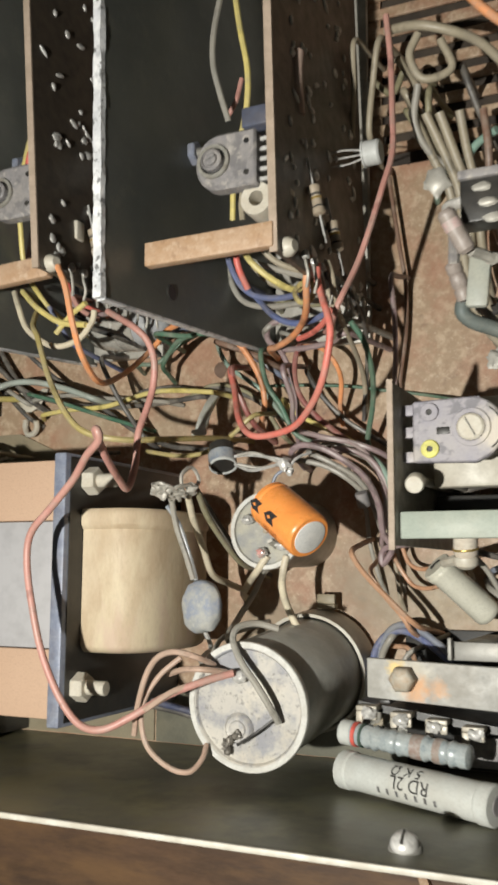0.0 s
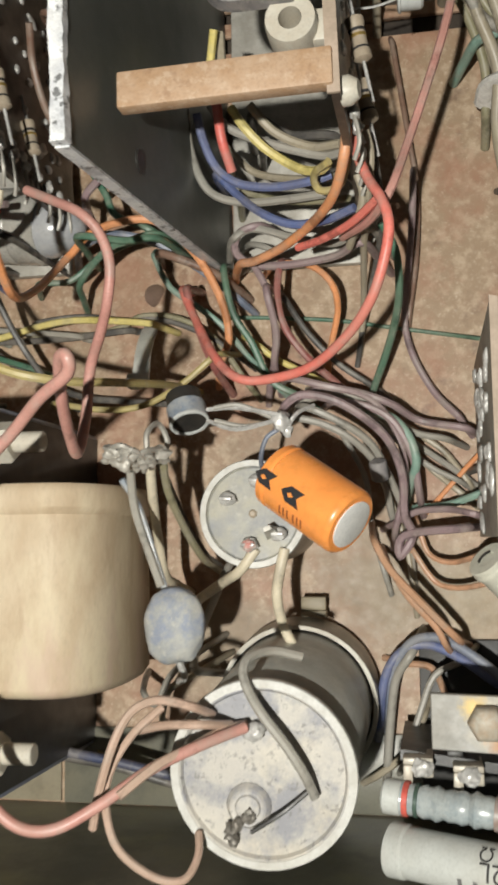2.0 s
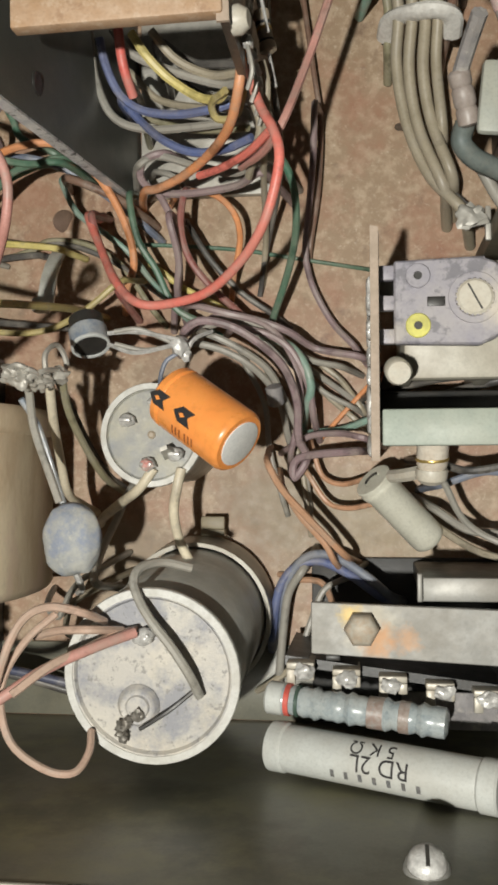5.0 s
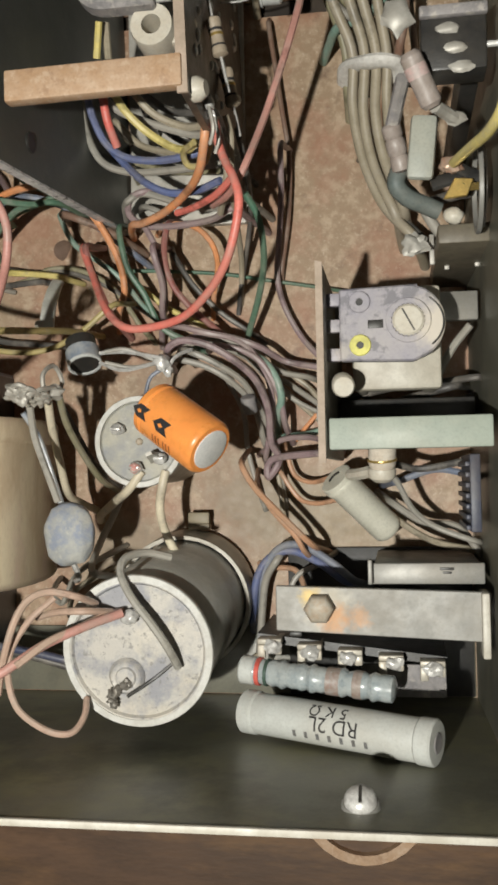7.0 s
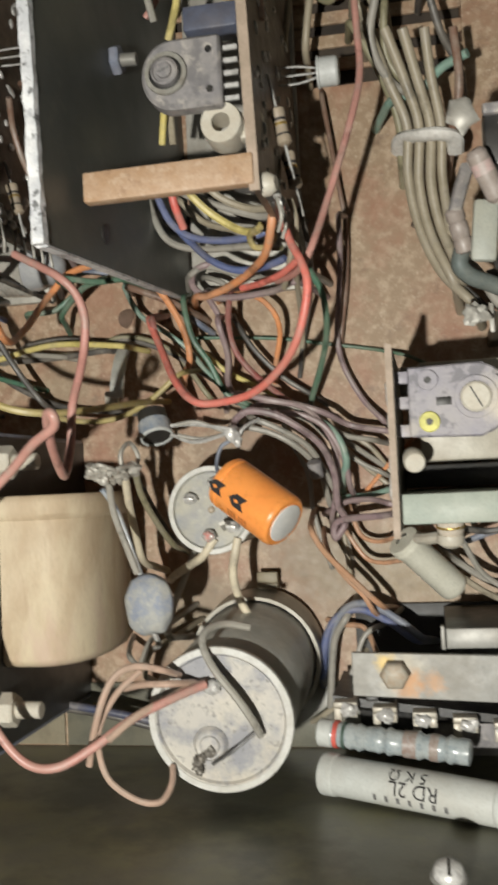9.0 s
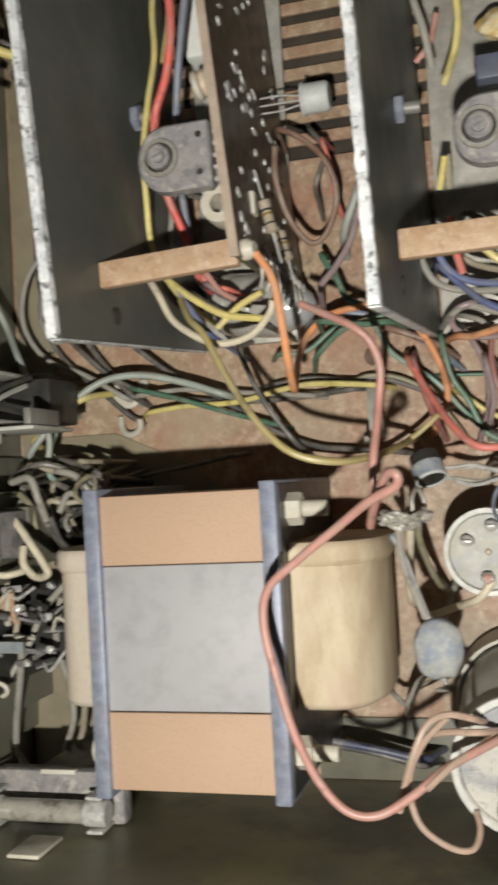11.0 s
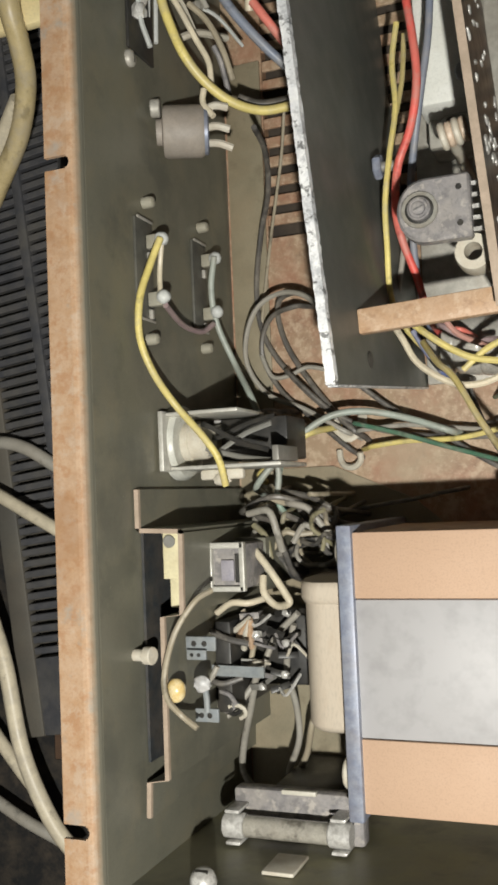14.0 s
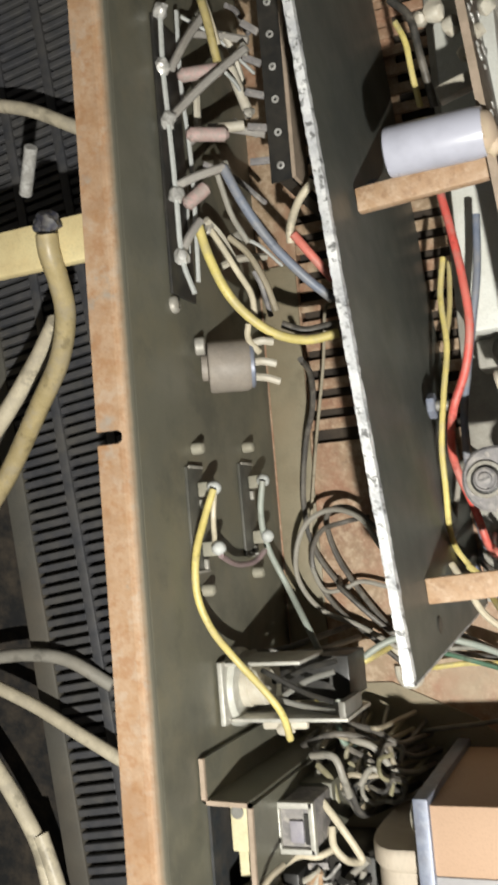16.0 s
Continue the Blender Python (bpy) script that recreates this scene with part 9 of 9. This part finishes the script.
wire("yellow", 1.76, [(-0.2212, 0.0571, 0.0008), (-0.2187, 0.0573, 0.0044), (-0.2157, 0.0576, 0.0080), (-0.2042, 0.0586, 0.0080), (-0.1868, 0.0585, 0.0100), (-0.1717, 0.0610, 0.0120), (-0.1612, 0.0619, 0.0120), (-0.1442, 0.0602, 0.0120), (-0.1412, 0.0599, 0.0066), (-0.1387, 0.0597, 0.0008)])
wire("dark", 1.76, [(-0.2471, 0.0874, 0.0008), (-0.2454, 0.0857, 0.0055), (-0.2432, 0.0836, 0.0100), (-0.2288, 0.0696, 0.0080), (-0.2143, 0.0631, 0.0060), (-0.1916, 0.0592, 0.0060), (-0.1697, 0.0587, 0.0060), (-0.1520, 0.0599, 0.0060), (-0.1490, 0.0601, 0.0033), (-0.1465, 0.0603, 0.0008)])
wire("dark", 1.76, [(-0.2276, 0.0852, 0.0008), (-0.2257, 0.0836, 0.0055), (-0.2234, 0.0817, 0.0100), (-0.2093, 0.0698, 0.0080), (-0.1953, 0.0616, 0.0060), (-0.1775, 0.0496, 0.0060), (-0.1635, 0.0435, 0.0060), (-0.1531, 0.0419, 0.0060), (-0.1393, 0.0402, 0.0080), (-0.1363, 0.0398, 0.0044), (-0.1338, 0.0395, 0.0008)])
wire("grey", 1.58, [(-0.2240, 0.0629, 0.0008), (-0.2215, 0.0630, 0.0055), (-0.2185, 0.0631, 0.0100), (-0.2032, 0.0637, 0.0100), (-0.1872, 0.0617, 0.0080), (-0.1657, 0.0591, 0.0080), (-0.1627, 0.0587, 0.0044), (-0.1602, 0.0584, 0.0008)])
wire("green", 1.58, [(-0.2248, 0.0664, 0.0008), (-0.2224, 0.0657, 0.0066), (-0.2195, 0.0649, 0.0120), (-0.2064, 0.0611, 0.0120), (-0.1906, 0.0557, 0.0100), (-0.1769, 0.0513, 0.0080), (-0.1740, 0.0504, 0.0044), (-0.1717, 0.0496, 0.0008)])
wire("dark", 1.76, [(-0.1829, 0.0781, 0.0008), (-0.1823, 0.0757, 0.0121), (-0.1815, 0.0728, 0.0220), (-0.1788, 0.0628, 0.0180), (-0.1751, 0.0543, 0.0140), (-0.1691, 0.0454, 0.0120), (-0.1674, 0.0429, 0.0066), (-0.1660, 0.0408, 0.0008)])
wire("mustard", 1.85, [(-0.1900, 0.0840, 0.0480), (-0.1850, 0.0770, 0.0560), (-0.1799, 0.0717, 0.0600), (-0.1725, 0.0585, 0.0640), (-0.1640, 0.0465, 0.0670), (-0.1560, 0.0396, 0.0680), (-0.1460, 0.0372, 0.0640), (-0.1380, 0.0390, 0.0480), (-0.1340, 0.0420, 0.0250), (-0.1330, 0.0440, 0.0008)])
wire("dark", 1.58, [(-0.2410, 0.0319, 0.0008), (-0.2386, 0.0325, 0.0033), (-0.2357, 0.0333, 0.0060), (-0.2216, 0.0371, 0.0060), (-0.2033, 0.0397, 0.0080), (-0.1920, 0.0417, 0.0080), (-0.1890, 0.0422, 0.0044), (-0.1866, 0.0427, 0.0008)])
wire("mauve", 1.76, [(-0.1121, 0.0682, 0.0008), (-0.1117, 0.0658, 0.0143), (-0.1112, 0.0628, 0.0260), (-0.1097, 0.0537, 0.0220), (-0.1109, 0.0477, 0.0180), (-0.1115, 0.0448, 0.0099), (-0.1120, 0.0423, 0.0008)])
wire("green", 1.76, [(-0.1603, 0.0783, 0.0008), (-0.1579, 0.0779, 0.0165), (-0.1549, 0.0774, 0.0300), (-0.1438, 0.0755, 0.0300), (-0.1360, 0.0755, 0.0300), (-0.1330, 0.0755, 0.0165), (-0.1305, 0.0755, 0.0008)])
wire("dark", 1.94, [(-0.2598, 0.0362, 0.0008), (-0.2574, 0.0371, 0.0165), (-0.2546, 0.0381, 0.0300), (-0.2432, 0.0422, 0.0340), (-0.2352, 0.0401, 0.0300), (-0.2274, 0.0344, 0.0260), (-0.2250, 0.0326, 0.0143), (-0.2230, 0.0312, 0.0008)])
wire("grey", 2.29, [(-0.2487, 0.0373, 0.0400), (-0.2406, 0.0380, 0.0440), (-0.2381, 0.0319, 0.0440), (-0.2380, 0.0257, 0.0400)])
wire("grey", 2.29, [(-0.2443, 0.0417, 0.0008), (-0.2419, 0.0410, 0.0165), (-0.2390, 0.0402, 0.0300), (-0.2319, 0.0382, 0.0320), (-0.2273, 0.0318, 0.0300), (-0.2240, 0.0289, 0.0260), (-0.2217, 0.0269, 0.0143), (-0.2199, 0.0253, 0.0008)])
wire("dark", 1.94, [(-0.2483, 0.0451, 0.0008), (-0.2458, 0.0445, 0.0132), (-0.2429, 0.0439, 0.0240), (-0.2327, 0.0417, 0.0260), (-0.2254, 0.0378, 0.0260), (-0.2228, 0.0364, 0.0143), (-0.2205, 0.0352, 0.0008)])
wire("grey", 1.94, [(-0.2356, 0.0280, 0.0360), (-0.2310, 0.0332, 0.0380), (-0.2264, 0.0295, 0.0360)])
wire("black", 1.94, [(-0.2536, 0.0312, 0.0008), (-0.2516, 0.0297, 0.0165), (-0.2492, 0.0279, 0.0300), (-0.2418, 0.0224, 0.0300), (-0.2389, 0.0169, 0.0280), (-0.2375, 0.0142, 0.0154), (-0.2363, 0.0120, 0.0008)])
wire("olive", 2.11, [(-0.2485, 0.0336, 0.0360), (-0.2441, 0.0300, 0.0380), (-0.2426, 0.0230, 0.0380)])
wire("dark", 1.76, [(-0.2419, 0.0427, 0.0008), (-0.2405, 0.0406, 0.0110), (-0.2387, 0.0382, 0.0200), (-0.2333, 0.0307, 0.0200), (-0.2286, 0.0222, 0.0180), (-0.2271, 0.0196, 0.0099), (-0.2259, 0.0174, 0.0008)])
wire("cream", 2.29, [(-0.2438, 0.0263, 0.0480), (-0.2391, 0.0214, 0.0500), (-0.2341, 0.0139, 0.0500), (-0.2330, 0.0109, 0.0500), (-0.2377, 0.0100, 0.0480), (-0.2414, 0.0137, 0.0480), (-0.2423, 0.0185, 0.0460)])
wire("cream", 2.11, [(-0.2579, 0.0075, 0.0460), (-0.2522, 0.0107, 0.0480), (-0.2467, 0.0107, 0.0480), (-0.2431, 0.0116, 0.0440)])
wire("grey", 2.11, [(-0.2352, 0.0063, 0.0360), (-0.2433, -0.0010, 0.0340), (-0.2485, -0.0107, 0.0340), (-0.2528, -0.0183, 0.0360), (-0.2600, -0.0260, 0.0380), (-0.2650, -0.0275, 0.0400)])
wire("grey", 2.29, [(-0.2489, -0.0117, 0.0380), (-0.2537, -0.0236, 0.0320), (-0.2601, -0.0383, 0.0240), (-0.2622, -0.0477, 0.0200), (-0.2594, -0.0551, 0.0160), (-0.2583, -0.0579, 0.0088), (-0.2575, -0.0602, 0.0008)])
wire("grey", 2.11, [(-0.2375, 0.0026, 0.0340), (-0.2418, -0.0112, 0.0300), (-0.2413, -0.0248, 0.0240), (-0.2423, -0.0365, 0.0200), (-0.2477, -0.0478, 0.0160), (-0.2490, -0.0505, 0.0088), (-0.2501, -0.0528, 0.0008)])
wire("beige", 2.11, [(-0.2347, -0.0243, 0.0008), (-0.2355, -0.0267, 0.0121), (-0.2365, -0.0295, 0.0220), (-0.2403, -0.0405, 0.0180), (-0.2453, -0.0492, 0.0140), (-0.2468, -0.0518, 0.0077), (-0.2480, -0.0540, 0.0008)])
wire("beige", 1.67, [(-0.2470, 0.0172, 0.0737), (-0.2500, 0.0147, 0.0785), (-0.2550, 0.0066, 0.0811), (-0.2570, -0.0034, 0.0841), (-0.2570, -0.0103, 0.0836), (-0.2550, -0.0156, 0.0796), (-0.2500, -0.0190, 0.0798)])
wire("beige", 1.76, [(-0.2519, 0.0076, 0.0400), (-0.2484, 0.0007, 0.0400), (-0.2498, -0.0079, 0.0400)])
wire("dark", 1.94, [(-0.2619, 0.0034, 0.0480), (-0.2537, 0.0004, 0.0500), (-0.2472, -0.0014, 0.0480)])
wire("dark", 1.76, [(-0.2644, -0.0103, 0.0480), (-0.2561, -0.0131, 0.0500), (-0.2495, -0.0116, 0.0480)])
wire("grey", 1.76, [(-0.2628, -0.0171, 0.0480), (-0.2588, -0.0115, 0.0500), (-0.2568, -0.0080, 0.0500)])
wire("black", 1.76, [(-0.2592, 0.0185, 0.0440), (-0.2515, 0.0219, 0.0440), (-0.2437, 0.0232, 0.0400)])
wire("slate", 1.76, [(-0.2525, 0.0238, 0.0460), (-0.2468, 0.0246, 0.0460), (-0.2430, 0.0216, 0.0420)])
wire("dark", 1.94, [(-0.2560, 0.0378, 0.0008), (-0.2536, 0.0371, 0.0165), (-0.2507, 0.0363, 0.0300), (-0.2424, 0.0340, 0.0340), (-0.2396, 0.0257, 0.0340), (-0.2380, 0.0180, 0.0300), (-0.2374, 0.0151, 0.0165), (-0.2369, 0.0126, 0.0008)])
wire("dark", 1.94, [(-0.2452, 0.0436, 0.0008), (-0.2430, 0.0425, 0.0110), (-0.2403, 0.0411, 0.0200), (-0.2311, 0.0363, 0.0220), (-0.2230, 0.0325, 0.0200), (-0.2203, 0.0312, 0.0110), (-0.2180, 0.0302, 0.0008)])
wire("dark", 1.94, [(-0.2476, 0.0397, 0.0008), (-0.2454, 0.0385, 0.0143), (-0.2427, 0.0372, 0.0260), (-0.2335, 0.0326, 0.0280), (-0.2278, 0.0238, 0.0260), (-0.2262, 0.0213, 0.0143), (-0.2248, 0.0192, 0.0008)])
wire("dark", 1.94, [(-0.2712, 0.0671, 0.0340), (-0.2591, 0.0679, 0.0300), (-0.2495, 0.0703, 0.0240), (-0.2466, 0.0710, 0.0132), (-0.2442, 0.0716, 0.0008)])
wire("grey", 1.94, [(-0.2668, 0.0637, 0.0360), (-0.2547, 0.0663, 0.0320), (-0.2473, 0.0669, 0.0260), (-0.2443, 0.0671, 0.0143), (-0.2418, 0.0673, 0.0008)])
wire("cream", 5.0, [(-0.3843, 0.0589, 0.0200), (-0.3606, 0.0497, 0.0220), (-0.3408, 0.0401, 0.0240), (-0.3211, 0.0296, 0.0240)])
wire("grey", 5.0, [(-0.3869, 0.0662, 0.0160), (-0.3647, 0.0675, 0.0180), (-0.3476, 0.0650, 0.0180), (-0.3318, 0.0549, 0.0140)])
wire("cream", 6.0, [(-0.3788, 0.0324, 0.0260), (-0.3675, 0.0167, 0.0260), (-0.3589, 0.0013, 0.0260), (-0.3544, -0.0176, 0.0260)])
wire("cord", 7.0, [(-0.3069, 0.2012, 0.0760), (-0.3075, 0.1956, 0.0740), (-0.3086, 0.1883, 0.0680), (-0.3122, 0.1795, 0.0600), (-0.3209, 0.1672, 0.0520), (-0.3338, 0.1543, 0.0460), (-0.3512, 0.1350, 0.0400), (-0.3649, 0.1223, 0.0360)])
wire("cream", 6.5, [(-0.3249, 0.1823, 0.0460), (-0.3420, 0.1706, 0.0360), (-0.3609, 0.1529, 0.0320), (-0.3732, 0.1440, 0.0300)])
wire("cream", 5.2, [(-0.3617, 0.2759, 0.0300), (-0.3403, 0.2674, 0.0320), (-0.3226, 0.2567, 0.0340), (-0.3136, 0.2513, 0.0340)])
wire("cream", 6.0, [(-0.3582, 0.0055, 0.0260), (-0.3514, -0.0148, 0.0260), (-0.3451, -0.0446, 0.0260), (-0.3354, -0.0681, 0.0240), (-0.3268, -0.0824, 0.0200)])
wire("cream", 5.0, [(-0.3769, -0.0334, 0.0100), (-0.3603, -0.0512, 0.0120), (-0.3458, -0.0667, 0.0120)])
wire("grey", 4.6, [(-0.3752, -0.0654, 0.0100), (-0.3574, -0.0745, 0.0100), (-0.3416, -0.0820, 0.0080)])
wire("greyteal", 2.64, [(-0.1371, 0.1768, 0.0008), (-0.1369, 0.1743, 0.0165), (-0.1367, 0.1713, 0.0300), (-0.1357, 0.1582, 0.0300), (-0.1353, 0.1478, 0.0280), (-0.1383, 0.1338, 0.0240), (-0.1428, 0.1195, 0.0200), (-0.1490, 0.1066, 0.0160), (-0.1503, 0.1039, 0.0088), (-0.1514, 0.1016, 0.0008)])
wire("mauve", 1.94, [(-0.1402, 0.1144, 0.0008), (-0.1410, 0.1120, 0.0165), (-0.1420, 0.1092, 0.0300), (-0.1454, 0.0994, 0.0300), (-0.1509, 0.0931, 0.0260), (-0.1555, 0.0889, 0.0240), (-0.1577, 0.0869, 0.0132), (-0.1596, 0.0852, 0.0008)])
wire("black", 1.41, [(-0.2324, 0.0282, 0.0380), (-0.2269, 0.0274, 0.0410), (-0.2247, 0.0303, 0.0390), (-0.2210, 0.0295, 0.0390), (-0.2224, 0.0258, 0.0350)])
wire("dark", 1.85, [(-0.2417, 0.0320, 0.0008), (-0.2434, 0.0303, 0.0154), (-0.2455, 0.0281, 0.0280), (-0.2489, 0.0246, 0.0260), (-0.2553, 0.0232, 0.0220), (-0.2574, 0.0227, 0.0200), (-0.2563, 0.0203, 0.0230), (-0.2551, 0.0176, 0.0127), (-0.2540, 0.0153, 0.0008)])
wire("grey", 1.85, [(-0.2379, 0.0222, 0.0008), (-0.2402, 0.0231, 0.0176), (-0.2430, 0.0242, 0.0320), (-0.2470, 0.0258, 0.0340), (-0.2489, 0.0289, 0.0370), (-0.2486, 0.0324, 0.0340), (-0.2502, 0.0363, 0.0300), (-0.2513, 0.0391, 0.0165), (-0.2523, 0.0414, 0.0008)])
wire("olive", 1.32, [(-0.2338, 0.0307, 0.0360), (-0.2301, 0.0303, 0.0330), (-0.2271, 0.0282, 0.0300), (-0.2251, 0.0259, 0.0260), (-0.2241, 0.0268, 0.0290), (-0.2219, 0.0288, 0.0160), (-0.2200, 0.0305, 0.0008)])
wire("dark", 1.58, [(-0.2311, 0.0292, 0.0008), (-0.2305, 0.0316, 0.0182), (-0.2297, 0.0345, 0.0330), (-0.2288, 0.0379, 0.0290), (-0.2249, 0.0373, 0.0260), (-0.2240, 0.0348, 0.0280), (-0.2263, 0.0311, 0.0260), (-0.2279, 0.0286, 0.0143), (-0.2292, 0.0264, 0.0008)])
wire("grey", 1.41, [(-0.2376, 0.0325, 0.0008), (-0.2373, 0.0300, 0.0149), (-0.2371, 0.0270, 0.0270), (-0.2368, 0.0234, 0.0300), (-0.2343, 0.0205, 0.0290), (-0.2315, 0.0201, 0.0250), (-0.2263, 0.0203, 0.0260), (-0.2233, 0.0204, 0.0143), (-0.2208, 0.0205, 0.0008)])
wire("beige", 1.94, [(-0.2468, 0.0390, 0.0350), (-0.2451, 0.0419, 0.0310), (-0.2409, 0.0403, 0.0300), (-0.2370, 0.0397, 0.0270), (-0.2317, 0.0381, 0.0290), (-0.2288, 0.0372, 0.0160), (-0.2264, 0.0365, 0.0008)])
wire("black", 1.85, [(-0.2311, 0.0288, 0.0008), (-0.2334, 0.0278, 0.0143), (-0.2361, 0.0265, 0.0260), (-0.2404, 0.0245, 0.0260), (-0.2401, 0.0206, 0.0280), (-0.2403, 0.0201, 0.0240), (-0.2392, 0.0198, 0.0200), (-0.2363, 0.0190, 0.0110), (-0.2339, 0.0184, 0.0008)])
wire("beige", 1.58, [(-0.2242, 0.0275, 0.0008), (-0.2251, 0.0299, 0.0165), (-0.2261, 0.0327, 0.0300), (-0.2275, 0.0365, 0.0280), (-0.2306, 0.0401, 0.0240), (-0.2327, 0.0426, 0.0270), (-0.2307, 0.0425, 0.0270), (-0.2277, 0.0424, 0.0149), (-0.2252, 0.0422, 0.0008)])
wire("beige", 1.5, [(-0.2384, 0.0369, 0.0008), (-0.2379, 0.0345, 0.0171), (-0.2374, 0.0315, 0.0310), (-0.2367, 0.0276, 0.0280), (-0.2373, 0.0235, 0.0240), (-0.2347, 0.0204, 0.0230), (-0.2328, 0.0201, 0.0250), (-0.2298, 0.0196, 0.0138), (-0.2274, 0.0192, 0.0008)])
wire("dark", 1.58, [(-0.2311, 0.0319, 0.0008), (-0.2288, 0.0308, 0.0182), (-0.2261, 0.0295, 0.0330), (-0.2238, 0.0284, 0.0300), (-0.2245, 0.0260, 0.0280), (-0.2247, 0.0222, 0.0280), (-0.2285, 0.0201, 0.0260), (-0.2311, 0.0186, 0.0143), (-0.2333, 0.0174, 0.0008)])
wire("olive", 1.41, [(-0.2240, 0.0378, 0.0400), (-0.2284, 0.0357, 0.0380), (-0.2276, 0.0320, 0.0410), (-0.2253, 0.0291, 0.0380), (-0.2264, 0.0254, 0.0360)])
wire("beige", 1.76, [(-0.2294, 0.0307, 0.0350), (-0.2339, 0.0304, 0.0360), (-0.2381, 0.0311, 0.0370), (-0.2421, 0.0276, 0.0330), (-0.2442, 0.0241, 0.0330), (-0.2457, 0.0215, 0.0182), (-0.2470, 0.0194, 0.0008)])
wire("grey", 1.32, [(-0.2293, 0.0176, 0.0008), (-0.2290, 0.0201, 0.0121), (-0.2287, 0.0231, 0.0220), (-0.2283, 0.0270, 0.0250), (-0.2292, 0.0309, 0.0240), (-0.2315, 0.0345, 0.0220), (-0.2327, 0.0384, 0.0170), (-0.2336, 0.0413, 0.0094), (-0.2343, 0.0437, 0.0008)])
wire("olive", 1.58, [(-0.2399, 0.0417, 0.0008), (-0.2404, 0.0392, 0.0154), (-0.2411, 0.0363, 0.0280), (-0.2420, 0.0323, 0.0260), (-0.2374, 0.0307, 0.0260), (-0.2339, 0.0329, 0.0250), (-0.2314, 0.0364, 0.0250), (-0.2297, 0.0388, 0.0138), (-0.2282, 0.0409, 0.0008)])
wire("black", 1.41, [(-0.2405, 0.0353, 0.0008), (-0.2386, 0.0336, 0.0165), (-0.2364, 0.0316, 0.0300), (-0.2334, 0.0289, 0.0280), (-0.2295, 0.0290, 0.0250), (-0.2272, 0.0326, 0.0260), (-0.2252, 0.0351, 0.0240), (-0.2233, 0.0374, 0.0132), (-0.2218, 0.0394, 0.0008)])
